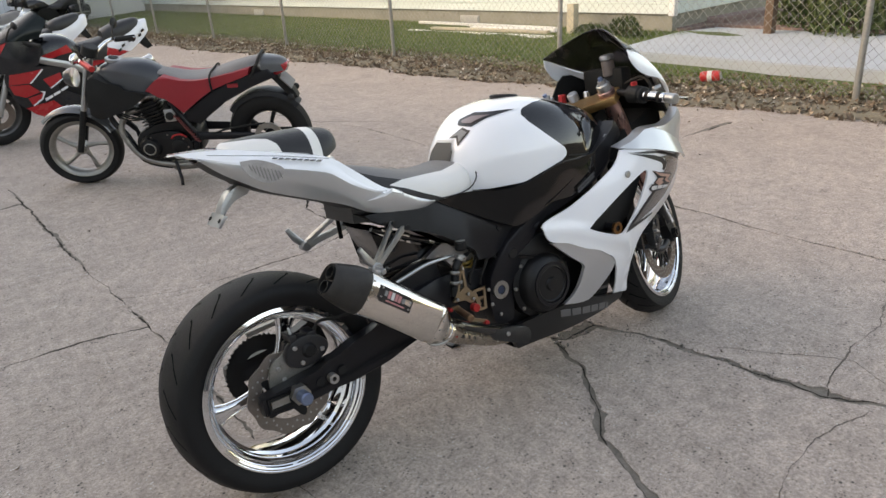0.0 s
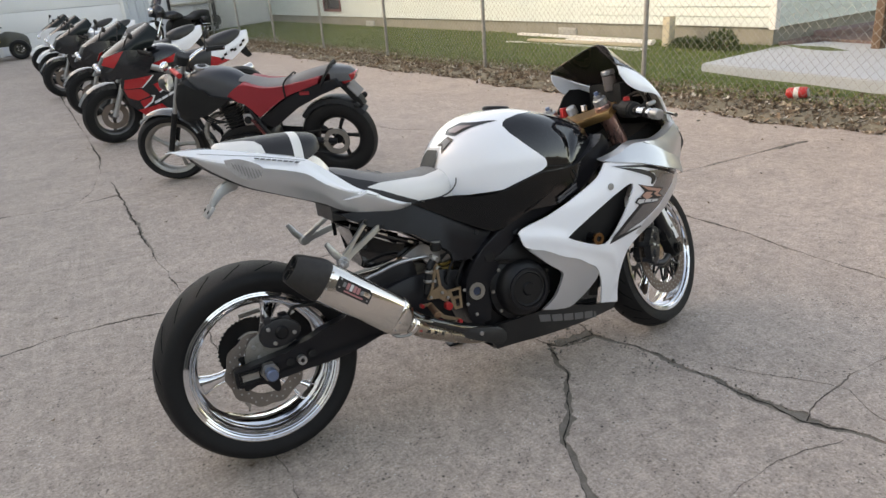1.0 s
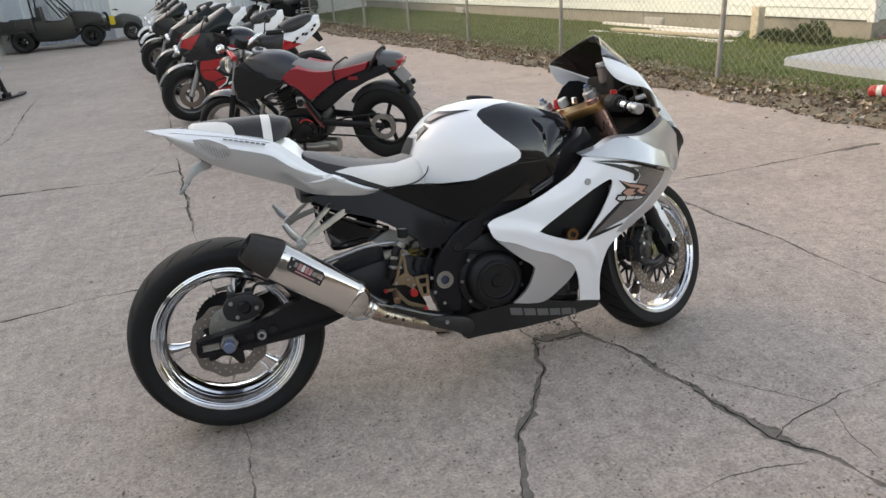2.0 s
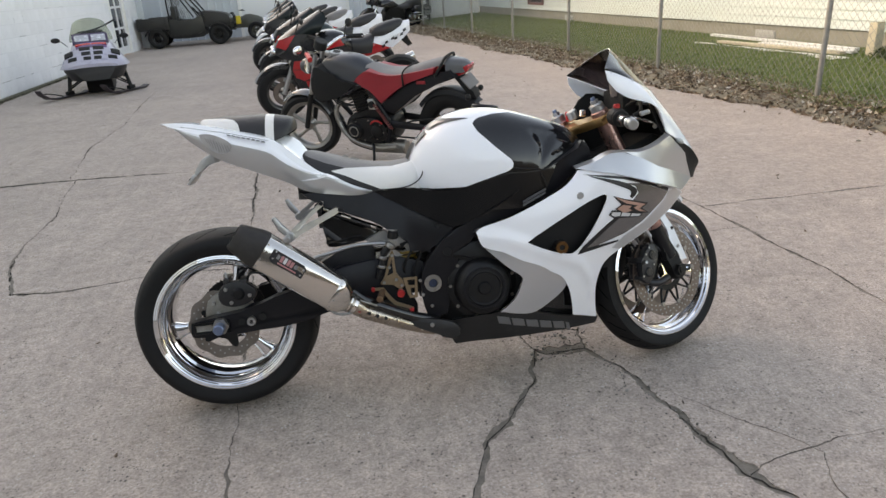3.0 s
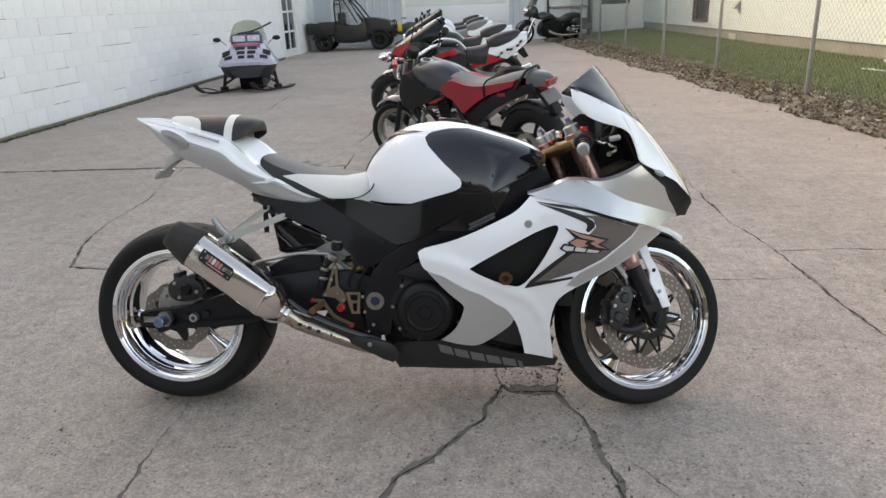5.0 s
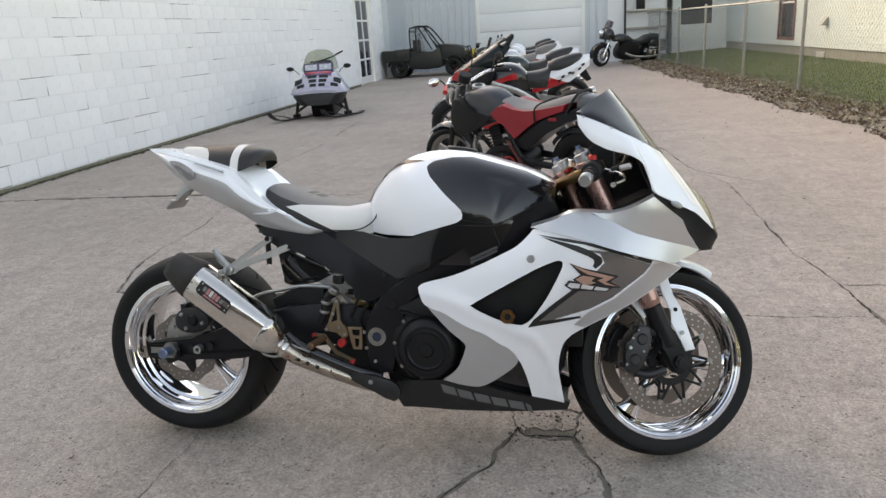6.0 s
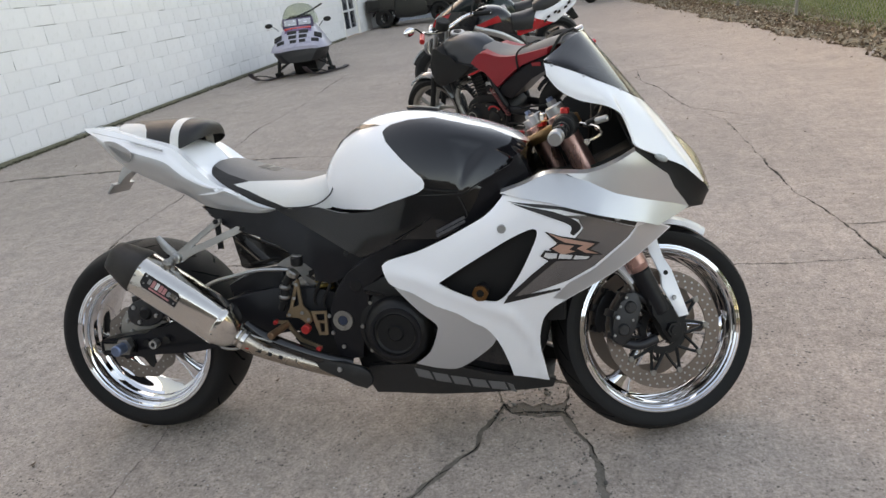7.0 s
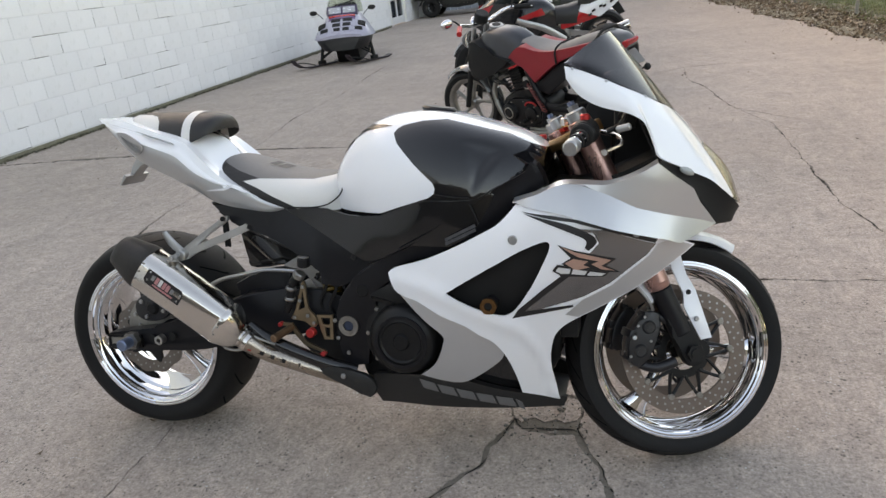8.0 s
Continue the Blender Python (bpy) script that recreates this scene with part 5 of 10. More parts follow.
# ---- fairing panels
SIDE = surface([(1.159, -.240, .703), (1.199, -.275, .675), (.838, -.212, .534), (.992, -.251, .490), (1.235, -.275, .614), (1.157, -.272, .620), (1.252, -.281, .607),
                (.905, -.209, .259), (1.466, -.213, .589), (1.589, -.103, .622), (1.462, -.213, .773), (1.321, -.170, .339), (1.238, -.120, .158), (.733, -.125, .134), (1.30, -.25, .75)])
WINDOW = rounded([(0.987, 0.491), (1.047, 0.527), (1.117, 0.567), (1.171, 0.597), (1.216, 0.616), (1.234, 0.617), (1.236, 0.602), (1.220, 0.566), (1.191, 0.512), (1.156, 0.462), (1.135, 0.444), (1.115, 0.441), (1.069, 0.453), (1.016, 0.475)], (0,), 3)
WHITE_SIDE = rounded([(0.835, 0.532), (0.855, 0.546), (0.933, 0.568), (1.007, 0.598), (1.078, 0.632), (1.118, 0.654), (1.145, 0.679), (1.160, 0.697), (1.224, 0.694), (1.272, 0.684), (1.331, 0.667), (1.412, 0.640), (1.495, 0.610),
                      (1.545, 0.581), (1.483, 0.540), (1.410, 0.494), (1.336, 0.454), (1.285, 0.427), (1.252, 0.405), (1.231, 0.374), (1.219, 0.308), (1.226, 0.236), (1.232, 0.190),
                      (1.144, 0.216), (1.136, 0.265), (1.120, 0.322), (1.094, 0.366), (1.062, 0.386), (1.024, 0.412), (0.969, 0.433), (0.912, 0.464), (0.873, 0.475), (0.848, 0.491)], (0, 7, 12, 13, 22, 23), 3)
SILVER_LOW = rounded([(0.862, 0.475), (0.912, 0.464), (0.969, 0.433), (1.024, 0.412), (1.062, 0.386), (1.094, 0.366), (1.114, 0.338), (1.100, 0.312), (1.045, 0.270), (1.000, 0.248), (0.947, 0.253), (0.896, 0.265), (0.940, 0.302), (0.966, 0.359), (0.964, 0.382), (0.923, 0.415)], (0, 6, 10, 11), 3)
UPPER_TOP = [(1.154, 0.703), (1.210, 0.720), (1.260, 0.740), (1.308, 0.740), (1.355, 0.736), (1.390, 0.743), (1.430, 0.758), (1.465, 0.776)]
BELLY = rounded([(0.748, 0.240), (0.895, 0.261), (0.991, 0.255), (1.097, 0.219), (1.190, 0.198), (1.232, 0.190), (1.247, 0.183), (1.238, 0.158), (1.103, 0.160), (0.990, 0.162), (0.833, 0.158), (0.754, 0.150), (0.737, 0.191)], (0, 5, 6, 7, 11), 3)
SCOOP = [(1.130, 0.335), (1.150, 0.265), (1.155, 0.206), (1.110, 0.200), (1.043, 0.215), (0.980, 0.245), (1.045, 0.295)]
STRIPE = [(1.173, 0.684), (1.248, 0.675), (1.319, 0.661), (1.400, 0.633), (1.465, 0.611), (1.459, 0.602), (1.400, 0.624), (1.342, 0.644), (1.290, 0.660), (1.240, 0.668)]
HOOK = rounded([(1.181, 0.680), (1.277, 0.656), (1.328, 0.631), (1.337, 0.613), (1.320, 0.597), (1.312, 0.603), (1.315, 0.620), (1.282, 0.638)], (0, 4, 5), 3)
GREY = [(1.290, 0.647), (1.357, 0.640), (1.400, 0.623), (1.461, 0.600), (1.442, 0.578), (1.401, 0.547), (1.362, 0.516), (1.302, 0.485), (1.207, 0.456), (1.164, 0.447), (1.277, 0.546), (1.322, 0.590), (1.342, 0.612), (1.332, 0.634)]
SLASH = [(1.143, 0.434), (1.158, 0.456), (1.217, 0.507), (1.277, 0.554), (1.290, 0.549), (1.235, 0.505), (1.172, 0.452), (1.281, 0.466), (1.281, 0.460)]
# silver laid over the white panel where its inward-turned front edge is in shade
SHADED_EDGE = [(1.465, 0.600), (1.495, 0.604), (1.540, 0.581), (1.483, 0.542), (1.410, 0.496), (1.336, 0.456), (1.290, 0.432), (1.262, 0.440), (1.302, 0.478), (1.366, 0.511), (1.405, 0.543), (1.445, 0.574)]
LOGO_BACK = [(1.255, 0.612), (1.293, 0.598), (1.319, 0.592), (1.378, 0.575), (1.356, 0.561), (1.385, 0.542), (1.338, 0.548), (1.318, 0.555), (1.292, 0.548), (1.262, 0.569), (1.282, 0.582)]
LOGO = [(1.263, 0.608), (1.293, 0.595), (1.367, 0.573), (1.345, 0.561), (1.374, 0.547), (1.345, 0.553), (1.325, 0.566), (1.341, 0.572), (1.300, 0.583), (1.283, 0.593)]
LOGO_LOW = [(1.269, 0.570), (1.288, 0.580), (1.319, 0.573), (1.308, 0.565), (1.321, 0.559), (1.292, 0.553)]
SUBLOGO_BACK = [(1.241, 0.553), (1.252, 0.567), (1.292, 0.561), (1.362, 0.544), (1.350, 0.534), (1.259, 0.540)]
SUBLOGO = [[(1.249, 0.552), (1.254, 0.561), (1.281, 0.557), (1.278, 0.546), (1.260, 0.546)], [(1.286, 0.556), (1.316, 0.550), (1.310, 0.541), (1.282, 0.545)], [(1.321, 0.549), (1.354, 0.542), (1.346, 0.537), (1.315, 0.540)]]
LOW_EDGE = [(1.185, 0.695), (1.272, 0.677), (1.331, 0.659), (1.412, 0.633), (1.480, 0.612), (1.512, 0.598), (1.560, 0.612), (1.593, 0.622)]
CREASE = [(1.300, 0.7395), (1.333, 0.727), (1.363, 0.715), (1.420, 0.684), (1.470, 0.667), (1.520, 0.650), (1.560, 0.636), (1.592, 0.6225)]
UPPER_A = UPPER_TOP[3:] + [(1.500, 0.745), (1.540, 0.712), (1.556, 0.677), (1.576, 0.648)] + CREASE[:0:-1]
UPPER_B = UPPER_TOP[:3] + CREASE + LOW_EDGE[:-1][::-1]


def UPPER_SKIN(x, z):
    """The side's sheet, kicked out below the crease and leaning out a little above it."""
    zc = np.interp(x, [p[0] for p in CREASE], [p[1] for p in CREASE])
    fade = max(0.0, min(1.0, (x - 1.24) / 0.14))
    return SIDE(x, z) + 0.004 - fade * ((0.40 + 0.12 * max(0.0, min(1.0, (x - 1.44) / 0.10))) * (zc - z) if z < zc else 0.16 * min(0.07, z - zc))


WHITE_SKIN = ridged(SIDE, [(0.83, 0.520), (0.93, 0.500), (1.00, 0.474), (1.08, 0.438), (1.16, 0.40), (1.20, 0.33), (1.22, 0.20)], 0.007, 0.035)


def grow(o, d):
    c = Vector((sum(p[0] for p in o) / len(o), sum(p[1] for p in o) / len(o)))
    return [tuple(Vector(p) + (Vector(p) - c).normalized() * d) for p in o]


for side in (-1, 1):
    bm = B()
    sheet(bm, WHITE_SIDE, WHITE_SKIN, 0.012, 0.006, holes=(WINDOW,), side=side)
    panel = part("side_fairing", bm, PEARL, bike, "glossy white side fairing with a dark air opening")
    bm = B()
    sheet(bm, UPPER_A, UPPER_SKIN, 0.014, 0.012, lift=0.010, side=side)
    upper = part("upper_fairing", bm, SILVER, bike, "silver upper fairing panel")
    bm = B()
    sheet(bm, UPPER_B, UPPER_SKIN, 0.012, 0.008, lift=0.010, side=side)
    part("fairing_ridge", bm, SILVER, upper)
    bm = B()
    rim = [(x, side * (0.010 - UPPER_SKIN(x, z)), z) for x, z in UPPER_TOP]
    band(bm, rim, [(x, y - side * 0.034, z + 0.006) for x, y, z in rim], 24, 2, 0.0)
    thicken(bm, 0.003)
    part("flange", bm, SILVER, upper)
    bm = B()
    sheet(bm, SILVER_LOW, SIDE, 0.02, 0.012, lift=-0.006, side=side)
    part("lower_fairing", bm, SILVER, bike, "silver lower fairing panel")
    bm = B()
    sheet(bm, BELLY, SIDE, 0.025, 0.02, lift=-0.012, side=side)
    belly = part("belly_panel", bm, BELLY_BLACK, bike, "satin black belly panel with a grey maker's mark")
    bm = B()
    sheet(bm, SCOOP, SIDE, 0.03, 0.004, lift=-0.035, side=side)
    part("duct", bm, GLOSS_BLACK, bike)
    bm = B()
    sheet(bm, grow(WINDOW, 0.012), SIDE, 0.03, 0.004, lift=-0.035, side=side)
    part("air_screen", bm, MATT_BLACK, bike)
    for name, o, m_, lift in (("shaded_edge", SHADED_EDGE, SILVER, 0.0010), ("stripe", STRIPE, BADGE, 0.0015), ("stripe", HOOK, BADGE, 0.0015), ("graphic", GREY, GREY_GRAPHIC, 0.0012), ("stripe", SLASH, BADGE, 0.0020),
                              ("emblem", LOGO_BACK, BADGE, 0.0024), ("emblem", LOGO, LOGO_COPPER, 0.0036), ("emblem", LOGO_LOW, LOGO_COPPER, 0.0036), ("emblem", SUBLOGO_BACK, BADGE, 0.0030), *(("mark_block", q, PALE_MARK, 0.0042) for q in SUBLOGO)):
        bm = B()
        sheet(bm, o, SIDE, 0.015, 0.001, lift=lift, side=side)
        part(name, bm, m_, panel)
    # the maker's mark as six plain blocks
    for k in range(6):
        x0, z0 = 0.888 + 0.0475 * k, 0.2335 - 0.0119 * k
        wdt = 0.040 if k < 5 else 0.014
        bm = B()
        o = [(x0 - 0.003, z0 + 0.015), (x0 + wdt - 0.003, z0 + 0.006), (x0 + wdt + 0.004, z0 - 0.022), (x0 + 0.004, z0 - 0.013)]
        sheet(bm, o, SIDE, 0.02, 0.001, lift=-0.0105, side=side)
        part("mark_block", bm, MARK_GREY, belly)
    # fairing screw and crash slider
    bm = B()
    y = SIDE(1.155, 0.622)
    cyl(bm, (1.155, side * -(y + 0.002), 0.622), (1.155, side * -(y - 0.004), 0.622), 0.011, seg=16, bevel=0.002)
    part("fairing_screw", bm, ALLOY, panel)
    bm = B()
    cyl(bm, (1.420, side * -(SIDE(1.42, 0.628) + 0.002), 0.628), (1.420, side * -(SIDE(1.42, 0.628) - 0.014), 0.628), 0.007, seg=12, bevel=0.002)
    part("fairing_screw", bm, ALLOY, panel)
    bm = B()
    cyl(bm, (1.091, side * 0.16, 0.466), (1.091, side * 0.262, 0.466), 0.015, 0.0165, 24, 0.003)
    slider = part("crash_slider", bm, SATIN_BLACK, bike, "black crash slider with a copper-gold end ring")
    bm = B()
    ring_disc(bm, 0.0095, 0.0190, side * 0.265, 0.005, (1.091, 0, 0.466), wave=6)
    part("slider_ring", bm, mat("copper_anodised", (0.19, 0.095, 0.04), 0.3, metal=0.9, var=0.2, scale=40), slider)
    bm = B()
    cyl(bm, (1.091, side * 0.261, 0.466), (1.091, side * 0.265, 0.466), 0.010, seg=6)
    part("slider_bolt", bm, MATT_BLACK, slider)
# floor of the belly
bm = B()
band(bm, [(0.75, -0.110, 0.150), (1.0, -0.128, 0.160), (1.236, -0.10, 0.160)], [(0.75, 0.110, 0.150), (1.0, 0.128, 0.160), (1.236, 0.10, 0.160)], 10, 2)
part("belly_floor", bm, BELLY_BLACK, bike)

# ---- nose, headlamp and screen


def flip(c):
    return [(x, -y, z) for x, y, z in c]


NOSE = [((1.506, 0, 0.878), (1.568, 0, 0.800)), ((1.502, -0.040, 0.879), (1.572, -0.045, 0.785)), ((1.496, -0.072, 0.882), (1.602, -0.072, 0.735)), ((1.488, -0.092, 0.888), (1.630, -0.085, 0.678)),
        ((1.478, -0.108, 0.893), (1.605, -0.115, 0.700)), ((1.467, -0.124, 0.899), (1.579, -0.133, 0.724)), ((1.452, -0.142, 0.908), (1.547, -0.152, 0.742)), ((1.437, -0.158, 0.916), (1.512, -0.176, 0.761)),
        ((1.420, -0.172, 0.925), (1.470, -0.202, 0.785)), ((1.405, -0.183, 0.932), (1.459, -0.208, 0.820)), ((1.388, -0.191, 0.940), (1.442, -0.211, 0.856)), ((1.364, -0.200, 0.952), (1.409, -0.213, 0.880)),
        ((1.334, -0.206, 0.966), (1.347, -0.214, 0.899)), ((1.303, -0.209, 0.979), (1.303, -0.214, 0.926)), ((1.273, -0.210, 0.989), (1.276, -0.212, 0.962))]
LAMP = [((1.568, 0, 0.800), (1.572, -0.045, 0.785)), ((1.624, 0, 0.738), (1.603, -0.071, 0.735)), ((1.656, 0, 0.650), (1.632, -0.083, 0.672))]
INTAKE = [((1.475, -0.195, 0.785), (1.470, -0.200, 0.772)), ((1.510, -0.172, 0.761), (1.500, -0.178, 0.742)), ((1.547, -0.150, 0.742), (1.538, -0.155, 0.710)), ((1.579, -0.133, 0.724), (1.560, -0.137, 0.675)),
          ((1.605, -0.115, 0.700), (1.580, -0.120, 0.645)), ((1.632, -0.085, 0.672), (1.598, -0.100, 0.622)), ((1.648, -0.040, 0.650), (1.630, -0.050, 0.615)), ((1.652, 0, 0.642), (1.636, 0, 0.612))]


def mirrored(pairs):
    return [tuple((x, -0.84 * y, z) for x, y, z in pr) for pr in pairs]


bm = B()
for fl in (list, mirrored):
    pair_band(bm, fl(NOSE), 8, 0.007)
thicken(bm, 0.004)
nose = part("nose_fairing", bm, PEARL, bike, "glossy white nose fairing", 50)
bm = B()
for fl in (list, mirrored):
    pair_band(bm, fl(LAMP), 6, 0.010)
thicken(bm, 0.004)
lamp = part("headlamp", bm, LENS, bike, "yellowed clear headlamp lens")
bm = B()
cyl(bm, (1.53, 0, 0.735), (1.562, 0, 0.722), 0.022, 0.038, 24)
part("reflector", bm, CHROME, lamp)
bm = B()
for fl in (list, mirrored):
    pair_band(bm, [(tuple(Vector(p) - Vector((0.035, 0, 0.01))), tuple(Vector(q) - Vector((0.035, 0, 0.01)))) for p, q in fl(LAMP)], 3, 0.0)
thicken(bm, 0.003)
part("lamp_bowl", bm, POLISHED, lamp)
for fl in (list, mirrored):
    bm = B()
    pair_band(bm, fl(INTAKE), 6, -0.010)
    thicken(bm, 0.005)
    part("air_intake", bm, MATT_BLACK, bike, "black ram-air intake beside the lamp")
    bm = B()
    c = (1.526, -0.171, 0.750) if fl is list else (1.500, 0.125, 0.752)
    bmesh.ops.create_uvsphere(bm, u_segments=16, v_segments=10, radius=1.0, matrix=Matrix.LocRotScale(c, Euler((0, 0.45, 0.35 if c[1] < 0 else -0.35)), (0.018, 0.007, 0.008)))
    part("indicator", bm, mat("pale_lens", (0.36, 0.38, 0.36), 0.10, var=0.2, scale=60, coat=1.0), bike, "small clear indicator lens")
# nose chin closing under the lamp
bm = B()
for fl in (lambda c: c, flip):
    band(bm, fl([(1.596, -0.104, 0.622), (1.632, -0.05, 0.617), (1.636, 0, 0.615)]), fl([(1.50, -0.15, 0.60), (1.53, -0.06, 0.60), (1.54, 0, 0.60)]), 10, 2)
part("chin", bm, MATT_BLACK, bike)
bm = B()
TOP = [(1.362, 0, 1.067), (1.347, -0.060, 1.057), (1.308, -0.140, 1.027), (1.271, -0.205, 0.995)]
for fl in (lambda c: c, lambda c: [(x, -0.84 * y, z) for x, y, z in c]):
    band(bm, fl(TOP), fl([(1.506, 0, 0.880), (1.496, -0.070, 0.884), (1.452, -0.139, 0.910), (1.364, -0.197, 0.954), (1.273, -0.207, 0.991)]), 24, 8, 0.006)
thicken(bm, 0.003)
screen_ob = part("windscreen", bm, SCREEN, bike, "dark smoked windscreen")
for x, y, z in ((1.44, -0.156, 0.914), (1.36, -0.203, 0.952), (1.29, -0.212, 0.982)):
    part("screen_bolt", bolt(B(), (x, y, z), (0.3, -0.9, 0.3), 0.0036, 0.002), ALLOY, screen_ob)

# ---- tank and seat
STATIONS = [(0.646, 0.735, 0.080, 0.075), (0.660, 0.775, 0.102, 0.095), (0.690, 0.822, 0.130, 0.108), (0.735, 0.866, 0.158, 0.135), (0.79, 0.897, 0.186, 0.168), (0.85, 0.910, 0.204, 0.190),
            (0.92, 0.911, 0.216, 0.206), (0.985, 0.899, 0.222, 0.214), (1.06, 0.876, 0.216, 0.212), (1.12, 0.855, 0.200, 0.200), (1.17, 0.834, 0.178, 0.180), (1.21, 0.805, 0.150, 0.155)]


def dome(stations, floor, power=3.6, n=28, keel=0.16, fine=48):
    """A skin over cross-sections of (x, top, half-width, half-width low down)."""
    xs = np.array([s[0] for s in stations])
    dense = np.linspace(xs[0], xs[-1], fine)
    cols = [resample([(s[0], 0, s[k]) for s in stations], 200) for k in (1, 2, 3)]
    bm = B()
    rings = []
    for x in dense:
        zt, w, wl = (np.interp(x, [p.x for p in c], [p.z for p in c]) for c in cols)
        ring = []
        for i in range(n + 1):
            t = math.pi * i / n
            c, s = math.cos(t), math.sin(t)
            u = abs(s) ** (2 / power)
            z = floor + (zt - floor) * u
            ww = wl + (w - wl) * min(1.0, max(0.0, (z - floor) / keel))
            ring.append(bm.verts.new((x, math.copysign(abs(c) ** (2 / power), -c) * ww, z)))
        rings.append(ring)
    for a, b in zip(rings, rings[1:]):
        for k in range(n):
            bm.faces.new((a[k], a[k + 1], b[k + 1], b[k]))
    bm.faces.new(rings[0])
    bm.faces.new(rings[-1][::-1])
    return bm


TANK_BLACK = [(0.858, 0.864), (0.866, 0.874), (0.880, 0.881), (0.927, 0.889), (0.982, 0.889), (1.048, 0.870), (1.127, 0.847), (1.21, 0.805), (1.30, 0.70), (1.30, 0.50), (0.60, 0.50), (0.60, 0.69), (0.659, 0.687), (0.672, 0.679), (0.723, 0.673), (0.817, 0.674), (0.866, 0.689), (0.948, 0.712), (0.964, 0.722), (0.967, 0.734), (0.962, 0.747), (0.913, 0.793), (0.869, 0.840)]
bm = dome(STATIONS, 0.595, 3.4, 64, 0.16, 110)
cut_along(bm, TANK_BLACK)
dark = split_off(bm, lambda c: inside((c.x, c.z), TANK_BLACK))
HOLLOW = [(1.010, 0.833), (1.030, 0.805), (1.043, 0.765), (1.046, 0.715), (1.062, 0.722), (1.100, 0.765), (1.138, 0.813), (1.085, 0.838), (1.040, 0.846)]


def edge_distance(p, poly):
    best = 9.0
    for a, b in zip(poly, poly[1:] + poly[:1]):
        dx, dz = b[0] - a[0], b[1] - a[1]
        k = max(0.0, min(1.0, ((p[0] - a[0]) * dx + (p[1] - a[1]) * dz) / (dx * dx + dz * dz)))
        best = min(best, math.hypot(p[0] - a[0] - k * dx, p[1] - a[1] - k * dz))
    return best


for v in dark.verts:
    p = (v.co.x, v.co.z)
    if inside(p, HOLLOW):
        k = min(1.0, edge_distance(p, HOLLOW) / 0.034)
        v.co.y -= math.copysign(0.011 * k * k * (3 - 2 * k), v.co.y)
tank = part("fuel_tank", bm, PEARL, bike, "white fuel tank with gloss black side panels", 35)
part("tank_panel", dark, GLOSS_BLACK, tank, "gloss black tank panel", 35)
TANK_LOW = rounded([(0.535, 0.682), (0.600, 0.684), (0.660, 0.684), (0.723, 0.669), (0.817, 0.670), (0.880, 0.690), (0.948, 0.706), (1.061, 0.706), (1.145, 0.750), (1.100, 0.722), (0.981, 0.650), (0.891, 0.598), (0.800, 0.558), (0.765, 0.552), (0.720, 0.574), (0.614, 0.634)], (0, 8, 12, 13), 2)
LOW_SKIN = surface([(0.535, -0.136, 0.682), (0.60, -0.140, 0.678), (0.614, -0.142, 0.634), (0.68, -0.156, 0.650), (0.72, -0.166, 0.672), (0.765, -0.180, 0.552), (0.80, -0.190, 0.66), (0.85, -0.202, 0.60), (0.95, -0.218, 0.69), (0.96, -0.216, 0.65), (1.06, -0.219, 0.706), (1.14, -0.205, 0.75)])
for side in (-1, 1):
    bm = B()
    sheet(bm, TANK_LOW, LOW_SKIN, 0.02, 0.006, lift=0.004, side=side)
    part("tank_panel", bm, GLOSS_BLACK, tank, "gloss black lower tank panel", 35)
for side in (-1, 1):
    bm = B()
    tube(bm, [(0.966, side * 0.2245, 0.722), (1.006, side * 0.2255, 0.715), (1.049, side * 0.2235, 0.711)], 0.0016, 6, 3)
    part("panel_seam", bm, MATT_BLACK, tank)
bm = B()
cyl(bm, (0.93, 0, 0.905), (0.932, 0, 0.917), 0.045, seg=32, bevel=0.004)
part("filler_cap", bm, SATIN_BLACK, tank)


def on_tank(outline, lift=0.0015):
    """Lays an outline in y and z on the rear face of the tank."""
    from mathutils.bvhtree import BVHTree
    me = tank.data
    tree = BVHTree.FromPolygons([v.co for v in me.vertices], [p.vertices for p in me.polygons])
    bm = B()
    dense = []
    for a, b in zip(outline, outline[1:] + outline[:1]):
        dense += [(a[0] + (b[0] - a[0]) * i / 5, a[1] + (b[1] - a[1]) * i / 5) for i in range(5)]
    vs = []
    for y, z in dense:
        hit, normal, *_ = tree.ray_cast(Vector((0.4, y, z)), Vector((1, 0, 0)))
        if hit:
            vs.append(bm.verts.new(hit + Vector((-lift, 0, lift))))
    f = bm.faces.new(vs)
    bmesh.ops.triangulate(bm, faces=[f])
    return bm


for shape, m_, lift in (([(-0.066, 0.756), (-0.064, 0.790), (-0.044, 0.822), (0.044, 0.822), (0.064, 0.790), (0.066, 0.756)], PALE_MARK, 0.0012), ([(-0.058, 0.758), (-0.056, 0.787), (-0.038, 0.814), (0.038, 0.814), (0.056, 0.787), (0.058, 0.758)], BADGE, 0.0022),
                        ([(-0.018, 0.826), (-0.055, 0.852), (-0.090, 0.842), (-0.070, 0.803), (-0.050, 0.826)], BADGE, 0.0015), ([(-0.028, 0.829), (-0.056, 0.847), (-0.082, 0.838), (-0.070, 0.814), (-0.054, 0.832)], LOGO_GREY, 0.0025),
                        ([(-0.011, 0.872), (-0.055, 0.888), (-0.150, 0.882), (-0.113, 0.870), (-0.086, 0.852), (-0.025, 0.858)], BADGE, 0.0015), ([(-0.030, 0.869), (-0.060, 0.879), (-0.112, 0.877), (-0.090, 0.868), (-0.078, 0.860), (-0.040, 0.863)], TANK_MARK, 0.0025)):
    part("tank_pad", on_tank(shape, lift), m_, tank)

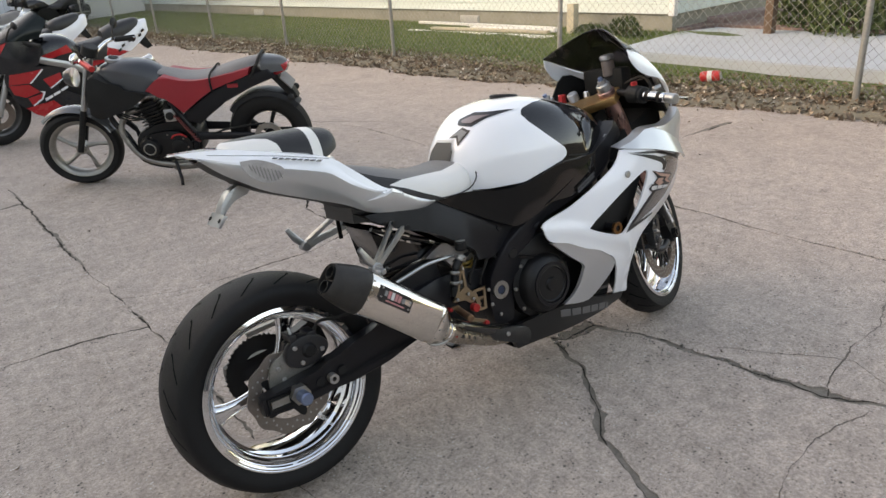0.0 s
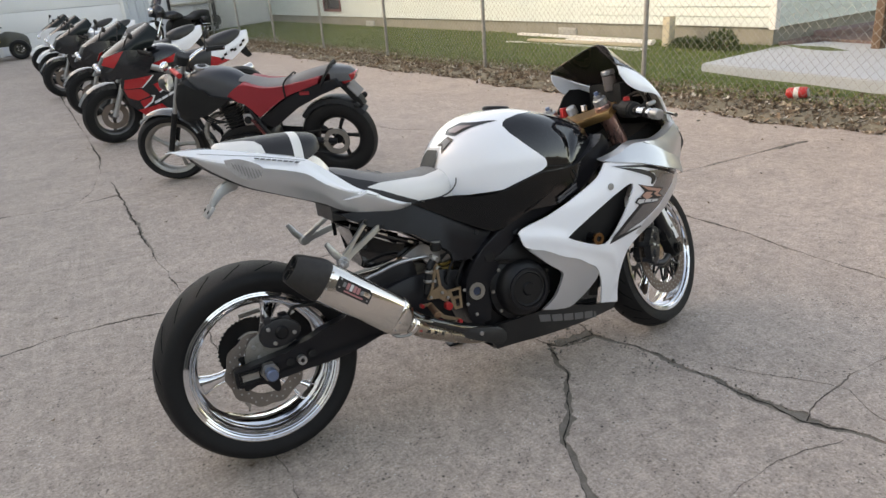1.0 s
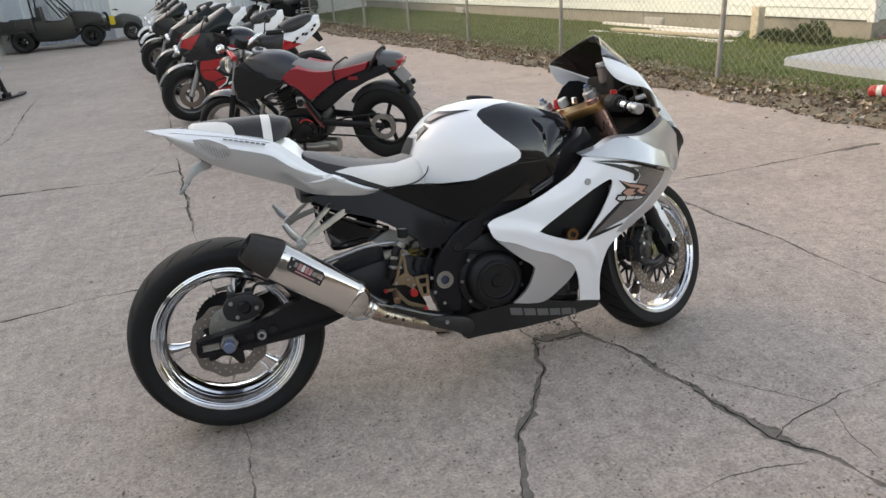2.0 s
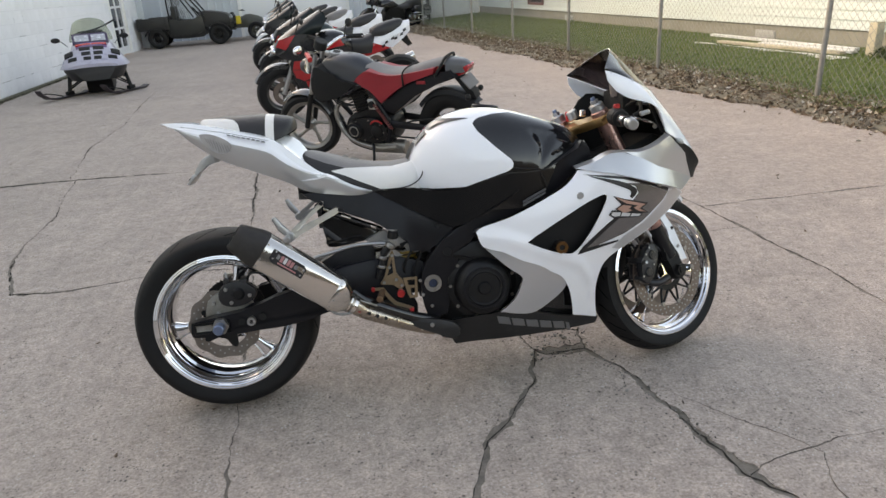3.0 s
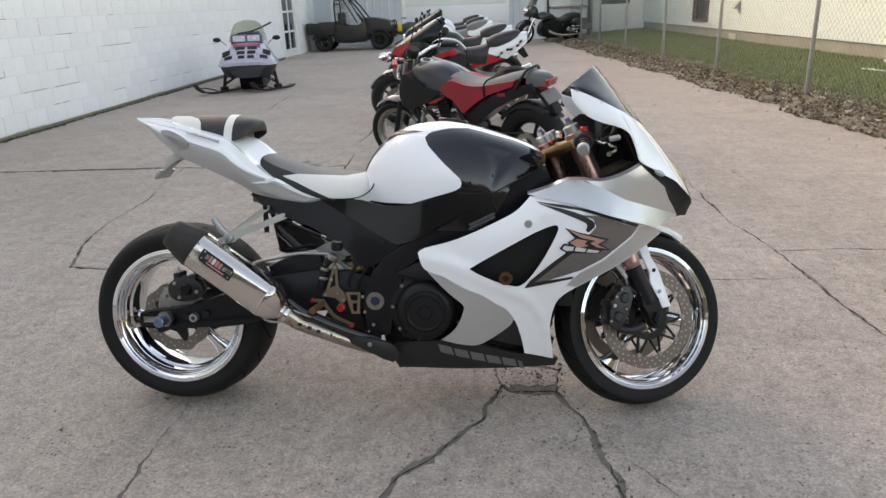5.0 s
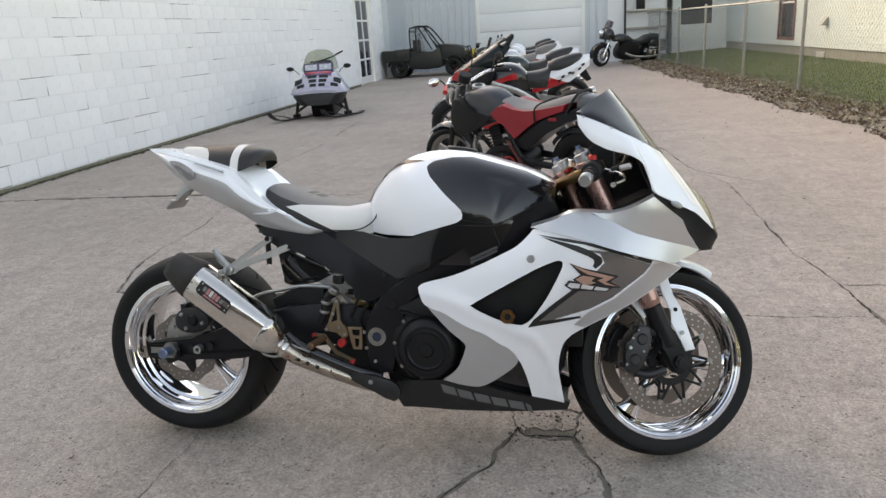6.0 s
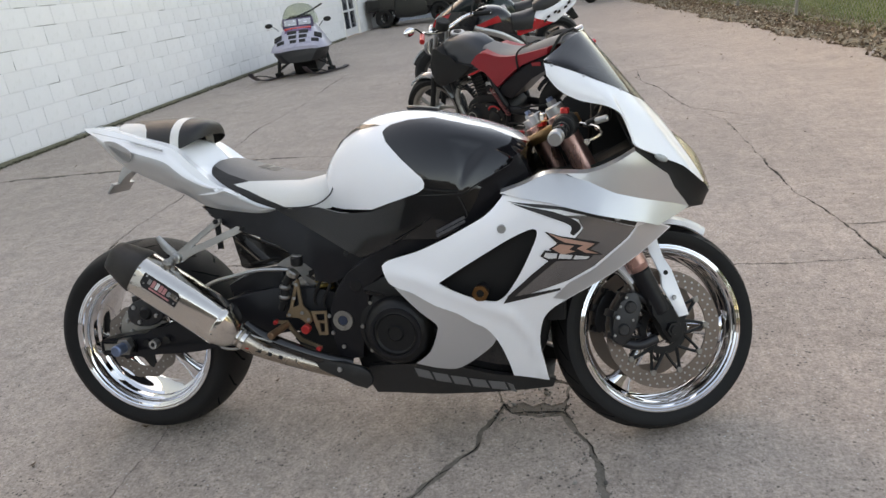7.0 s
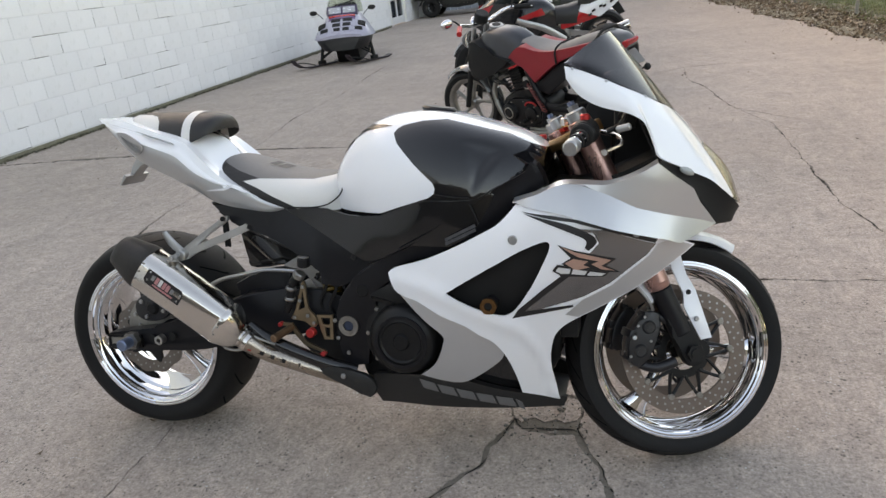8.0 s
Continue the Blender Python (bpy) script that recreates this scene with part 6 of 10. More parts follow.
SEAT = [(0.300, 0.790, 0.090, 0.086), (0.318, 0.812, 0.106, 0.102), (0.345, 0.822, 0.118, 0.114), (0.40, 0.808, 0.129, 0.124), (0.46, 0.788, 0.136, 0.130), (0.53, 0.770, 0.137, 0.135), (0.60, 0.763, 0.136, 0.134), (0.645, 0.767, 0.132, 0.130), (0.672, 0.768, 0.122, 0.120), (0.690, 0.752, 0.098, 0.100)]
bm = dome(SEAT, 0.675, 3.0, 24, 0.05)
SEAT_WHITE = [(0.410, 0.757), (0.455, 0.762), (0.53, 0.757), (0.60, 0.753), (0.65, 0.760), (0.70, 0.772), (0.70, 0.66), (0.585, 0.672), (0.548, 0.693), (0.500, 0.715), (0.455, 0.738), (0.422, 0.751)]
cut_along(bm, SEAT_WHITE)
pale = split_off(bm, lambda c: inside((c.x, c.z), SEAT_WHITE))
GREY_TOP = [(0.318, 0.85), (0.336, 0.808), (0.39, 0.784), (0.452, 0.7625), (0.53, 0.757), (0.60, 0.753), (0.65, 0.760), (0.70, 0.772), (0.70, 0.85)]
cut_along(bm, GREY_TOP)
grey = split_off(bm, lambda c: inside((c.x, c.z), GREY_TOP))
seat = part("rider_seat", bm, VINYL, bike, "rider seat in black, grey and white vinyl")
part("seat_side", pale, VINYL_WHITE, seat, "white vinyl seat side")
for side in (-1, 1):
    bm = B()
    tube(bm, [(0.692, side * 0.112, 0.752), (0.696, side * 0.119, 0.736), (0.686, side * 0.130, 0.712), (0.655, side * 0.138, 0.692), (0.610, side * 0.1385, 0.685), (0.545, side * 0.138, 0.687)], 0.0020, 6, 4)
    part("seat_piping", bm, MATT_BLACK, seat)
part("seat_top", grey, VINYL_GREY, seat, "worn grey vinyl seat top")
for x0, w in ((0.445, 0.018), (0.470, 0.026)):
    bm = B()
    quad(bm, (x0, -0.035, 0.7945 - (x0 - 0.445) * 0.33), (x0 + w, -0.030, 0.7945 - (x0 + w - 0.445) * 0.33), (x0 + w + 0.008, 0.012, 0.796 - (x0 + w - 0.445) * 0.33), (x0 + 0.010, 0.006, 0.796 - (x0 - 0.445) * 0.33))
    part("seat_mark", bm, VINYL, seat)

PAD = [(0.020, 0.940, 0.040, 0.040), (0.036, 0.948, 0.068, 0.066), (0.10, 0.9505, 0.089, 0.088), (0.18, 0.9495, 0.097, 0.097), (0.238, 0.947, 0.099, 0.099), (0.268, 0.942, 0.095, 0.095), (0.290, 0.936, 0.085, 0.085), (0.303, 0.928, 0.070, 0.070), (0.311, 0.917, 0.050, 0.050), (0.314, 0.907, 0.028, 0.028)]
bm = dome(PAD, 0.862, 2.3, 24, 0.03)
for v in bm.verts:
    v.co.z += 0.030 * max(0.0, (v.co.x - 0.235) / 0.075) ** 1.6 * max(0.0, 1 - (v.co.z - 0.862) / 0.080)
BANDP = [(0.218, 1.0), (0.226, 0.94), (0.222, 0.86), (0.248, 0.86), (0.252, 0.94), (0.246, 1.0)]
cut_along(bm, BANDP)
strap = split_off(bm, lambda c: inside((c.x, c.z), BANDP))
LIGHT = [(0.0, 0.948), (0.05, 0.947), (0.10, 0.944), (0.128, 0.938), (0.143, 0.924), (0.148, 0.90), (0.148, 0.85), (0.0, 0.85)]
cut_along(bm, LIGHT)
light_pad = split_off(bm, lambda c: inside((c.x, c.z), LIGHT))
pad = part("passenger_seat", bm, VINYL, bike, "black passenger seat pad with a white band")
part("seat_band", strap, VINYL_WHITE, pad, "white band")
part("seat_side", light_pad, VINYL_WHITE, pad, "white vinyl side")

# ---- tail
C0 = [(-0.104, 0, 0.944), (-0.03, 0, 0.944), (0.04, 0, 0.932), (0.195, 0, 0.898), (0.300, 0, 0.868), (0.345, 0, 0.815), (0.385, 0, 0.77), (0.440, 0, 0.715)]
C1 = [(-0.095, -0.028, 0.945), (-0.03, -0.056, 0.941), (0.027, -0.074, 0.932), (0.129, -0.103, 0.904), (0.227, -0.126, 0.876), (0.258, -0.131, 0.862), (0.294, -0.140, 0.831), (0.332, -0.145, 0.797), (0.372, -0.147, 0.764), (0.430, -0.144, 0.735)]
CU = [(-0.072, -0.043, 0.933), (-0.02, -0.070, 0.922), (0.023, -0.088, 0.911), (0.130, -0.115, 0.881), (0.227, -0.135, 0.857), (0.258, -0.140, 0.838), (0.292, -0.147, 0.806), (0.326, -0.150, 0.779), (0.366, -0.150, 0.757), (0.430, -0.146, 0.733)]
C2 = [(-0.050, -0.055, 0.925), (0.000, -0.088, 0.905), (0.062, -0.112, 0.884), (0.140, -0.134, 0.862), (0.227, -0.149, 0.834), (0.262, -0.154, 0.808), (0.291, -0.156, 0.786), (0.342, -0.154, 0.758), (0.375, -0.150, 0.750)]
CM = [(-0.100, -0.014, 0.9445), (-0.03, -0.030, 0.9425), (0.034, -0.060, 0.930), (0.150, -0.082, 0.902), (0.227, -0.090, 0.880), (0.265, -0.093, 0.853), (0.300, -0.095, 0.815), (0.325, -0.096, 0.795), (0.370, -0.100, 0.760), (0.435, -0.100, 0.722)]
SPEAR = [(0.40, -0.148, 0.748), (0.44, -0.146, 0.727), (0.481, -0.143, 0.706), (0.527, -0.138, 0.687)]
C3 = [(-0.045, -0.050, 0.918), (-0.006, -0.066, 0.880), (0.040, -0.084, 0.846), (0.090, -0.098, 0.815), (0.200, -0.118, 0.768), (0.270, -0.130, 0.738), (0.330, -0.134, 0.704), (0.404, -0.134, 0.686), (0.480, -0.134, 0.673), (0.530, -0.137, 0.682)]
C4 = [(x, 0, z - 0.006) for x, y, z in C3]
bm = B()
for fl in (lambda c: c, flip):
    band(bm, fl(C0), fl(CM), 30, 4, 0.0)
    band(bm, fl(CM), fl(C1), 30, 3, 0.0)
    band(bm, fl(C1), fl(CU), 30, 3, 0.0)
    band(bm, fl(CU), fl(C2 + SPEAR[:1] + [(0.430, -0.147, 0.731)]), 30, 3, 0.003)
thicken(bm, 0.004)
tail = part("tail_cowl", bm, PEARL, bike, "pointed white tail cowl with silver lower sides", 30)
for fl in (lambda c: c, flip):
    bm = B()
    band(bm, fl(C2 + SPEAR), fl(C3), 44, 6, 0.007)
    thicken(bm, 0.004)
    part("tail_side", bm, SILVER, tail, "silver spear-shaped tail side", 30)
bm = B()
for fl in (lambda c: c, flip):
    band(bm, fl(C3), fl(C4), 30, 2)
part("undertail", bm, MATT_BLACK, tail)
for side in (-1, 1):
    # white sliver on the silver side, painting the bright highlight of its crease
    bm = B()
    trim = surface([(0.315, -0.153, 0.741), (0.40, -0.152, 0.745), (0.36, -0.152, 0.734), (0.30, -0.156, 0.76)])
    sheet(bm, [(0.318, 0.7395), (0.355, 0.7435), (0.398, 0.7450), (0.372, 0.7385), (0.340, 0.7375)], trim, 0.02, 0.003, lift=0.005, side=side)
    part("crease_glint", bm, PEARL, tail)
    bm = B()
    lens = surface([(0.04, -0.100, 0.89), (0.12, -0.122, 0.86), (0.10, -0.105, 0.83), (0.06, -0.098, 0.85)])
    sheet(bm, rounded([(0.030, 0.903), (0.069, 0.900), (0.117, 0.875), (0.121, 0.854), (0.091, 0.838), (0.058, 0.854), (0.037, 0.880)], (0,), 3), lens, 0.02, 0.004, lift=0.014, side=side)
    lens_ob = part("tail_lamp", bm, TAIL_LENS, tail, "ribbed pale smoky tail lens")
    for k in range(9):
        x0, z0 = 0.046 + 0.0080 * k, 0.893 - 0.0035 * k
        h = 0.012 + 0.020 * math.sin(math.pi * (k + 0.6) / 10)
        bm = B()
        sheet(bm, [(x0, z0), (x0 + 0.002, z0 - 0.0005), (x0 + 0.008, z0 - h), (x0 + 0.006, z0 - h)], lens, 0.02, 0.001, lift=0.0155, side=side)
        part("lens_rib", bm, LOGO_GREY, lens_ob)
    # thin line along the tail
    bm = B()
    tl = surface([(0.0, -0.077, 0.922), (0.05, -0.092, 0.910), (0.12, -0.110, 0.892), (0.2, -0.128, 0.870), (0.235, -0.135, 0.860)])
    sheet(bm, [(-0.030, 0.9310), (0.122, 0.8990), (0.236, 0.8685), (0.236, 0.8670), (0.122, 0.8973), (-0.030, 0.9295)], tl, 0.03, 0.001, lift=0.003, side=side)
    part("stripe", bm, LOGO_GREY, tail)
    for k in range(8):
        x0 = 0.112 + 0.0145 * k
        z0 = 0.8965 - 0.0038 * k
        bm = B()
        sheet(bm, [(x0, z0), (x0 + 0.011, z0 - 0.0028), (x0 + 0.008, z0 - 0.0100), (x0 - 0.003, z0 - 0.0072)], tl, 0.03, 0.001, lift=0.003, side=side)
        part("mark_block", bm, LOGO_GREY, tail)
# plate bracket under the tail
bm = B()
prism(bm, rounded([(0.085, 0.850), (0.060, 0.812), (0.020, 0.806), (-0.012, 0.770), (-0.022, 0.776), (0.006, 0.822), (0.040, 0.838)], (), 2), -0.022, 0.022, 0.004)
bracket = part("plate_bracket", bm, ALLOY, bike, "bare metal plate bracket under the tail")
bm = B()
prism(bm, rounded([(-0.010, 0.774), (-0.034, 0.748), (-0.040, 0.752), (-0.020, 0.780)], (), 1), -0.050, 0.050, 0.003)
part("plate_foot", bm, ALLOY, bracket)
for y in (-0.038, 0.038):
    part("bracket_hole", bolt(B(), (-0.030, y, 0.766), (-0.7, 0, 0.6), 0.006, 0.003), MATT_BLACK, bracket)
bm = B()
prism(bm, rounded([(0.13, 0.840), (0.06, 0.868), (0.03, 0.852), (0.06, 0.828), (0.12, 0.815)], (), 2), -0.05, 0.05, 0.006)
part("tail_box", bm, MATT_BLACK, tail)

# ---- frame and engine
for side in (-1, 1):
    bm = B()
    o = rounded([(1.204, 0.782), (1.225, 0.731), (1.160, 0.700), (1.135, 0.661), (1.052, 0.618), (0.937, 0.568), (0.834, 0.539), (0.800, 0.474), (0.757, 0.414), (0.742, 0.330), (0.735, 0.262), (0.668, 0.262), (0.655, 0.330), (0.662, 0.413), (0.692, 0.473), (0.775, 0.547), (0.882, 0.589), (1.043, 0.696), (1.178, 0.764)], (0, 1, 9, 10, 11), 2)
    prism(bm, o, side * 0.138, side * 0.198, 0.012)
    for v in bm.verts:
        k = max(0.0, min(1.0, (0.60 - v.co.z) / 0.25))
        up_ = max(0.0, min(1.0, (v.co.z - 0.56) / 0.06)) * max(0.0, min(1.0, (1.20 - v.co.x) / 0.06))
        v.co.y *= (1 - 0.24 * k) * (1 + 0.125 * up_)
    fr = part("main_frame", bm, SATIN_BLACK, bike, "satin black twin-spar frame")
    bm = B()
    ring_disc(bm, 0.014, 0.0275, side * 0.158, 0.006, (0.692, 0, 0.374))
    part("pivot_cap", bm, STEEL, fr, "worn steel swingarm pivot ring")
    bm = B()
    cyl(bm, (0.692, side * 0.145, 0.374), (0.692, side * 0.161, 0.374), 0.014, seg=6)
    part("pivot_bolt", bm, mat("dark_blue_bolt", (0.035, 0.05, 0.085), 0.4, metal=0.6, var=0.2, scale=30), fr)
    for x, z in ((0.683, 0.298), (0.652, 0.386), (0.657, 0.338)):
        part("frame_bolt", bolt(B(), (x, side * 0.154, z), (0, side, 0), 0.006, 0.005), ALLOY, fr)
    bm = B()
    cyl(bm, (0.745, side * 0.150, 0.474), (0.745, side * 0.176, 0.474), 0.017, seg=20, bevel=0.002)
    part("frame_plug", bm, ENGINE_BLACK, fr)
    # subframe cover below the seat
    bm = B()
    o = rounded([(0.300, 0.702), (0.374, 0.652), (0.438, 0.625), (0.490, 0.606), (0.540, 0.578), (0.570, 0.556), (0.606, 0.531), (0.643, 0.500), (0.663, 0.472), (0.72, 0.50), (0.78, 0.545), (0.83, 0.593), (0.76, 0.625), (0.68, 0.668), (0.60, 0.690), (0.50, 0.690)], (0, 8, 11), 2)
    prism(bm, o, side * 0.06, side * 0.134, 0.020)
    for v in bm.verts:
        if abs(v.co.y) > 0.10:
            v.co.y += side * 0.14 * (0.69 - v.co.z)
    part("subframe_cover", bm, SATIN_BLACK, bike, "black subframe side cover")
    bm = B()
    bolt(bm, (0.722, side * 0.150, 0.556), (0, side, 0.14), 0.009, 0.006)
    part("cover_bolt", bm, ENGINE_BLACK, bike)
    bm = B()
    tube(bm, [(1.050, side * 0.2230, 0.697), (1.060, side * 0.2236, 0.674), (1.069, side * 0.2230, 0.648)], 0.0018, 6, 3)
    part("frame_seam", bm, MATT_BLACK, fr)
    # lettering patch on the spar becomes plain bars
    for k in range(2):
        bm = B()
        a = Vector((0.985, side * 0.2240, 0.617 - 0.010 * k))
        quad(bm, a, a + Vector((0.075, 0, 0.034)), a + Vector((0.078, 0, 0.027)), a + Vector((0.003, 0, -0.007)))
        part("decal", bm, SPAR_MARK, fr)

bm = B()
prism(bm, rounded([(0.74, 0.20), (0.70, 0.30), (0.74, 0.44), (0.82, 0.54), (1.00, 0.60), (1.16, 0.56), (1.20, 0.42), (1.12, 0.24), (0.95, 0.18)], (), 3), -0.125, 0.125, 0.02)
engine = part("engine", bm, ENGINE_BLACK, bike, "black inline engine")
CC = (0.850, 0, 0.350)
bm = B()
lathe(bm, [(0.0, -0.212), (0.018, -0.212), (0.022, -0.206), (0.050, -0.206), (0.054, -0.210), (0.078, -0.205), (0.090, -0.190), (0.094, -0.165), (0.112, -0.160), (0.114, -0.12)], CC, 48)
cover = part("clutch_cover", bm, ENGINE_BLACK, engine, "round black clutch cover")
for k in range(9):
    a = 2 * math.pi * (k + 0.4) / 9
    bm = B()
    bolt(bm, (CC[0] + 0.104 * math.cos(a), -0.160, CC[2] + 0.104 * math.sin(a)), (0, -1, 0), 0.0065, 0.007)
    part("cover_bolt", bm, STEEL, cover)
bm = B()
ring_disc(bm, 0.060, 0.068, -0.2085, 0.0035, CC)
part("cover_ring", bm, SATIN_BLACK, cover)
bm = B()
prism(bm, rounded([(0.76, 0.46), (0.82, 0.50), (0.93, 0.49), (0.965, 0.42), (0.93, 0.40), (0.80, 0.44)], (), 3), -0.175, -0.12, 0.01)
prism(bm, rounded([(0.95, 0.26), (0.94, 0.40), (1.0, 0.46), (1.08, 0.40), (1.08, 0.26)], (), 3), -0.16, -0.12, 0.01)
part("crankcase", bm, ENGINE_BLACK, engine)
for k in range(4):
    bm = B()
    tube(bm, [(1.18, -0.10 + 0.065 * k, 0.46), (1.225, -0.10 + 0.065 * k, 0.40), (1.20, -0.08 + 0.05 * k, 0.26), (1.08, -0.05 + 0.03 * k, 0.20)], 0.019, 10, 4)
    part("header_pipe", bm, MATT_BLACK, bike)
bm = B()
box(bm, 1.24, 1.285, -0.17, 0.17, 0.36, 0.64, 0.008)
part("radiator", bm, MATT_BLACK, bike)
bm = B()
prism(bm, [(0.72, 0.56), (0.70, 0.62), (0.9, 0.66), (1.12, 0.70), (1.14, 0.60), (1.0, 0.56), (0.80, 0.50)], -0.12, 0.12, 0.01)
part("airbox", bm, MATT_BLACK, bike)
# battery box, shock and linkage behind the engine
bm = B()
prism(bm, rounded([(0.565, 0.440), (0.570, 0.360), (0.690, 0.370), (0.710, 0.500), (0.660, 0.500), (0.640, 0.445)], (), 2), -0.085, 0.085, 0.010)
part("inner_guard", bm, MATT_BLACK, bike)
bm = B()
coil = [(0.625 + 0.024 * math.cos(a), -0.092 + 0.024 * math.sin(a), 0.436 + 0.0022 * a) for a in np.linspace(0, 6 * math.pi, 37)]
tube(bm, coil, 0.0045, 6, 1)
part("shock_spring", bm, mat("yellow_spring", (0.25, 0.16, 0.03), 0.4), bike, "yellow shock absorber spring")
bm = B()
prism(bm, rounded([(0.340, 0.372), (0.440, 0.345), (0.456, 0.318), (0.412, 0.287), (0.371, 0.308)], (), 2), -0.075, -0.035, 0.006)
part("shock_linkage", bm, SATIN_BLACK, bike, "black shock absorber linkage")
bm = B()
prism(bm, rounded([(0.514, 0.312), (0.625, 0.330), (0.640, 0.240), (0.576, 0.246), (0.518, 0.280)], (), 2), -0.080, -0.030, 0.006)
part("linkage_arm", bm, MATT_BLACK, bike)
# glossy inner mudguard with a bright edge tube
bm = B()
prism(bm, rounded([(0.345, 0.640), (0.384, 0.616), (0.437, 0.588), (0.489, 0.562), (0.545, 0.545), (0.530, 0.524), (0.483, 0.519), (0.392, 0.507), (0.366, 0.522), (0.372, 0.562)], (), 2), -0.075, 0.075, 0.008)
part("mudguard", bm, GLOSS_BLACK, bike, "gloss black inner mudguard")
for y in (-0.090, 0.090):
    bm = B()
    tube(bm, [(0.345, y, 0.650), (0.40, y, 0.622), (0.47, y, 0.588), (0.550, y, 0.553)], [0.008, 0.010, 0.010, 0.008], 12, 4)
    stay = part("seat_stay", bm, GLOSS_BLACK, bike, "gloss black seat stay tube")
    # short polished sleeves put the chrome highlights on the black tube
    for x0, z0, ln in ((0.372, 0.640, 0.022), (0.425, 0.614, 0.030), (0.515, 0.570, 0.018)):
        bm = B()
        cyl(bm, (x0, y * 1.02, z0), (x0 + ln, y * 1.02, z0 - ln * 0.49), 0.0085, seg=14, bevel=0.002)
        part("stay_glint", bm, POLISHED, stay)
bm = B()
prism(bm, rounded([(0.345, 0.474), (0.446, 0.512), (0.514, 0.509), (0.520, 0.468), (0.497, 0.397), (0.471, 0.349), (0.441, 0.330), (0.396, 0.362), (0.369, 0.425)], (), 2), -0.118, -0.070, 0.010)
part("swingarm_brace", bm, SATIN_BLACK, bike, "black swingarm brace")
bm = B()
sheet(bm, rounded([(0.491, 0.523), (0.554, 0.552), (0.587, 0.530), (0.640, 0.510), (0.660, 0.470), (0.611, 0.466), (0.589, 0.458), (0.566, 0.485), (0.542, 0.512), (0.518, 0.514)], (0, 4), 2), lambda x, z: -0.098, 0.03, 0.020, holes=([(0.576, 0.488), (0.595, 0.497), (0.617, 0.492), (0.620, 0.479), (0.598, 0.473)],), lift=0.004)
part("shock_mount", bm, ALLOY, bike, "bare alloy shock mount with an oval hole")

# ---- swingarm, rear brake and chain
ARM = rounded([(-0.072, 0.290), (-0.070, 0.332), (-0.022, 0.340), (0.06, 0.350), (0.115, 0.358), (0.193, 0.388), (0.293, 0.412), (0.40, 0.455), (0.60, 0.462), (0.70, 0.42), (0.70, 0.35), (0.58, 0.340), (0.46, 0.330), (0.35, 0.318), (0.248, 0.292), (0.134, 0.288), (0.05, 0.282), (-0.053, 0.283)], (0, 1), 2)
for side in (-1, 1):
    bm = B()
    prism(bm, ARM, side * 0.120, side * 0.162, 0.008)
    for v in bm.verts:
        if v.co.x > 0.33:
            v.co.y *= 1 - 0.22 * min(1.0, (v.co.x - 0.33) / 0.2)
    arm = part("swingarm", bm, SATIN_BLACK, bike, "black braced swingarm")
    bm = B()
    box(bm, -0.060, 0.048, side * 0.162, side * 0.167, 0.296, 0.332, 0.002)
    part("axle_plate", bm, ENGINE_BLACK, arm)
    bm = B()
    box(bm, -0.052, -0.006, side * 0.166, side * 0.169, 0.306, 0.324, 0.002)
    part("adjuster_slot", bm, STEEL, arm)
    for x, z in ((0.085, 0.322), (0.150, 0.330)):
        bm = B()
        cyl(bm, (x, side * 0.161, z), (x, side * 0.165, z), 0.012, seg=16)
        part("arm_recess", bm, MATT_BLACK, arm)
    bm = B()
    cyl(bm, (0.022, side * 0.16, 0.318), (0.022, side * 0.185, 0.318), 0.026, seg=6)
    part("axle_washer", bm, STEEL, arm)
    bm = B()
    cyl(bm, (0.022, side * 0.185, 0.318), (0.022, side * 0.222, 0.318), 0.0165, seg=20, bevel=0.003)
    part("axle_bolt", bm, BLUE_ANOD, arm, "blue-tinted axle bolt")
    bm = B()
    ring_disc(bm, 0.006, 0.013, side * 0.172, 0.010, (0.116, 0, 0.323))
    part("stand_spool", bm, ALLOY, arm, "bright paddock stand spool")
bm = B()
box(bm, 0.48, 0.62, -0.115, 0.115, 0.37, 0.45, 0.02)
part("swingarm_bridge", bm, SATIN_BLACK, bike)
bm = B()
prism(bm, rounded([(0.026, 0.378), (0.020, 0.412), (0.044, 0.440), (0.092, 0.446), (0.132, 0.420), (0.136, 0.394), (0.106, 0.370), (0.060, 0.364)], (), 2), -0.140, -0.112, 0.007)
rc = part("rear_caliper", bm, CALIPER_BLACK, bike, "black two-piece rear brake caliper")
bm = B()
prism(bm, rounded([(0.030, 0.384), (0.036, 0.430), (0.090, 0.438), (0.126, 0.400), (0.100, 0.376)], (), 2), -0.100, -0.076, 0.006)
part("caliper_half", bm, CALIPER_BLACK, rc)
for x0, x1, z0, z1 in ((0.040, 0.060, 0.436, 0.456), (0.088, 0.112, 0.428, 0.450)):
    bm = B()
    box(bm, x0, x1, -0.136, -0.080, z0, z1, 0.004)
    part("caliper_bridge", bm, CALIPER_BLACK, rc)
bm = B()
tube(bm, [(0.110, -0.122, 0.440), (0.128, -0.128, 0.466), (0.180, -0.138, 0.462), (0.270, -0.150, 0.470)], 0.0045, 8, 4)
part("brake_line", bm, MATT_BLACK, rc)
bm = B()
cyl(bm, (0.052, -0.118, 0.452), (0.048, -0.118, 0.474), 0.0050, 0.0035, 10, 0.001)
part("bleed_screw", bm, ALLOY, rc)
bm = B()
prism(bm, rounded([(-0.020, 0.300), (-0.030, 0.350), (-0.004, 0.402), (0.060, 0.412), (0.120, 0.370), (0.110, 0.340), (0.050, 0.346)], (), 2), -0.116, -0.104, 0.003)
part("caliper_bracket", bm, STEEL, rc, "worn metal caliper bracket")
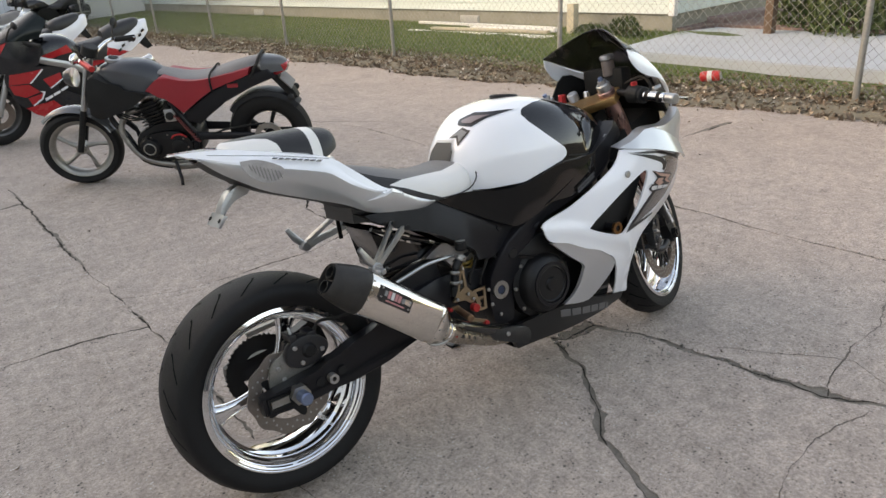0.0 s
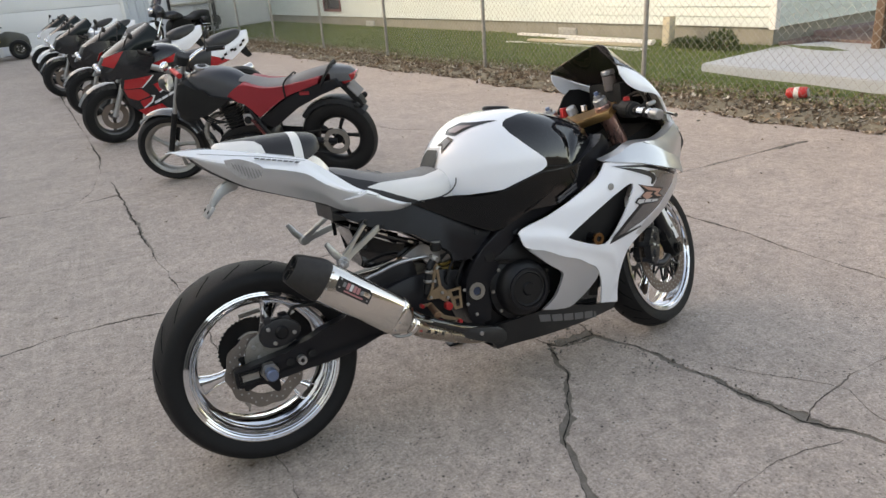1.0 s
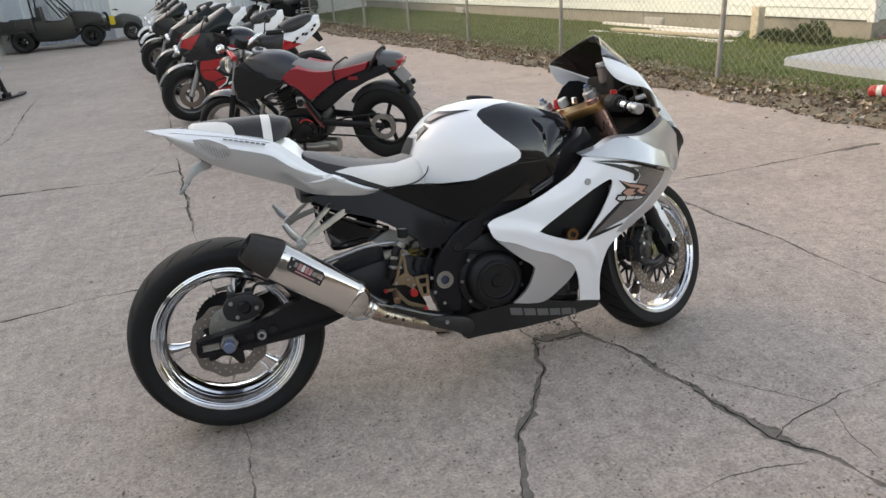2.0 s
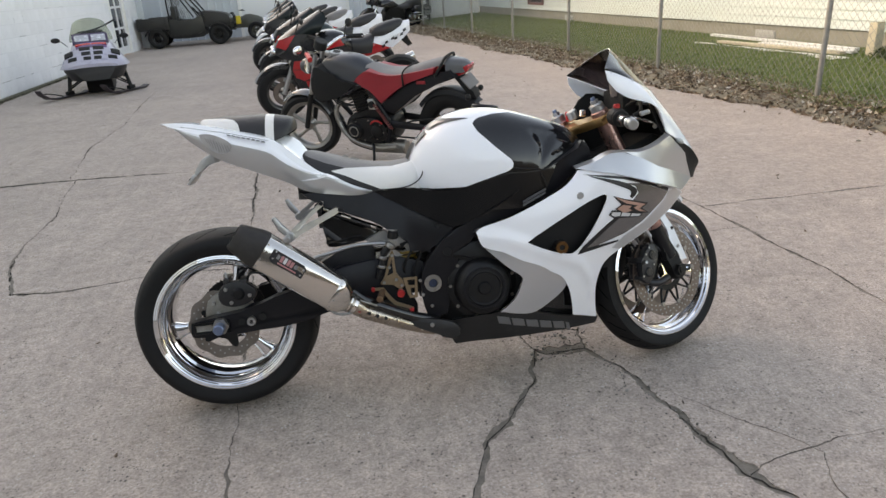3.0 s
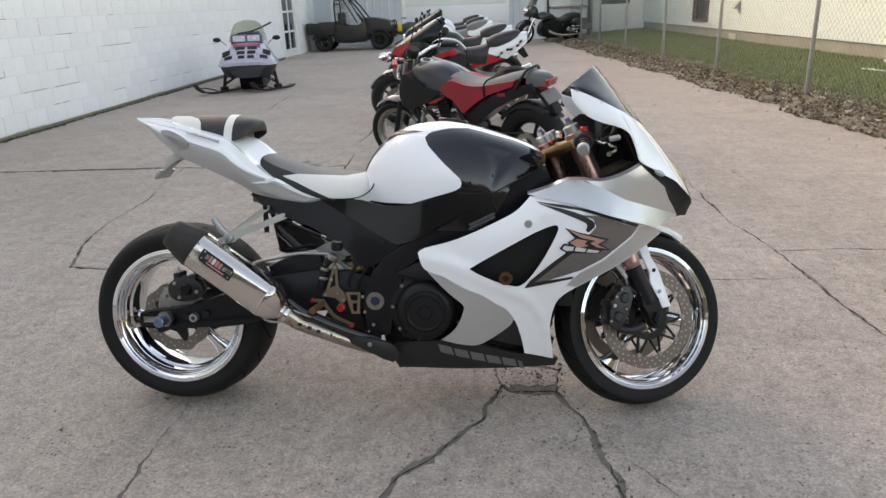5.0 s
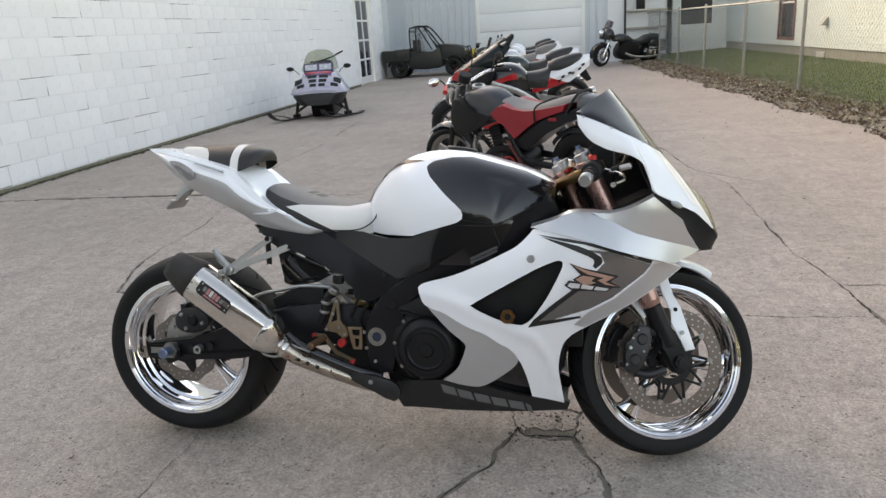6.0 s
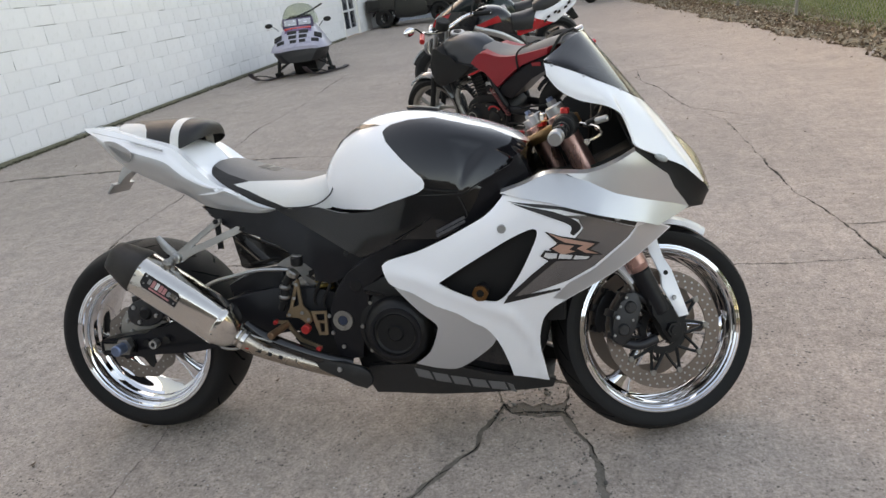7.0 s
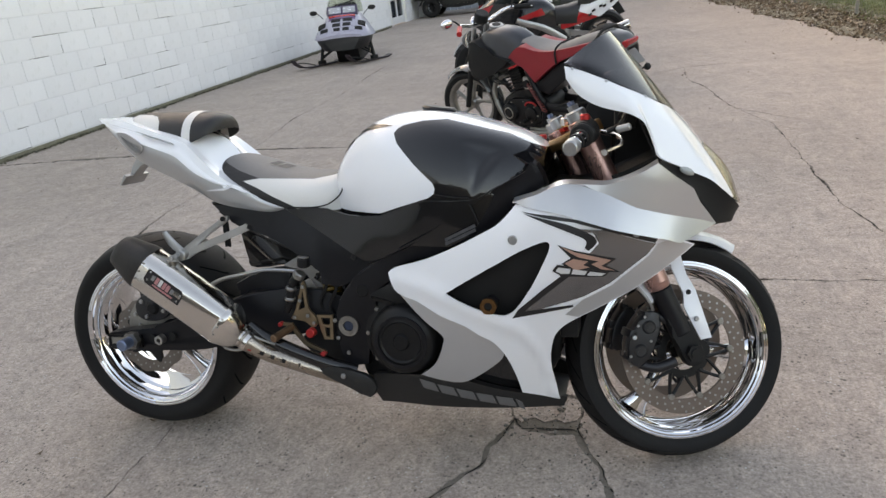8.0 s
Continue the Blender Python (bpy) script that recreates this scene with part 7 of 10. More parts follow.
for x, z, y in ((0.046, 0.424, -0.140), (0.116, 0.398, -0.140), (0.058, 0.380, -0.140), (0.000, 0.378, -0.116), (0.010, 0.345, -0.116)):
    part("caliper_bolt", bolt(B(), (x, y, z), (0, -1, 0), 0.0065, 0.006), ALLOY, rc)
bm = B()
cyl(bm, (0.082, -0.139, 0.406), (0.082, -0.150, 0.406), 0.020, 0.017, 20, 0.003)
part("piston_cover", bm, ENGINE_BLACK, rc)
bm = B()
for s in (-1, 1):
    tube(bm, [(0.0, 0.098, 0.313 + s * 0.105), (0.4, 0.096, 0.38 + s * 0.07), (0.68, 0.094, 0.41 + s * 0.045)], 0.008, 6, 4)
part("chain", bm, STEEL, bike, "dull drive chain")
bm = B()
tube(bm, [(0.270, -0.15, 0.470), (0.325, -0.15, 0.494), (0.386, -0.15, 0.507), (0.455, -0.15, 0.521), (0.515, -0.145, 0.520), (0.56, -0.14, 0.515)], 0.0055, 8, 4)
part("brake_hose", bm, ALLOY, bike, "braided steel rear brake hose")

# ---- silencer
A, Z = Vector((0.183, -0.268, 0.561)), Vector((0.405, -0.243, 0.385))
D = (Z - A).normalized()
SIDEV = Vector((0, -1, 0)) - D * D.dot(Vector((0, -1, 0)))
SIDEV.normalize()
UPV = SIDEV.cross(D).normalized()


def can_ring(bm, p, h, w, n=40, power=2.9, twist=0.0):
    out = []
    for k in range(n):
        t = 2 * math.pi * k / n
        c, s = math.cos(t), math.sin(t)
        out.append(bm.verts.new(p + UPV * (math.copysign(abs(s) ** (2 / power), s) * h) + SIDEV * (math.copysign(abs(c) ** (2 / power), c) * w)))
    return out


bm = B()
rings = [can_ring(bm, A + D * s + UPV * o, h, w, power=p) for s, h, w, o, p in ((0.0, 0.055, 0.051, 0, 2.9), (0.004, 0.0565, 0.0525, 0, 2.9), (0.262, 0.0565, 0.0525, 0, 2.9), (0.264, 0.0555, 0.0515, 0, 2.9), (0.288, 0.047, 0.044, -0.003, 2.7), (0.308, 0.031, 0.031, -0.007, 2.2), (0.311, 0.026, 0.026, -0.007, 2.0))]
stitch(bm, rings, True, True)
can = part("silencer", bm, POLISHED, bike, "polished steel silencer with a black end cone", 28)
bm = B()
E0 = Vector((0.118, -0.272, 0.608))
TIPD = (E0 - A).normalized()
rings = [can_ring(bm, A + D * 0.006, 0.0575, 0.0535), can_ring(bm, A + D * 0.003, 0.0580, 0.0540), can_ring(bm, A - D * 0.014, 0.0560, 0.0520), can_ring(bm, A.lerp(E0, 0.45), 0.0515, 0.0465, power=2.6), can_ring(bm, A.lerp(E0, 0.80), 0.0455, 0.0390, power=2.5), can_ring(bm, E0, 0.0405, 0.0330, power=2.5), can_ring(bm, E0 + TIPD * 0.003, 0.0370, 0.0295, power=2.5), can_ring(bm, E0 - TIPD * 0.012, 0.0350, 0.0275, power=2.5)]
stitch(bm, rings, True, True)
cone = part("end_cone", bm, mat("carbon_cone", (0.024, 0.021, 0.019), 0.5, var=0.3, scale=60, grain=600, spec=0.35), can, "dark carbon end cone with two outlets", 35)
for o in (-0.0185, 0.0185):
    bm = B()
    c = E0 + UPV * o
    rings = []
    for d, r in ((-0.012, 0.0165), (0.003, 0.0165), (0.003, 0.0140), (-0.04, 0.0135)):
        rings.append([bm.verts.new(c + TIPD * d + (UPV * math.sin(a) + SIDEV * math.cos(a)) * r) for a in (2 * math.pi * k / 24 for k in range(24))])
    stitch(bm, rings, True, True)
    part("outlet", bm, MATT_BLACK, cone)
bm = B()
rings = [can_ring(bm, A + D * s, 0.0568, 0.0528) for s in (0.248, 0.250, 0.262, 0.264)]
for v in rings[1] + rings[2]:
    v.co += (v.co - (A + D * (v.co - A).dot(D))).normalized() * 0.0007
stitch(bm, rings)
part("band", bm, POLISHED, can, "riveted band")
for s_ in (0.010, 0.256):
    for t in (-0.036, -0.012, 0.012, 0.036):
        part("rivet", bolt(B(), A + D * s_ + SIDEV * (0.0530 * (1 - abs(t / 0.0565) ** 2.9) ** (1 / 2.9)) + UPV * t, SIDEV, 0.0028, 0.002), STEEL, can)
# bracket under the joint and the strap that hangs the can
bm = B()
tube(bm, [A + D * 0.262 - UPV * 0.050, A + D * 0.290 - UPV * 0.054 + SIDEV * 0.010, A + D * 0.318 - UPV * 0.040 + SIDEV * 0.014, A + D * 0.335 - UPV * 0.022 + SIDEV * 0.014], 0.0042, 8, 4)
part("joint_spring", bm, STEEL, can, "dull steel retaining spring")
bm = B()
cyl(bm, A + D * 0.045 + UPV * 0.056 - SIDEV * 0.004, A + D * 0.060 + UPV * 0.070 - SIDEV * 0.010, 0.010, seg=12, bevel=0.002)
cyl(bm, A + D * 0.052 + UPV * 0.068 + SIDEV * 0.012, A + D * 0.052 + UPV * 0.068 - SIDEV * 0.030, 0.007, seg=8, bevel=0.001)
part("hanger_clamp", bm, ALLOY, can)


def can_plate(bm, s0, s1, u0, u1, lift, cut=0.0):
    pts = [(s0 + cut, u0), (s1, u0), (s1, u1 - cut), (s1 - cut, u1), (s0, u1), (s0, u0 + cut)]
    lo, hi = [[bm.verts.new(A + D * s + UPV * u + SIDEV * (0.0525 * (1 - abs(u / 0.0565) ** 2.9) ** (1 / 2.9) + l)) for s, u in pts] for l in (0, lift)]
    bm.faces.new(hi)
    n = len(pts)
    for k in range(n):
        bm.faces.new((lo[k], lo[(k + 1) % n], hi[(k + 1) % n], hi[k]))
    return bm


badge = part("badge", can_plate(B(), 0.030, 0.140, -0.004, 0.034, 0.0015, 0.009), BADGE, can, "dark badge plate with red and pale marks")
for s, u0, u1, m_ in ((0.048, 0.013, 0.026, LOGO_GREY), (0.060, 0.010, 0.028, BADGE_RED), (0.071, 0.010, 0.028, PALE_MARK), (0.082, 0.010, 0.028, BADGE_RED), (0.093, 0.010, 0.027, BADGE_RED), (0.106, 0.012, 0.024, LOGO_GREY)):
    part("mark_block", can_plate(B(), s, s + 0.0085, u0, u1, 0.0024), m_, badge)
part("mark_block", can_plate(B(), 0.058, 0.118, 0.0015, 0.0055, 0.0024), BADGE_RED, badge)
for s, u in ((0.037, 0.028), (0.038, 0.006), (0.132, 0.020), (0.130, 0.002)):
    part("badge_rivet", can_plate(B(), s, s + 0.004, u, u + 0.004, 0.0035), ALLOY, badge)
J = A + D * 0.305 - UPV * 0.007
PIPE = [J, J + D * 0.028, Vector((0.472, -0.226, 0.322)), Vector((0.530, -0.206, 0.290)), Vector((0.600, -0.172, 0.251)), Vector((0.668, -0.146, 0.222)), Vector((0.745, -0.118, 0.202)), Vector((0.86, -0.08, 0.19))]
bm = B()
tube(bm, PIPE, [0.025, 0.0245, 0.0225, 0.0205, 0.0195, 0.0190, 0.0190, 0.0190], 24, 8)
pipe = part("link_pipe", bm, HEAT_STEEL, bike, "heat-tinted exhaust link pipe with dark slots")
for d0, d1, r in ((0.004, 0.012, 0.0275), (0.017, 0.031, 0.0272)):
    bm = B()
    cyl(bm, J + D * d0, J + D * d1, r, seg=28, bevel=0.002)
    part("pipe_clamp", bm, POLISHED, pipe)
for k, (x, z, ln) in enumerate([(0.452, 0.338, 0.005), (0.474, 0.326, 0.012), (0.500, 0.312, 0.010), (0.525, 0.299, 0.010), (0.560, 0.281, 0.006)]):
    y = np.interp(x, [p.x for p in PIPE], [p.y for p in PIPE]) - np.interp(x, [0.43, 0.53, 0.60], [0.0235, 0.0205, 0.0195])
    bm = B()
    box(bm, -ln, ln, -0.0016, 0.004, -0.0055, 0.0045, 0.001, Matrix.LocRotScale((x, y, z), Euler((radians(-8), radians(28), radians(14))), (1, 1, 1)))
    part("pipe_slot", bm, MATT_BLACK if k else RED_ANOD, pipe)
bm = B()
tube(bm, [(0.435, -0.216, 0.392), (0.475, -0.208, 0.352), (0.545, -0.195, 0.312), (0.620, -0.172, 0.274), (0.70, -0.150, 0.246)], [0.010, 0.017, 0.018, 0.018, 0.016], 14, 5)
part("heat_guard", bm, GLOSS_BLACK, bike, "gloss black guard over the exhaust pipe")
bm = B()
tube(bm, [(0.428, -0.232, 0.405), (0.436, -0.238, 0.384), (0.452, -0.236, 0.366), (0.505, -0.220, 0.338)], [0.003, 0.004, 0.004, 0.003], 8, 4)
part("exhaust_bracket", bm, STEEL, bike, "bent steel exhaust bracket")
bm = B()
prism(bm, rounded([(0.578, 0.288), (0.640, 0.270), (0.735, 0.250), (0.765, 0.216), (0.744, 0.186), (0.688, 0.212), (0.640, 0.234), (0.600, 0.258)], (), 2), -0.186, -0.170, 0.005)
bb = part("belly_bracket", bm, BELLY_BLACK, bike)
part("bracket_bolt", bolt(B(), (0.675, -0.186, 0.244), (0, -1, 0), 0.0075, 0.005), ALLOY, bb)

# ---- footrests
for side in (-1, 1):
    # passenger footrest hanger: a triangle of cast arms
    bm = B()
    F = Vector((0.270, side * 0.225, 0.582))
    o = [(-0.013, 0.0), (-0.002, 0.012), (0.094, 0.086), (0.104, 0.086), (0.104, 0.075), (0.034, 0.022), (0.150, 0.066), (0.163, 0.060), (0.160, 0.049), (0.034, 0.002), (0.012, -0.013), (-0.006, -0.011)]
    lo, hi = [[bm.verts.new(F + Vector((x, -side * (d + 0.62 * max(0.0, x)), z))) for x, z in rounded(o, (), 2)] for d in (-0.008, 0.008)]
    n = len(lo)
    bm.faces.new(lo)
    bm.faces.new(hi[::-1])
    for k in range(n):
        bm.faces.new((lo[k], hi[k], hi[(k + 1) % n], lo[(k + 1) % n]))
    bmesh.ops.recalc_face_normals(bm, faces=bm.faces)
    bmesh.ops.bevel(bm, geom=[e for e in bm.edges if e.calc_face_angle(0) > 1.0], offset=0.003, segments=2, affect="EDGES")
    bmesh.ops.recalc_face_normals(bm, faces=bm.faces)
    hanger = part("footrest_hanger", bm, ALLOY, bike, "cast alloy passenger footrest hanger", 40)
    bm = B()
    cyl(bm, F + Vector((0, side * 0.014, 0)), F - Vector((0, side * 0.018, 0)), 0.015, seg=14, bevel=0.003)
    part("pivot_pin", bm, ALLOY, hanger)
    bm = B()
    tube(bm, [F + Vector((-0.002, 0, 0.008)), F + Vector((-0.022, side * 0.006, 0.030)), F + Vector((-0.040, side * 0.010, 0.062))], [0.010, 0.0115, 0.007], 8, 4, flat=0.7)
    part("footrest", bm, ALLOY, hanger, "folded passenger footrest")
    for dx, dz in ((0.100, 0.084), (0.158, 0.054)):
        c = F + Vector((dx, -side * (0.62 * dx), dz))
        bm = B()
        cyl(bm, c + Vector((0, side * 0.010, 0)), c + Vector((0, side * 0.016, 0)), 0.007, seg=6)
        part("hanger_bolt", bm, ENGINE_BLACK, hanger)
    bm = B()
    box(bm, 0.356, 0.368, side * 0.150, side * 0.157, 0.588, 0.668, 0.002)
    part("hanger_strap", bm, MATT_BLACK, hanger)
    # gold rear-set plate, lever and peg
    flat = lambda x, z: -0.148
    bm = B()
    sheet(bm, rounded([(0.566, 0.486), (0.576, 0.484), (0.578, 0.420), (0.594, 0.400), (0.600, 0.374), (0.584, 0.366), (0.565, 0.382), (0.532, 0.386), (0.526, 0.392), (0.540, 0.412)], (), 2), flat, 0.03, 0.007, holes=([(0.568, 0.466), (0.569, 0.420), (0.549, 0.412)],), lift=0.008, side=side)
    rs = part("rearset_plate", bm, CHAMPAGNE, bike, "gold anodised rear-set footrest plate")
    bm = B()
    sheet(bm, [(0.598, 0.399), (0.644, 0.399), (0.640, 0.331), (0.614, 0.331), (0.606, 0.358)], flat, 0.03, 0.006, holes=([(0.610, 0.391), (0.636, 0.391), (0.634, 0.372), (0.614, 0.373)], [(0.619, 0.364), (0.633, 0.364), (0.631, 0.339), (0.620, 0.339)]), lift=0.003, side=side)
    part("rearset_mount", bm, CHAMPAGNE, rs, "gold mounting plate with two holes")
    bm = B()
    sheet(bm, [(0.493, 0.381), (0.533, 0.380), (0.548, 0.356), (0.569, 0.329), (0.624, 0.304), (0.621, 0.296), (0.563, 0.319), (0.541, 0.345), (0.527, 0.371), (0.495, 0.372)], flat, 0.03, 0.006, lift=0.020, side=side)
    part("brake_lever", bm, CHAMPAGNE, rs, "gold lever")
    bm = B()
    cyl(bm, (0.530, side * 0.160, 0.368), (0.516, side * 0.245, 0.362), 0.0095, 0.0105, 14, 0.002)
    part("footrest", bm, mat("worn_gold", (0.22, 0.13, 0.08), 0.45, metal=0.8, var=0.3, scale=40), rs, "knurled worn footrest")
    for x, z, r in ((0.586, 0.355, 0.0125), (0.500, 0.377, 0.006), (0.616, 0.298, 0.007)):
        bm = B()
        cyl(bm, (x, side * 0.158, z), (x, side * 0.178, z), r, seg=16, bevel=0.002)
        part("rearset_bolt", bm, RED_ANOD, rs)
    for x, z in ((0.570, 0.478), (0.558, 0.440), (0.537, 0.393), (0.592, 0.378), (0.576, 0.398)):
        part("plate_bolt", bolt(B(), (x, side * 0.158, z), (0, side, 0), 0.0055, 0.004), ALLOY, rs)
bm = B()
tube(bm, [(0.566, -0.165, 0.512), (0.543, -0.165, 0.486), (0.534, -0.165, 0.446), (0.520, -0.165, 0.410)], [0.011, 0.012, 0.012, 0.008], 14, 4)
mc = part("rear_master_cylinder", bm, ENGINE_BLACK, bike)
for a, b, r in (((0.538, 0.470), (0.541, 0.480), 0.0150), ((0.533, 0.442), (0.535, 0.452), 0.0150), ((0.562, 0.504), (0.572, 0.518), 0.0165)):
    bm = B()
    cyl(bm, (a[0], -0.165, a[1]), (b[0], -0.165, b[1]), r, seg=18, bevel=0.003)
    part("collar", bm, STEEL, mc)
bm = B()
cyl(bm, (0.578, -0.155, 0.530), (0.580, -0.155, 0.556), 0.017, seg=18, bevel=0.004)
rr = part("rear_reservoir", bm, ENGINE_BLACK, bike, "small dark rear brake fluid reservoir")
bm = B()
cyl(bm, (0.580, -0.155, 0.556), (0.5805, -0.155, 0.560), 0.0155, seg=18, bevel=0.0015)
part("lid", bm, STEEL, rr)
# silvery shock body, wires and hoses seen through the frame
for k in range(3):
    bm = B()
    tube(bm, [(0.60, -0.13, 0.505 - 0.006 * k), (0.64, -0.14, 0.512 + 0.004 * k), (0.69, -0.13, 0.495 - 0.008 * k)], 0.0035, 6, 4)
    part("wire", bm, MATT_BLACK, bike)
rng = random.Random(4)
for k in range(3):
    bm = B()
    a = Vector((0.585 + 0.03 * k, -0.12 - 0.01 * (k % 3), 0.55 - 0.012 * k))
    tube(bm, [a, a + Vector((0.05, -0.02, -0.05 - 0.02 * rng.random())), a + Vector((0.02, -0.01, -0.13)), a + Vector((0.08, 0.01, -0.20))], 0.0045, 6, 5)
    part("hose", bm, MATT_BLACK, bike)
# side stand on the far side
bm = B()
tube(bm, [(0.80, 0.12, 0.26), (0.79, 0.20, 0.16), (0.78, 0.285, 0.062)], [0.014, 0.012, 0.011], 10, 4)
stand = part("side_stand", bm, SATIN_BLACK, bike)
bm = B()
box(bm, 0.75, 0.81, 0.27, 0.31, 0.047, 0.057, 0.002)
part("stand_foot", bm, SATIN_BLACK, stand)


# ---------------------------------------------------------------- the other machines
def plain_wheel(parent, centre, R, w, rim_mat, spokes, turn=0.0, disc=True, rim=0.62):
    m = Matrix.Translation(centre) @ pose(0, 0, 0, 0, 0, turn) @ Matrix.Translation(-Vector(centre))
    bm = B()
    b = R * rim + 0.012
    prof = [(b, -w * 0.8), (b + 0.02, -w * 0.9), (b + (R - b) * 0.5, -w), (R - 0.016, -w * 0.8), (R, 0), (R - 0.016, w * 0.8), (b + (R - b) * 0.5, w), (b + 0.02, w * 0.9), (b, w * 0.8)]
    lathe(bm, prof, centre, 48, m, closed=True)
    wheel = part("wheel", bm, RUBBER, parent, "black rubber tyre on a cast wheel")
    bm = B()
    r = R * rim
    lathe(bm, [(r + 0.014, -w * 0.82), (r, -w * 0.75), (r - 0.02, -w * 0.3), (r - 0.022, 0), (r - 0.02, w * 0.3), (r, w * 0.75), (r + 0.014, w * 0.82), (r + 0.012, 0)], centre, 48, m, closed=True)
    part("rim", bm, rim_mat, wheel)
    for k in range(spokes):
        a = 2 * math.pi * k / spokes + 0.4
        bm = B()
        tube(bm, [(centre[0] + q * math.cos(a + e), centre[1], centre[2] + q * math.sin(a + e)) for q, e in ((0.03, 0), (r * 0.5, 0.12), (r - 0.01, 0.22))], [0.020, 0.013, 0.017], 8, 3)
        turned(bm, m)
        part("spoke", bm, rim_mat, wheel)
    bm = B()
    lathe(bm, [(0.0, -0.05), (0.035, -0.05), (0.04, 0.0), (0.035, 0.05), (0.0, 0.05)], centre, 20, m)
    part("hub", bm, rim_mat, wheel)
    if disc:
        bm = B()
        ring_disc(bm, 0.07, 0.125, w + 0.006, 0.002, centre, m=m)
        part("brake_disc", bm, DISC, wheel)
    return wheel


def mirror_on(parent, base, head, size=(0.045, 0.02, 0.03), shell=None):
    bm = B()
    tube(bm, [base, (Vector(base) + Vector(head)) / 2 + Vector((0.0, 0, 0.03)), head], 0.006, 8, 3)
    stalk = part("mirror", bm, MATT_BLACK, parent)
    bm = B()
    bmesh.ops.create_uvsphere(bm, u_segments=16, v_segments=10, radius=1.0, matrix=Matrix.LocRotScale(head, Euler((0, 0, 0)), (size[1], size[0], size[2])))
    part("mirror_head", bm, shell or CHROME, stalk, "round mirror head")


DARK_SCREEN = mat("dark_screen", (0.010, 0.014, 0.014), 0.16, var=0.2, scale=5, bump=0.0, spec=0.22)
DARK_RIM = mat("dark_cast_rim", (0.075, 0.073, 0.072), 0.35, metal=0.6, var=0.3, scale=14)
DARK_TANK = mat("black_bike_paint", (0.013, 0.013, 0.015), 0.2, var=0.2, scale=6, coat=0.35, spec=0.35)
GREEN_TANK = mat("dark_green_paint", (0.014, 0.026, 0.024), 0.2, var=0.2, scale=6, coat=0.4, spec=0.35)
DARK_CASE = mat("dark_lamp_case", (0.02, 0.02, 0.022), 0.3, var=0.2, coat=0.4)


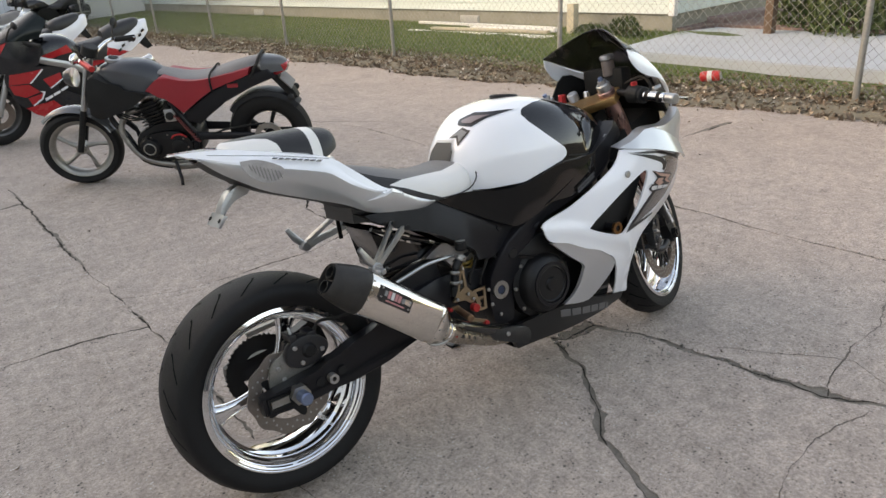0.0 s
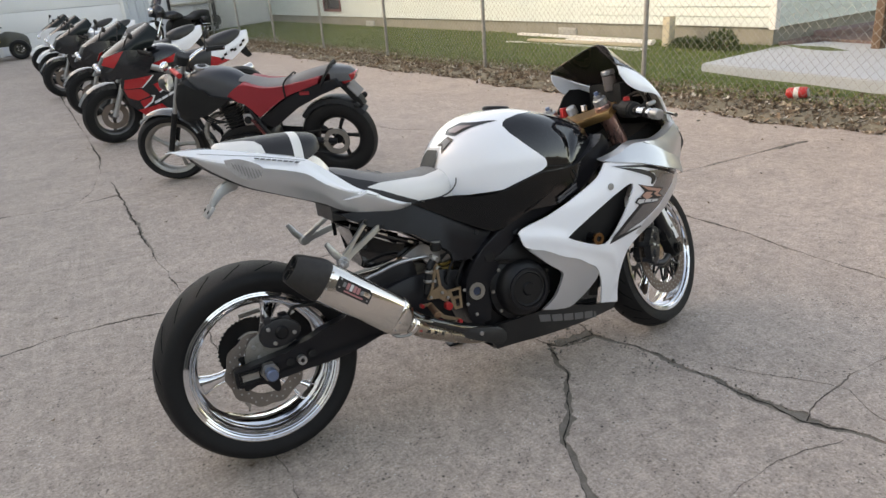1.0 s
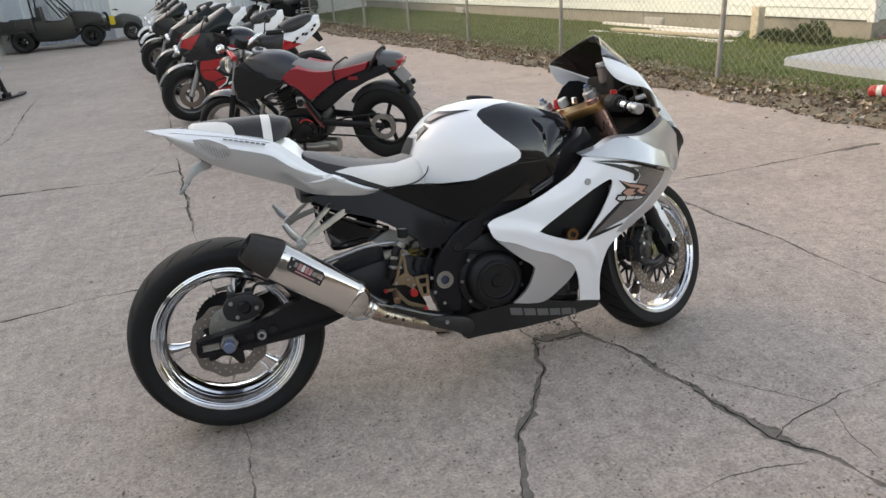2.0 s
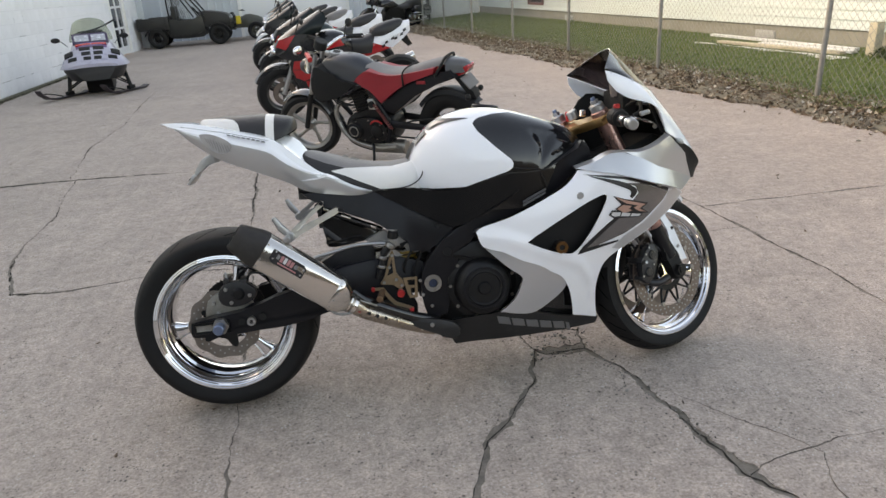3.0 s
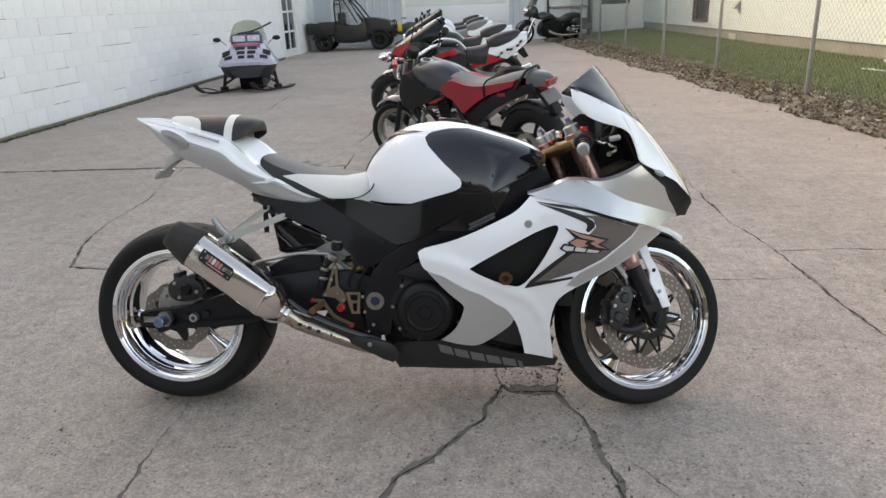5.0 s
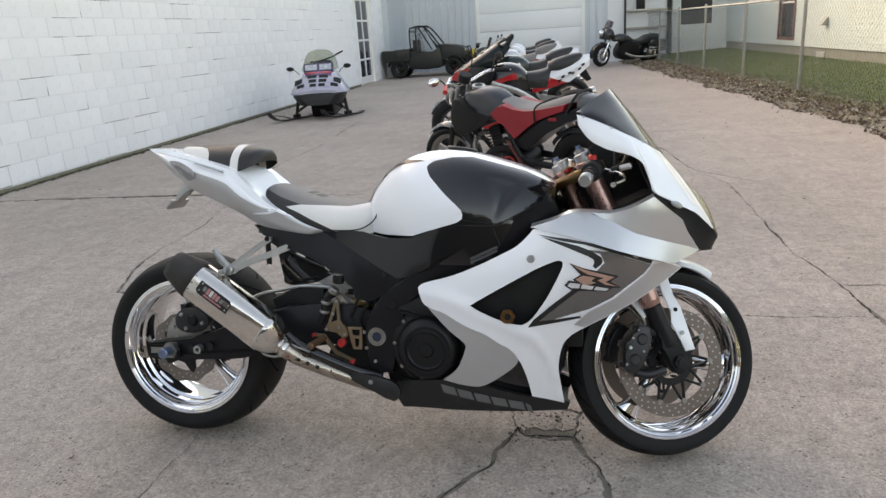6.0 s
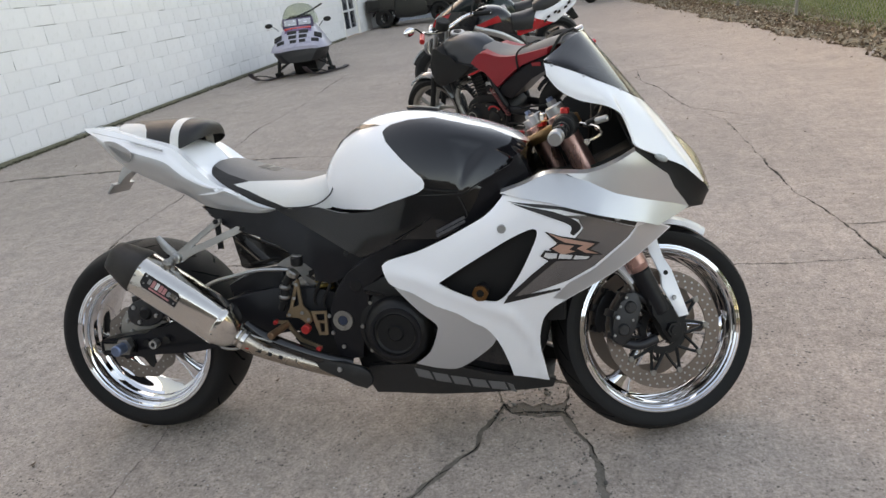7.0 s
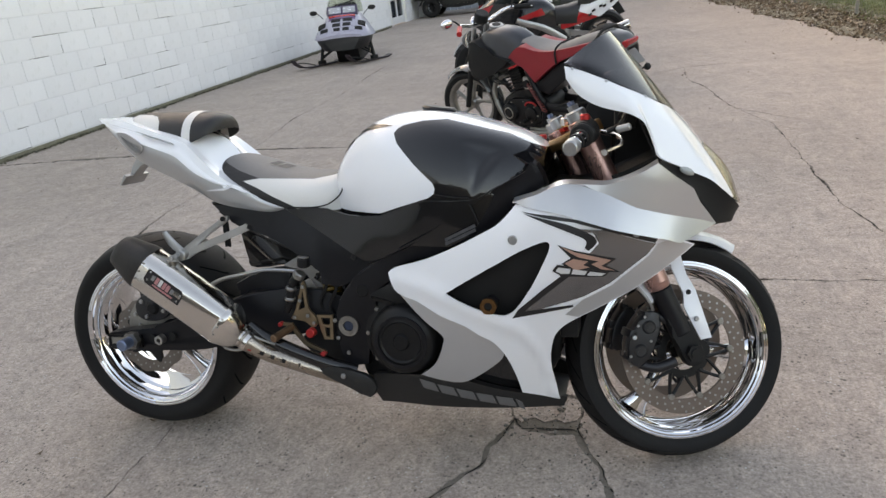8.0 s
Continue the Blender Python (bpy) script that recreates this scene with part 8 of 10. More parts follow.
def build_standard():
    """Small naked motorcycle, black tank and red seat."""
    b = thing("naked_motorcycle", pose(1.250, 3.06, 0, -8, 0, 145.8), "small black motorcycle with a red and grey seat", "motorcycle", "parked motorcycles")
    FW, RW = (1.265, 0, 0.262), (-0.03, 0, 0.280)
    plain_wheel(b, FW, 0.262, 0.055, STEEL, 5, 14, disc=False, rim=0.70)
    plain_wheel(b, RW, 0.277, 0.065, ENGINE_BLACK, 5, disc=False, rim=0.60)
    up = Vector((-0.36, 0, 0.933))
    side_axis = Vector((-math.sin(radians(14)), math.cos(radians(14)), 0))
    for s in (-1, 1):
        bm = B()
        p = Vector(FW) + side_axis * s * 0.085
        cyl(bm, p, p + up * 0.30, 0.020, seg=16)
        leg = part("fork_leg", bm, MATT_BLACK, b, "black lower fork leg")
        bm = B()
        cyl(bm, p + up * 0.28, p + up * 0.62, 0.017, seg=16)
        part("fork_tube", bm, ALLOY, leg)
    bm = B()
    rows = []
    for i in range(13):
        a = radians(48 + 108 * i / 12)
        rows.append([bm.verts.new((FW[0] + (0.285 + d) * math.cos(a), y, FW[2] + (0.285 + d) * math.sin(a))) for y, d in ((-0.062, -0.02), (-0.045, 0), (0, 0.008), (0.045, 0), (0.062, -0.02))])
    for r, s in zip(rows, rows[1:]):
        for k in range(4):
            bm.faces.new((r[k], r[k + 1], s[k + 1], s[k]))
    thicken(bm, 0.004)
    part("front_fender", bm, mat("grey_fender", (0.075, 0.078, 0.082), 0.22, coat=0.7), b, "glossy dark grey front fender")
    # tank and front shroud
    bm = dome([(0.56, 0.715, 0.05, 0.06), (0.60, 0.768, 0.085, 0.11), (0.69, 0.816, 0.115, 0.140), (0.80, 0.833, 0.132, 0.150), (0.91, 0.828, 0.128, 0.142), (0.985, 0.798, 0.100, 0.118), (1.03, 0.745, 0.070, 0.09)], 0.62, 3.0, 30)
    tank_ = part("fuel_tank", bm, mat("dark_grey_tank", (0.020, 0.022, 0.027), 0.34, var=0.2, scale=7, coat=0.3), b, "dark grey fuel tank")
    bm = B()
    prism(bm, rounded([(0.655, 0.640), (0.74, 0.662), (0.85, 0.690), (0.955, 0.770), (1.02, 0.765), (1.052, 0.67), (1.066, 0.53), (1.00, 0.492), (0.90, 0.525), (0.82, 0.548)], (0, 6), 2), -0.166, 0.166, 0.030)
    part("tank_shroud", bm, MATT_BLACK, b, "black plastic air scoop")
    bm = B()
    cyl(bm, (0.885, 0.0, 0.822), (0.880, 0.0, 0.846), 0.052, seg=28, bevel=0.004)
    cap = part("filler_cap", bm, ALLOY, tank_, "bright filler cap")
    bm = B()
    cyl(bm, (0.880, 0.0, 0.846), (0.879, 0.0, 0.850), 0.030, seg=24, bevel=0.001)
    part("cap_lock", bm, MATT_BLACK, cap)
    # seat: grey top over deep red sides that run down to a point
    edge = [(0.70, 0.745), (0.56, 0.736), (0.45, 0.704), (0.35, 0.697), (0.26, 0.705), (0.12, 0.728), (0.0, 0.750), (-0.08, 0.765), (-0.2, 0.5), (0.7, 0.5)]
    bm = dome([(-0.065, 0.797, 0.090, 0.100), (0.0, 0.790, 0.104, 0.114), (0.12, 0.766, 0.122, 0.128), (0.26, 0.728, 0.136, 0.142), (0.34, 0.714, 0.138, 0.144), (0.44, 0.716, 0.132, 0.140), (0.54, 0.742, 0.118, 0.128), (0.605, 0.765, 0.09, 0.10)], 0.64, 3.2, 24, 0.05)
    cut_along(bm, edge)
    split_off(bm, lambda c: inside((c.x, c.z), edge)).free()
    st = part("seat", bm, VINYL_GREY, b, "grey vinyl seat")
    red = rounded([(0.690, 0.652), (0.625, 0.705), (0.560, 0.738), (0.45, 0.706), (0.35, 0.699), (0.26, 0.707), (0.12, 0.730), (0.004, 0.752), (0.020, 0.708), (0.14, 0.672), (0.263, 0.630), (0.38, 0.560), (0.480, 0.490), (0.535, 0.560), (0.61, 0.622)], (0, 2, 7, 8, 12), 2)
    bm = B()
    prism(bm, red, -0.138, 0.138, 0.012)
    part("seat_side", bm, DARK_RED, st, "dull red seat side running down to a point")
    bm = B()
    prism(bm, [(0.02, 0.708), (0.263, 0.628), (0.478, 0.486), (0.53, 0.44), (0.40, 0.40), (0.20, 0.54), (0.02, 0.635), (-0.14, 0.672), (-0.10, 0.725)], -0.110, 0.110, 0.012)
    part("subframe", bm, SATIN_BLACK, b)
    bm = dome([(-0.215, 0.752, 0.036, 0.042), (-0.18, 0.776, 0.058, 0.064), (-0.12, 0.790, 0.078, 0.084), (-0.06, 0.798, 0.090, 0.098)], 0.700, 3, 18, 0.03)
    part("tail_cowl", bm, mat("grey_cowl", (0.075, 0.075, 0.078), 0.36, coat=0.3), b, "dark grey tail cowl")
    bm = B()
    prism(bm, rounded([(-0.115, 0.668), (-0.132, 0.712), (-0.212, 0.748), (-0.222, 0.724), (-0.192, 0.690)], (), 2), -0.056, 0.056, 0.008)
    part("tail_lamp", bm, RED_PAINT, b, "red tail lamp")
    bm = B()
    prism(bm, [(-0.08, 0.680), (-0.14, 0.676), (-0.235, 0.560), (-0.255, 0.512), (-0.218, 0.508), (-0.180, 0.555)], -0.045, 0.045, 0.006)
    holder = part("plate_holder", bm, MATT_BLACK, b, "black plate holder with a blank plate")
    bm = B()
    box(bm, -0.004, 0.004, -0.085, 0.085, -0.050, 0.050, 0.002, pose(-0.198, 0, 0.625, 0, 40, 0))
    part("plate", bm, VINYL_GREY, holder, "blank grey plate")
    for s in (-1, 1):
        bm = B()
        tube(bm, [(-0.200, s * 0.03, 0.545), (-0.220, s * 0.10, 0.540)], [0.006, 0.006], 8, 1)
        bmesh.ops.create_uvsphere(bm, u_segments=12, v_segments=8, radius=0.022, matrix=Matrix.Translation((-0.223, s * 0.115, 0.540)))
        part("indicator", bm, MATT_BLACK, holder)
        bm = B()
        box(bm, 0.10, 0.17, s * 0.095, s * 0.118, 0.630, 0.655, 0.004, pose(0, 0, 0))
        part("side_marker", bm, DARK_RED, b)
    bm = B()
    tube(bm, [(0.262, -0.146, 0.625), (0.264, -0.140, 0.700), (0.258, -0.100, 0.734), (0.256, 0, 0.738), (0.258, 0.100, 0.734), (0.264, 0.140, 0.700), (0.262, 0.146, 0.625)], 0.0065, 8, 4)
    part("seat_strap", bm, MATT_BLACK, b)
    bm = B()
    tube(bm, [(0.010, -0.125, 0.690), (-0.040, -0.108, 0.765), (-0.058, -0.070, 0.804), (-0.060, 0, 0.810), (-0.058, 0.070, 0.804), (-0.040, 0.108, 0.765), (0.010, 0.125, 0.690)], 0.010, 8, 4)
    part("seat_strap", bm, MATT_BLACK, b)
    bm = B()
    rows = []
    for i in range(15):
        a = radians(38 + 102 * i / 14)
        rows.append([bm.verts.new((RW[0] + (0.297 + d) * math.cos(a), y, RW[2] + (0.297 + d) * math.sin(a))) for y, d in ((-0.072, -0.030), (-0.058, 0.0), (0, 0.008), (0.058, 0.0), (0.072, -0.030))])
    for r, q in zip(rows, rows[1:]):
        for k in range(4):
            bm.faces.new((r[k], r[k + 1], q[k + 1], q[k]))
    thicken(bm, 0.004)
    part("rear_fender", bm, SATIN_BLACK, b, "black rear tyre hugger")
    # engine, frame, exhaust
    bm = B()
    prism(bm, rounded([(0.44, 0.20), (0.42, 0.33), (0.50, 0.41), (0.66, 0.42), (0.82, 0.36), (0.86, 0.24), (0.78, 0.16), (0.54, 0.15)], (), 3), -0.095, 0.095, 0.020)
    eng = part("engine", bm, ENGINE_BLACK, b, "black single-cylinder engine")
    tilt = Matrix.Translation((0.70, 0, 0.40)) @ pose(0, 0, 0, 0, 14, 0)
    bm = B()
    box(bm, -0.055, 0.055, -0.060, 0.060, -0.03, 0.16, 0.010, tilt)
    part("cylinder", bm, ENGINE_BLACK, eng)
    for k in range(7):
        bm = B()
        box(bm, -0.078, 0.078, -0.080, 0.080, 0.022 * k, 0.022 * k + 0.008, 0.002, tilt)
        part("cooling_fin", bm, ENGINE_BLACK, eng)
    bm = B()
    prism(bm, rounded([(0.50, 0.20), (0.48, 0.29), (0.54, 0.36), (0.64, 0.37), (0.78, 0.345), (0.83, 0.27), (0.77, 0.195), (0.62, 0.175)], (), 3), 0.085, 0.125, 0.014)
    cov = part("engine_cover", bm, ENGINE_BLACK, eng, "black engine side cover")
    bm = B()
    lathe(bm, [(0.0, 0.152), (0.045, 0.152), (0.062, 0.146), (0.072, 0.120)], (0.755, 0, 0.268), 28)
    part("alternator_cover", bm, ENGINE_BLACK, cov)
    bm = B()
    lathe(bm, [(0.034, 0.1525), (0.038, 0.1550), (0.042, 0.1525)], (0.755, 0, 0.268), 28, closed=True)
    part("cover_ring", bm, STEEL, cov)
    bm = B()
    lathe(bm, [(0.0, 0.140), (0.038, 0.140), (0.050, 0.134), (0.056, 0.110)], (0.565, 0, 0.262), 24)
    part("sprocket_cover", bm, ENGINE_BLACK, cov)
    bm = B()
    tube(bm, [(0.500, 0.135, 0.330), (0.530, 0.140, 0.352), (0.575, 0.140, 0.350), (0.600, 0.136, 0.328)], 0.007, 8, 4)
    part("red_trim", bm, RED_ANOD, cov, "red trim on the engine cover")
    for k in range(8):
        a = 2 * math.pi * k / 8 + 0.2
        part("cover_bolt", bolt(B(), (0.655 + 0.150 * math.cos(a), 0.125, 0.272 + 0.080 * math.sin(a)), (0, 1, 0), 0.006, 0.005), STEEL, cov)
    bm = B()
    box(bm, 0.545, 0.625, -0.06, 0.10, 0.425, 0.515, 0.015)
    carb = part("carburettor", bm, ALLOY, b, "bare alloy carburettor")
    bm = B()
    cyl(bm, (0.585, 0.10, 0.470), (0.585, 0.118, 0.470), 0.026, seg=18, bevel=0.003)
    cyl(bm, (0.60, 0.06, 0.515), (0.60, 0.06, 0.560), 0.020, seg=14, bevel=0.003)
    part("carburettor_cap", bm, MATT_BLACK, carb)
    bm = B()
    tube(bm, [(0.760, 0.03, 0.50), (0.855, 0.06, 0.500), (0.925, 0.085, 0.415), (0.905, 0.095, 0.300), (0.820, 0.095, 0.185), (0.60, 0.115, 0.130), (0.40, 0.13, 0.150)], 0.019, 14, 5)
    part("exhaust_pipe", bm, STEEL, b, "dull steel exhaust header pipe")
    bm = B()
    cyl(bm, (0.66, 0.05, 0.125), (0.36, 0.05, 0.125), 0.055, 0.055, 20, 0.008)
    part("muffler", bm, STEEL, b, "dull steel muffler under the engine")
    for s in (-1, 1):
        bm = B()
        tube(bm, [(1.03, s * 0.04, 0.70), (0.985, s * 0.055, 0.46), (0.905, s * 0.07, 0.34), (0.84, s * 0.075, 0.17), (0.66, s * 0.09, 0.115)], 0.019, 12, 4)
        part("down_tube", bm, SATIN_BLACK, b, "black frame down tube")
        bm = B()
        tube(bm, [(0.455, s * 0.10, 0.32), (0.2, s * 0.092, 0.30), (-0.03, s * 0.088, 0.28)], [0.030, 0.026, 0.022], 12, 3, flat=0.6)
        part("swingarm", bm, SATIN_BLACK, b)
        bm = B()
        tube(bm, [(0.56, s * 0.11, 0.57), (0.50, s * 0.115, 0.45), (0.44, s * 0.115, 0.32), (0.50, s * 0.10, 0.18)], 0.018, 10, 4)
        part("frame_tube", bm, SATIN_BLACK, b)
    bm = B()
    for k in range(11):
        lathe(bm, [(0.014, -0.0045), (0.022, 0), (0.014, 0.0045)], (0, 0, 0), 16, Matrix.Translation((0.530 - 0.0100 * k, 0.135, 0.470 - 0.0165 * k)) @ pose(0, 0, 0, 90, -31, 0))
    part("shock_spring", bm, mat("dull_red_spring", (0.16, 0.035, 0.03), 0.45, var=0.3, scale=40), b, "dull red spring")
    bm = B()
    tube(bm, [(0.545, 0.12, 0.27), (0.25, 0.10, 0.35), (-0.02, 0.095, 0.372)], 0.007, 6, 2)
    tube(bm, [(0.545, 0.12, 0.235), (0.25, 0.10, 0.215), (-0.02, 0.095, 0.188)], 0.007, 6, 2)
    part("drive_belt", bm, MATT_BLACK, b)
    bm = B()
    ring_disc(bm, 0.060, 0.094, 0.095, 0.008, (RW[0], 0, RW[2]))
    part("belt_pulley", bm, STEEL, b)
    bm = B()
    cyl(bm, (0.60, 0.10, 0.225), (0.60, 0.185, 0.222), 0.012, seg=12, bevel=0.002)
    part("footrest", bm, RUBBER, b)
    for k in range(3):
        bm = B()
        tube(bm, [(1.02, 0.02 + 0.02 * k, 0.80), (0.98, 0.10, 0.70 - 0.03 * k), (0.88, 0.12, 0.52 - 0.02 * k), (0.74, 0.10, 0.46)], 0.005, 6, 4)
        part("cable", bm, MATT_BLACK, b)
    # bars, lamp, clocks
    bm = B()
    tube(bm, [(0.86, 0.36, 0.88), (0.98, 0.24, 0.90), (1.03, 0.08, 0.86), (1.03, -0.08, 0.86), (0.98, -0.24, 0.90), (0.86, -0.36, 0.88)], 0.012, 10, 5)
    bars = part("handlebar", bm, CHROME, b, "wide chrome handlebar")
    for s in (-1, 1):
        bm = B()
        cyl(bm, (0.955, s * 0.27, 0.897), (0.86, s * 0.37, 0.879), 0.018, seg=14, bevel=0.002)
        part("grip", bm, RED_ANOD if s > 0 else RUBBER, bars)
    bm = B()
    lathe(bm, [(0.0, -0.065), (0.04, -0.06), (0.058, -0.03), (0.064, 0.0)], (0, 0, 0), 28, Matrix.Translation((1.16, 0, 0.74)) @ pose(0, 0, 0, 0, 0, 90) @ pose(0, 0, 0, 0, 0, 0))
    lampo = part("headlamp", bm, DARK_CASE, b, "round dark headlamp")
    bm = B()
    lathe(bm, [(0.0, 0.010), (0.04, 0.008), (0.062, 0.0)], (0, 0, 0), 28, Matrix.Translation((1.16, 0, 0.74)) @ pose(0, 0, 0, 0, 0, -90))
    part("lens", bm, CLEAR, lampo)
    bm = B()
    cyl(bm, (1.03, 0, 0.87), (1.00, 0, 0.93), 0.05, seg=24, bevel=0.006)
    part("speedometer", bm, MATT_BLACK, b, "round black speedometer")
    mirror_on(b, (0.95, 0.26, 0.90), (0.93, 0.40, 0.955), (0.052, 0.016, 0.030))
    mirror_on(b, (0.95, -0.24, 0.90), (0.97, -0.36, 0.985), (0.045, 0.018, 0.034), MATT_BLACK)
    bm = B()
    tube(bm, [(0.62, 0.12, 0.16), (0.58, 0.20, 0.08), (0.56, 0.26, 0.05)], 0.011, 8, 3)
    part("side_stand", bm, SATIN_BLACK, b)


build_standard()


WHITE_BIKE = mat("white_bike_paint", (0.72, 0.72, 0.74), 0.25, var=0.05, scale=6, coat=0.7)


# red patches, pale edges and bars of unreadable lettering on the red bike's dark fairing
PATCHES = [[(1.128, 0.633), (0.885, 0.655), (1.000, 0.548), (1.150, 0.545)], [(1.150, 0.540), (1.002, 0.537), (0.930, 0.462), (1.044, 0.423), (1.125, 0.459)], [(0.890, 0.567), (0.739, 0.600), (0.733, 0.542), (0.844, 0.484)],
           [(1.030, 0.418), (0.905, 0.448), (0.924, 0.401), (1.010, 0.350)], [(1.060, 0.330), (0.841, 0.367), (0.781, 0.298), (0.808, 0.253), (0.928, 0.225), (1.000, 0.265)]]
PALE_EDGES = [[(0.885, 0.655), (0.868, 0.655), (0.985, 0.545), (1.000, 0.545)], [(0.930, 0.466), (0.890, 0.457), (0.920, 0.392), (1.000, 0.340), (1.006, 0.350), (0.930, 0.402), (0.908, 0.447)], [(0.733, 0.545), (0.722, 0.540), (0.838, 0.474), (0.846, 0.484)],
              [(0.900, 0.372), (0.838, 0.398), (0.842, 0.420), (0.904, 0.396)], [(0.828, 0.402), (0.770, 0.426), (0.772, 0.446), (0.832, 0.424)], [(0.760, 0.430), (0.700, 0.454), (0.703, 0.474), (0.763, 0.451)]]


def build_sport(name, m, label, c_tank, c_main, c_accent, c_tail, c_seat, screen=1.06, steer=10, front=None):
    """Parked sport bike with full fairing."""
    b = thing(name, m, label, "motorcycle", "parked motorcycles")
    FW, RW = (1.27, 0, 0.282), (0.0, 0, 0.288)
    plain_wheel(b, FW, 0.282, 0.058, DARK_RIM, 3, steer)
    plain_wheel(b, RW, 0.288, 0.085, DARK_RIM, 3)
    up = Vector((-0.40, 0, 0.916))
    for s in (-1, 1):
        bm = B()
        p = Vector(FW) + Vector((0, s * 0.095, 0))
        cyl(bm, p, p + up * 0.55, 0.025, seg=16)
        part("fork_leg", bm, ALLOY, b)
    bm = B()
    rows = []
    for i in range(13):
        a = radians(25 + 110 * i / 12)
        rows.append([bm.verts.new((FW[0] + (0.30 + d) * math.cos(a), y, FW[2] + (0.30 + d) * math.sin(a))) for y, d in ((-0.07, -0.04), (-0.06, 0), (0, 0.01), (0.06, 0), (0.07, -0.04))])
    for r, s in zip(rows, rows[1:]):
        for k in range(4):
            bm.faces.new((r[k], r[k + 1], s[k + 1], s[k]))
    thicken(bm, 0.004)
    part("front_fender", bm, DARK_TANK if front else c_main, b)
    S = surface([(0.70, -0.17, 0.40), (1.25, -0.12, 0.70), (0.95, -0.21, 0.60), (1.05, -0.20, 0.75), (0.65, -0.17, 0.62), (0.9, -0.17, 0.30), (1.15, -0.14, 0.40), (1.1, -0.15, 0.90)])
    lower = rounded([(0.62, 0.62), (0.90, 0.68), (1.14, 0.66), (1.16, 0.50), (1.06, 0.32), (0.80, 0.20), (0.55, 0.22), (0.60, 0.36), (0.78, 0.48)], (0, 6), 3)
    upper = rounded([(0.90, 0.69), (0.84, 0.86), (1.08, 0.895), (1.24, 0.835), (1.30, 0.70), (1.18, 0.64)], (0, 4), 3)
    flash = [(0.92, 0.645), (1.10, 0.630), (1.11, 0.600), (0.98, 0.605)]
    dark = GLOSS_BLACK if c_accent is not GLOSS_BLACK else c_main
    for s in (-1, 1):
        bm = B()
        sheet(bm, lower, S, 0.04, 0.006, side=s)
        f = part("side_fairing", bm, DARK_TANK if front else c_main, b)
        bm = B()
        sheet(bm, upper, S, 0.04, 0.006, side=s)
        u = part("upper_fairing", bm, DARK_TANK if front else c_main, b)
        if front:
            for shape in PATCHES:
                bm = B()
                sheet(bm, rounded(shape, range(len(shape)), 1), S, 0.03, 0.002, lift=0.004, side=s)
                part("graphic", bm, RED_PAINT, f)
            for shape in PALE_EDGES:
                bm = B()
                sheet(bm, shape, S, 0.03, 0.002, lift=0.0055, side=s)
                part("graphic", bm, WHITE_BIKE, f)
            bm = B()
            sheet(bm, [(1.290, 0.775), (1.255, 0.840), (1.085, 0.893), (1.196, 0.744)], S, 0.03, 0.002, lift=0.005, side=s)
            part("graphic", bm, RED_PAINT, u)
        else:
            bm = B()
            sheet(bm, flash, S, 0.04, 0.002, lift=0.003, side=s)
            part("graphic", bm, c_accent, f)
            bm = B()
            sheet(bm, [(0.62, 0.40), (0.82, 0.36), (1.0, 0.30), (0.8, 0.21), (0.58, 0.23)], S, 0.04, 0.002, lift=0.003, side=s)
            part("graphic", bm, dark, f)
            for x0, x1, z0, z1 in ((0.74, 0.82, 0.625, 0.47), (0.88, 0.95, 0.635, 0.40), (1.01, 1.05, 0.575, 0.40)):
                lean = (z0 - z1) * 0.55
                bm = B()
                sheet(bm, [(x0, z0), (x1, z0), (x1 - lean * 0.4, (z0 + z1) / 2), (x1 - lean, z1), (x0 - lean * 0.6, z1)], S, 0.04, 0.002, lift=0.0045, side=s)
                part("graphic", bm, dark, f)
        bm = B()
        tube(bm, [(0.42, s * 0.165, 0.50), (0.62, s * 0.195, 0.635), (0.86, s * 0.185, 0.72), (1.02, s * 0.12, 0.80)], [0.030, 0.032, 0.030, 0.024], 10, 4, flat=0.5)
        part("frame_spar", bm, ALLOY, b, "silver frame spar")
    bm = B()
    top = [(1.10, -0.155, 0.875), (1.22, -0.09, 0.840), (1.26, 0, 0.828), (1.22, 0.09, 0.840), (1.10, 0.155, 0.875)]
    low = [(1.22, -0.14, 0.72), (1.34, -0.07, 0.68), (1.37, 0, 0.67), (1.34, 0.07, 0.68), (1.22, 0.14, 0.72)]
    band(bm, top, low, 16, 4, 0)
    thicken(bm, 0.006)
    nose_ = part("nose_fairing", bm, DARK_TANK if front else c_main, b)
    bm = B()
    for s in (-1, 1):
        bmesh.ops.create_uvsphere(bm, u_segments=14, v_segments=8, radius=1.0, matrix=Matrix.LocRotScale((1.315, s * 0.062, 0.725), Euler((0, 0.4, 0)), (0.03, 0.052, 0.036)))
    part("headlamp", bm, CHROME, nose_, "bright twin headlamp")
    bm = B()
    band(bm, [(0.74, -0.135, screen - 0.04), (0.79, -0.08, screen + 0.01), (0.81, 0, screen + 0.02), (0.79, 0.08, screen + 0.01), (0.74, 0.135, screen - 0.04)],
         [(0.84, -0.168, 0.895), (1.00, -0.165, 0.892)] + top + [(1.00, 0.165, 0.892), (0.84, 0.168, 0.895)], 20, 6, 0.02)
    thicken(bm, 0.004)
    part("windscreen", bm, DARK_SCREEN, b, "dark smoked windscreen")
    bm = dome([(0.48, 0.74, 0.09, 0.08), (0.53, 0.81, 0.13, 0.11), (0.61, 0.868, 0.165, 0.155), (0.73, 0.890, 0.18, 0.18), (0.84, 0.865, 0.17, 0.17), (0.92, 0.80, 0.13, 0.14)], 0.62, 3.0, 18)
    tk = part("fuel_tank", bm, c_tank, b)
